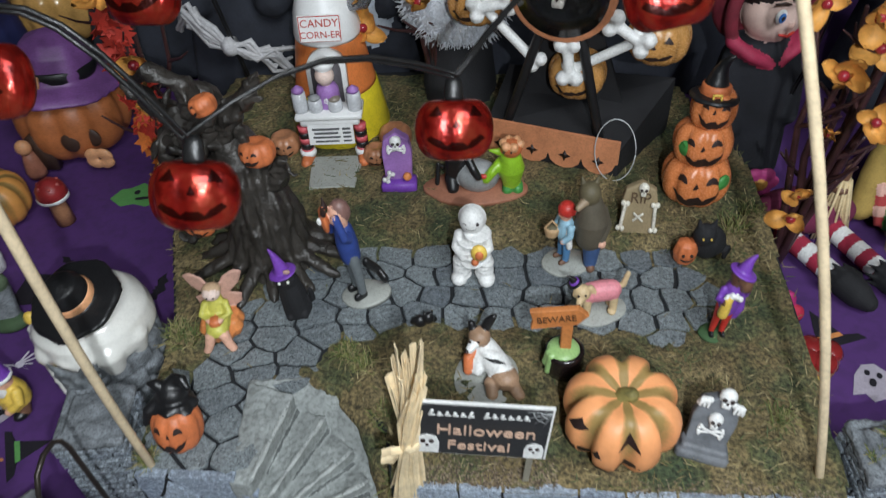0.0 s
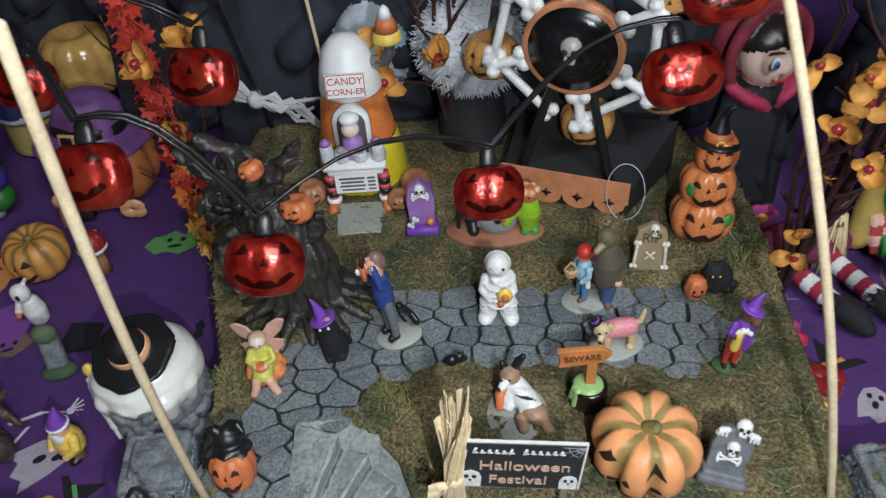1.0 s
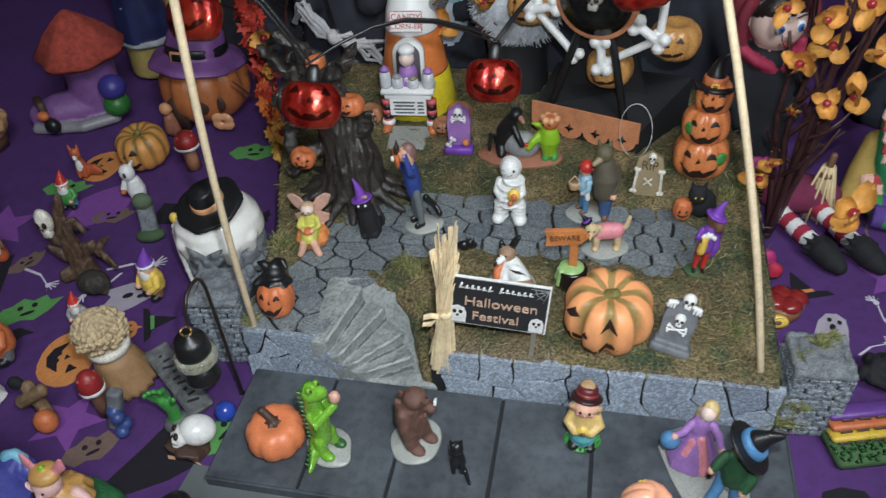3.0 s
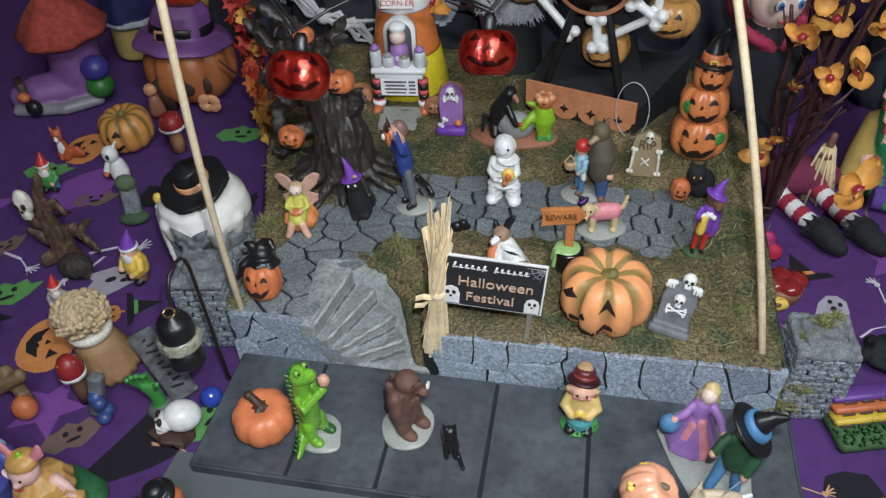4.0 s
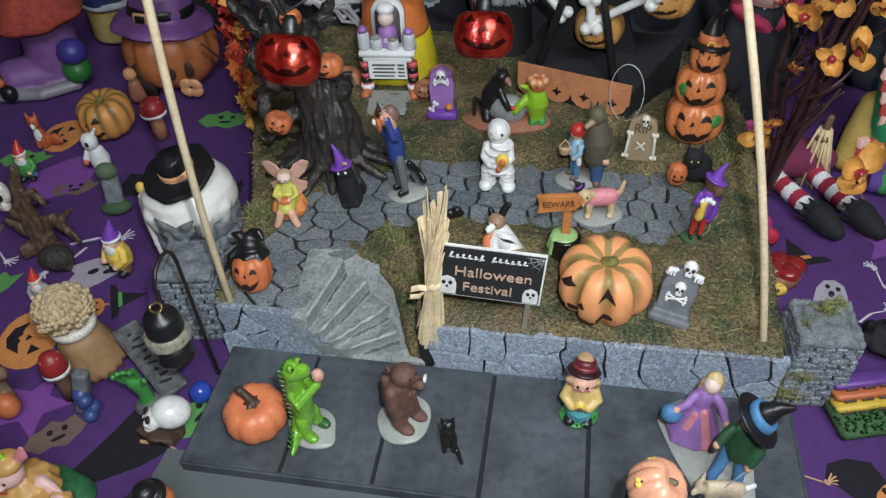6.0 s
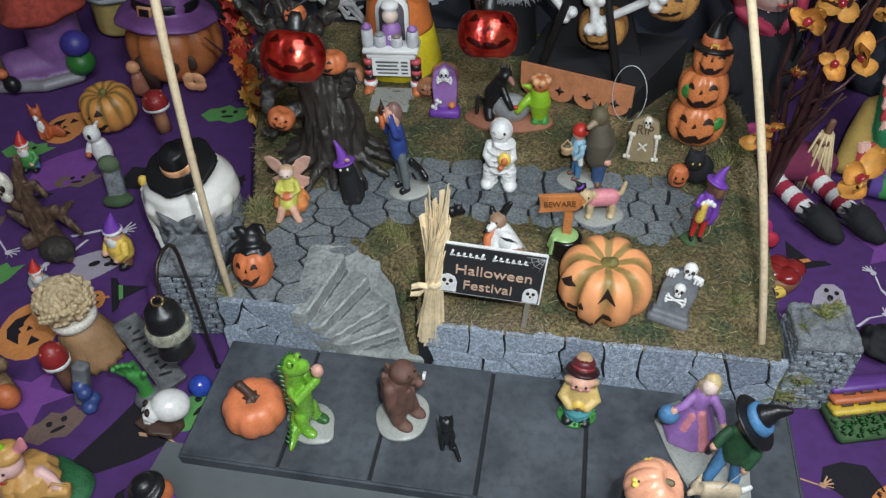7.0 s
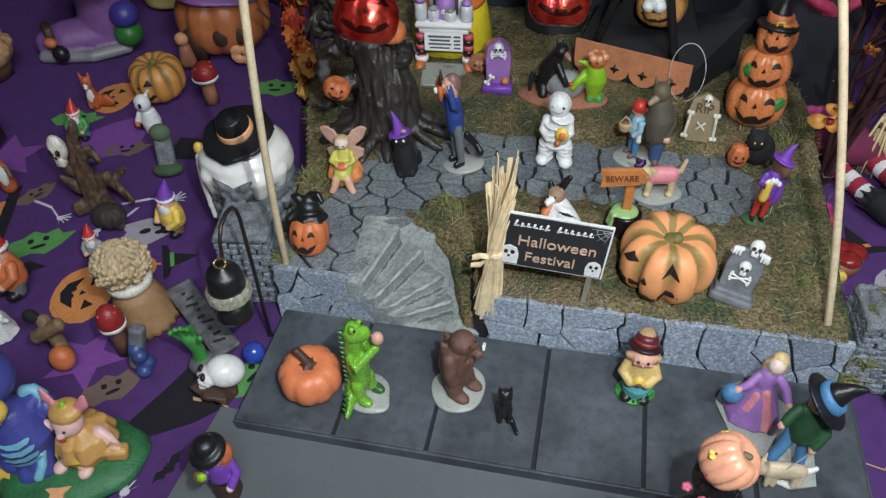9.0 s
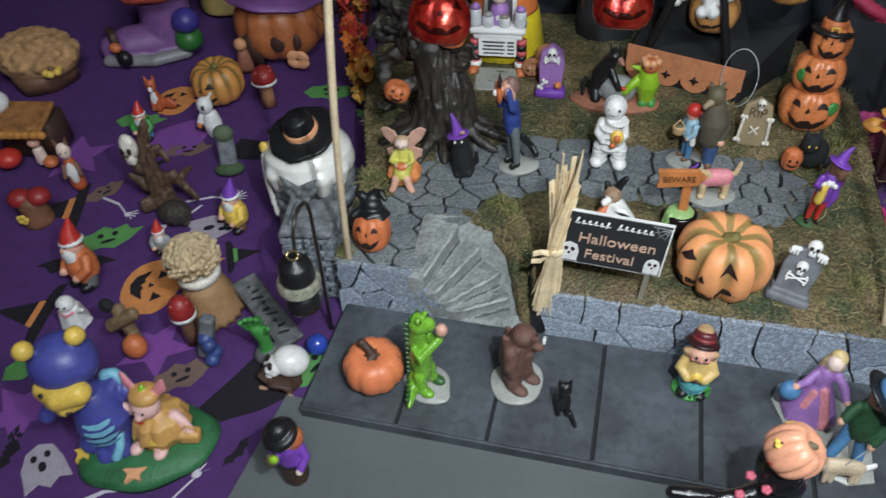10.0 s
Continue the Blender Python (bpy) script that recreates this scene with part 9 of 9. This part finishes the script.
# small straw besom by the twigs
g = holder("besom_broom", "little straw besom broom with a brown handle", "broom", 0.2809, 0.4526, CZ, 1, size=(0.95, 0.95, 0.98))
for q in range(60):
    a, r_ = rl.uniform(0, 6.28), rl.uniform(0, 12)
    c = mm()
    c.limb([(r_ * 0.5 * math.cos(a), r_ * 0.5 * math.sin(a), 60, 1.4), (r_ * 1.7 * math.cos(a), r_ * 1.7 * math.sin(a), 0, 1.1)], STRAW, n=5, cap=False)
    c.part("bristle", g)
c = mm()
c.limb([(0, 0, 52, 4), (2, 1, 72, 3.4)], BROWN)
c.part("handle", g)
c = mm()
c.lathe([(7, 48), (8, 50), (7, 54)], BROWN)
c.part("binding", g)

# crimson bow by the stack
c = Clay(0.00066)
c.ball(-4, 0, 26, 12, paint((0.45, 0.03, 0.16), rough=0.6), 8, 14)
c.ball(8, -6, 12, 11, paint((0.50, 0.02, 0.06), rough=0.7), 8, 12)
c.ball(4, -2, 4, 16, DULLBLACK, 12, 5)
c.thing("cloth_bow", "crimson cloth bow lying beside the turf", "bow", 0.2294, 0.3647, CZ, 1, voxel=0.0012, size=(0.96, 0.96, 1.01))

# little doll in a pink flower bonnet with one striped leg
c = mm()
c.limb([(0, 0, 10, 9), (0, 0, 22, 7)], DULLBLACK)
for q in range(6):
    a = q * 1.047
    c.ball(10 * math.cos(a), -6, 30 + 9 * math.sin(a), 8, paint((0.45, 0.05, 0.20), rough=0.6), 4, 7)
c.ball(0, -9, 30, 7, paint((0.62, 0.30, 0.06), rough=0.6), 4, 6)
for q in range(5):
    c.limb([(4 + 3.5 * q, -8 - 4 * q, 9 - q, 4), (7.5 + 3.5 * q, -12 - 4 * q, 8 - q, 4)], WHITE if q % 2 else paint((0.34, 0.02, 0.05), rough=0.85), cap=False)
c.thing("flower_doll", "small doll in a pink flower bonnet with a striped leg", "doll", 0.2310, 0.4860, CZ, 5, voxel=0.0011)

# clear wire ring standing by the wheel
c = Clay()
c.limb([(0.015 * math.cos(a), 0, 0.028 + 0.027 * math.sin(a), 0.00045) for a in [2 * math.pi * i / 28 for i in range(29)]], paint((0.55, 0.57, 0.58), rough=0.15), n=6, cap=False)
c.thing("wire_ring", "thin clear plastic ring standing upright on the turf", "ring", 0.1119, 0.4551, PZ, -19, size=(1.008, 1.008, 1.037))

# pot with mushrooms
g = holder("mushroom_pot", "small brown pot of shiny red mushrooms", "pot", 0.2364, 0.3204, CZ, 1, size=(1.129, 1.129, 0.758))
c = mm()
c.lathe([(12, 0), (14, 3), (15, 16), (14, 19)], paint((0.26, 0.12, 0.06), rough=0.5), n=20)
c.part("pot", g)
for px, py in ((-9, -4), (4, -8), (11, 3), (-2, 7)):
    c = mm()
    c.lathe([(8, 18), (9, 20), (6.5, 26), (1, 28)], glossy((0.24, 0.02, 0.02)), (px * 0.8, py * 0.8, 0), n=16)
    c.part("mushroom_cap", g)
c = mm()
c.lathe([(4, -2), (8, -1.5), (8, 1.5), (4, 2)], YELLOW, (-6, -17, 9), (80, 0, 0), n=16)
c.ball(-6, -17, 9, 4, BROWN, 3, 4)
c.part("flower", g, "yellow flower")

# stack of coloured planks on grass
g = holder("plank_sign", "painted purple, orange and yellow plank sign on grass", "sign", 0.2747, 0.1991, CZ, 16, size=(1.053, 1.053, 0.774))
c = mm()
c.box(0, -4, 6, 54, 30, 12, MOSSGREEN, bev=0.2)
for q in range(150):
    x_, y_ = rl.uniform(-27, 27), rl.uniform(-19, 10)
    c.limb([(x_, y_, 12, 1.4), (x_ + rl.uniform(-2, 2), y_ - 1.5, rl.uniform(15, 19), 0.5)], paint((0.03, 0.12, 0.03), rough=0.8), fine=True, n=4, cap=False)
c.part("grass_base", g, "dark green grass base")
for q, (mt, w_) in enumerate(((paint((0.62, 0.42, 0.05)), 52), (paint((0.50, 0.14, 0.05)), 55), (paint((0.13, 0.05, 0.26)), 60))):
    c = mm()
    c.box(2 * q, 2 + 5 * q, 16 + 8 * q, w_, 12, 6.5, mt, rot=(-16, 0, 0), bev=0.25)
    board = c.part("plank", g)
    for k in range(4):
        c = mm()
        c.box(-18 + 12 * k + 2 * q, -4.4 + 5 * q, 15 + 8 * q, 8, 0.8, 3, paint((0.10, 0.06, 0.05)), rot=(-16, 0, 0), bev=0.1)
        c.part("letter_bar", board)

# brown animal doll in a white shirt and black curly doll
c = mm()
c.limb([(10, 10, 24, 34), (10, 8, 60, 28), (8, 4, 84, 18)], paint((0.22, 0.09, 0.045), rough=0.7))
c.ball(6, -10, 56, 27, paint((0.62, 0.62, 0.62), rough=0.8), 18, 34)
c.limb([(-12, 0, 76, 11), (-30, -26, 46, 10), (-26, -50, 14, 9)], paint((0.22, 0.09, 0.045), rough=0.7))
c.limb([(30, 0, 76, 11), (40, -30, 40, 10)], paint((0.22, 0.09, 0.045), rough=0.7))
c.ball(6, 0, 106, 24, paint((0.40, 0.22, 0.10), rough=0.7), 22, 22)
c.limb([(-6, -20, 20, 14), (-10, -56, 12, 12)], paint((0.22, 0.09, 0.045), rough=0.7))
c.thing("animal_doll", "brown toy animal doll in a white shirt", "doll", 0.3670, 0.2890, CZ, 11, voxel=0.0018, size=(0.94, 0.94, 0.99))
c = mm()
for q in range(46):
    a, e = rl.uniform(0, 6.28), rl.uniform(0, 1.5)
    c.ball(22 * math.cos(e) * math.cos(a), 17 * math.cos(e) * math.sin(a), 10 + 16 * math.sin(e), 6, DULLBLACK, n=8)
c.ball(0, 0, 10, 20, DULLBLACK, 15, 14)
c.thing("wig", "curly black doll's wig lying on the cloth", "wig", 0.2975, 0.2592, CZ, 1, voxel=0.0014, size=(0.818, 0.818, 0.742))
g = holder("pine_cone", "brown pine cone with pale scale tips", "pine cone", 0.3375, 0.2162, CZ, 21, size=(0.94, 0.94, 1.01))
c = mm()
for q in range(60):
    a, z = q * 2.4, 4 + q * 0.62
    r_ = 15 * math.sin(math.pi * (0.18 + 0.74 * q / 60))
    c.ball(r_ * math.cos(a), r_ * math.sin(a), z, 4.6, BROWN, 4.6, 1.8, rot=(0, -25, math.degrees(a)), n=8)
    c.ball(r_ * 1.24 * math.cos(a), r_ * 1.24 * math.sin(a), z + 1.4, 1.9, TAN, n=6)
c.ball(0, 0, 20, 11, DARKBROWN, 11, 18)
c.part("scales", g)


# ---- pieces: flagstones, paving stones, wall stones, bricks ----
rnd = random.Random(5)
for x0, x1 in zip(TILES, TILES[1:]):
    g = 0.0012
    ob = new("flagstone", stone_mesh([(x0 + g, 0.0970), (x1 - g, 0.0970), (x1 - g, 0.1925), (x0 + g, 0.1925)], 0.0100, 0.0125 + rnd.uniform(-0.0002, 0.0002), 0.0007, SLABSTONE, "flagstone"))
    ob.parent = slab

seeds = []
row = 0
y = 0.190
while y < 0.43:
    x = -0.20 + rnd.uniform(0, 0.022)
    while x < 0.21:
        jx, jy = (0.007, 0.0055) if x < -0.03 else (0.005, 0.0030)
        seeds.append((x + rnd.uniform(-jx, jx), y + rnd.uniform(-jy, jy)))
        x += rnd.uniform(0.019, 0.028)
    y += 0.0182
    row += 1
for (sx, sy), poly in [((a, b / 1.2), [(p, q / 1.2) for p, q in o]) for (a, b), o in cells([(a, b * 1.2) for a, b in seeds], 0.0012, (-0.21, 0.22, 0.22, 0.53))]:
    if not inside((sx, sy), ROAD):
        continue
    poly = [p for p in poly]
    if inside((sx, sy), STEPS_AREA) and sx > -0.104 and sy < 0.256:
        continue
    poly = [(px, max(py, FRONT + 0.0003)) for px, py in poly]
    ob = new("paving_stone", stone_mesh(ragged(poly, rnd, 0.0030), PZ - 0.003, PZ + rnd.uniform(0.0002, 0.0010), 0.0004, COBBLE, "paving_stone"))
    ob.parent = plaza

# front and side wall stones
seeds = []
for r_, zz in enumerate((0.012, 0.036)):
    x = -0.20 + 0.02 * (r_ % 2)
    while x < 0.25:
        seeds.append((x + rnd.uniform(-0.011, 0.011), zz + rnd.uniform(-0.010, 0.010)))
        x += 0.029
for (sx, sz), poly in cells(seeds, 0.0008, (-0.172, 0.0008, 0.2125, PZ + 0.0002)):
    if -0.125 < sx < -0.030:
        poly = clip_half(poly, 1.086, 1.0, -0.0776)
        if len(poly) < 3:
            continue
    c = Clay()
    c.plate([(px, PZ + 0.0002 if pz > PZ - 0.0035 else pz) for px, pz in ragged(poly, rnd, 0.0042)], 0.0, 0.0050 + rnd.uniform(0, 0.001), WALLSTONE, bev=0.0004, rot=(87, 0, 0), at=(0, 0.1980, 0.0005))
    ob = new("wall_stone", c.mesh("wall_stone", smooth=False))
    ob.parent = plaza

# bricks of the two gate pillars
BRICK = cobble_mat("pillar_brick", (0.245, 0.278, 0.31), (0.075, 0.088, 0.10), 500, 0.15)
c = Clay()
c.box(0, 0, 0, 0.0112, 0.0042, 0.0048, BRICK, bev=0.18)
brick_data = c.mesh("brick", smooth=False)
for g, w, d, h in PILLARS:
    rows_ = int(h / 0.0056)
    for r_ in range(rows_):
        z = 0.0032 + r_ * 0.0056
        for side in range(4):
            L_ = w if side % 2 == 0 else d
            n = 3
            for k in range(n):
                u = (k + 0.5 + (0.25 if r_ % 2 else -0.25)) / n * L_ - L_ / 2
                v = (d if side % 2 == 0 else w) / 2 - 0.0012
                a = 90 * side
                ob = new("brick", brick_data)
                ob.parent = g
                ob.matrix_basis = pose(0, 0, 0, 0, 0, a) @ pose(u, -v + rnd.uniform(-0.0005, 0.0005), z, 0, 0, rnd.uniform(-3, 3)) @ Matrix.Diagonal((L_ / n / 0.0118 * (0.8 if abs(u) > L_ * 0.36 else 1.0), 1, rnd.uniform(0.9, 1.08), 1))
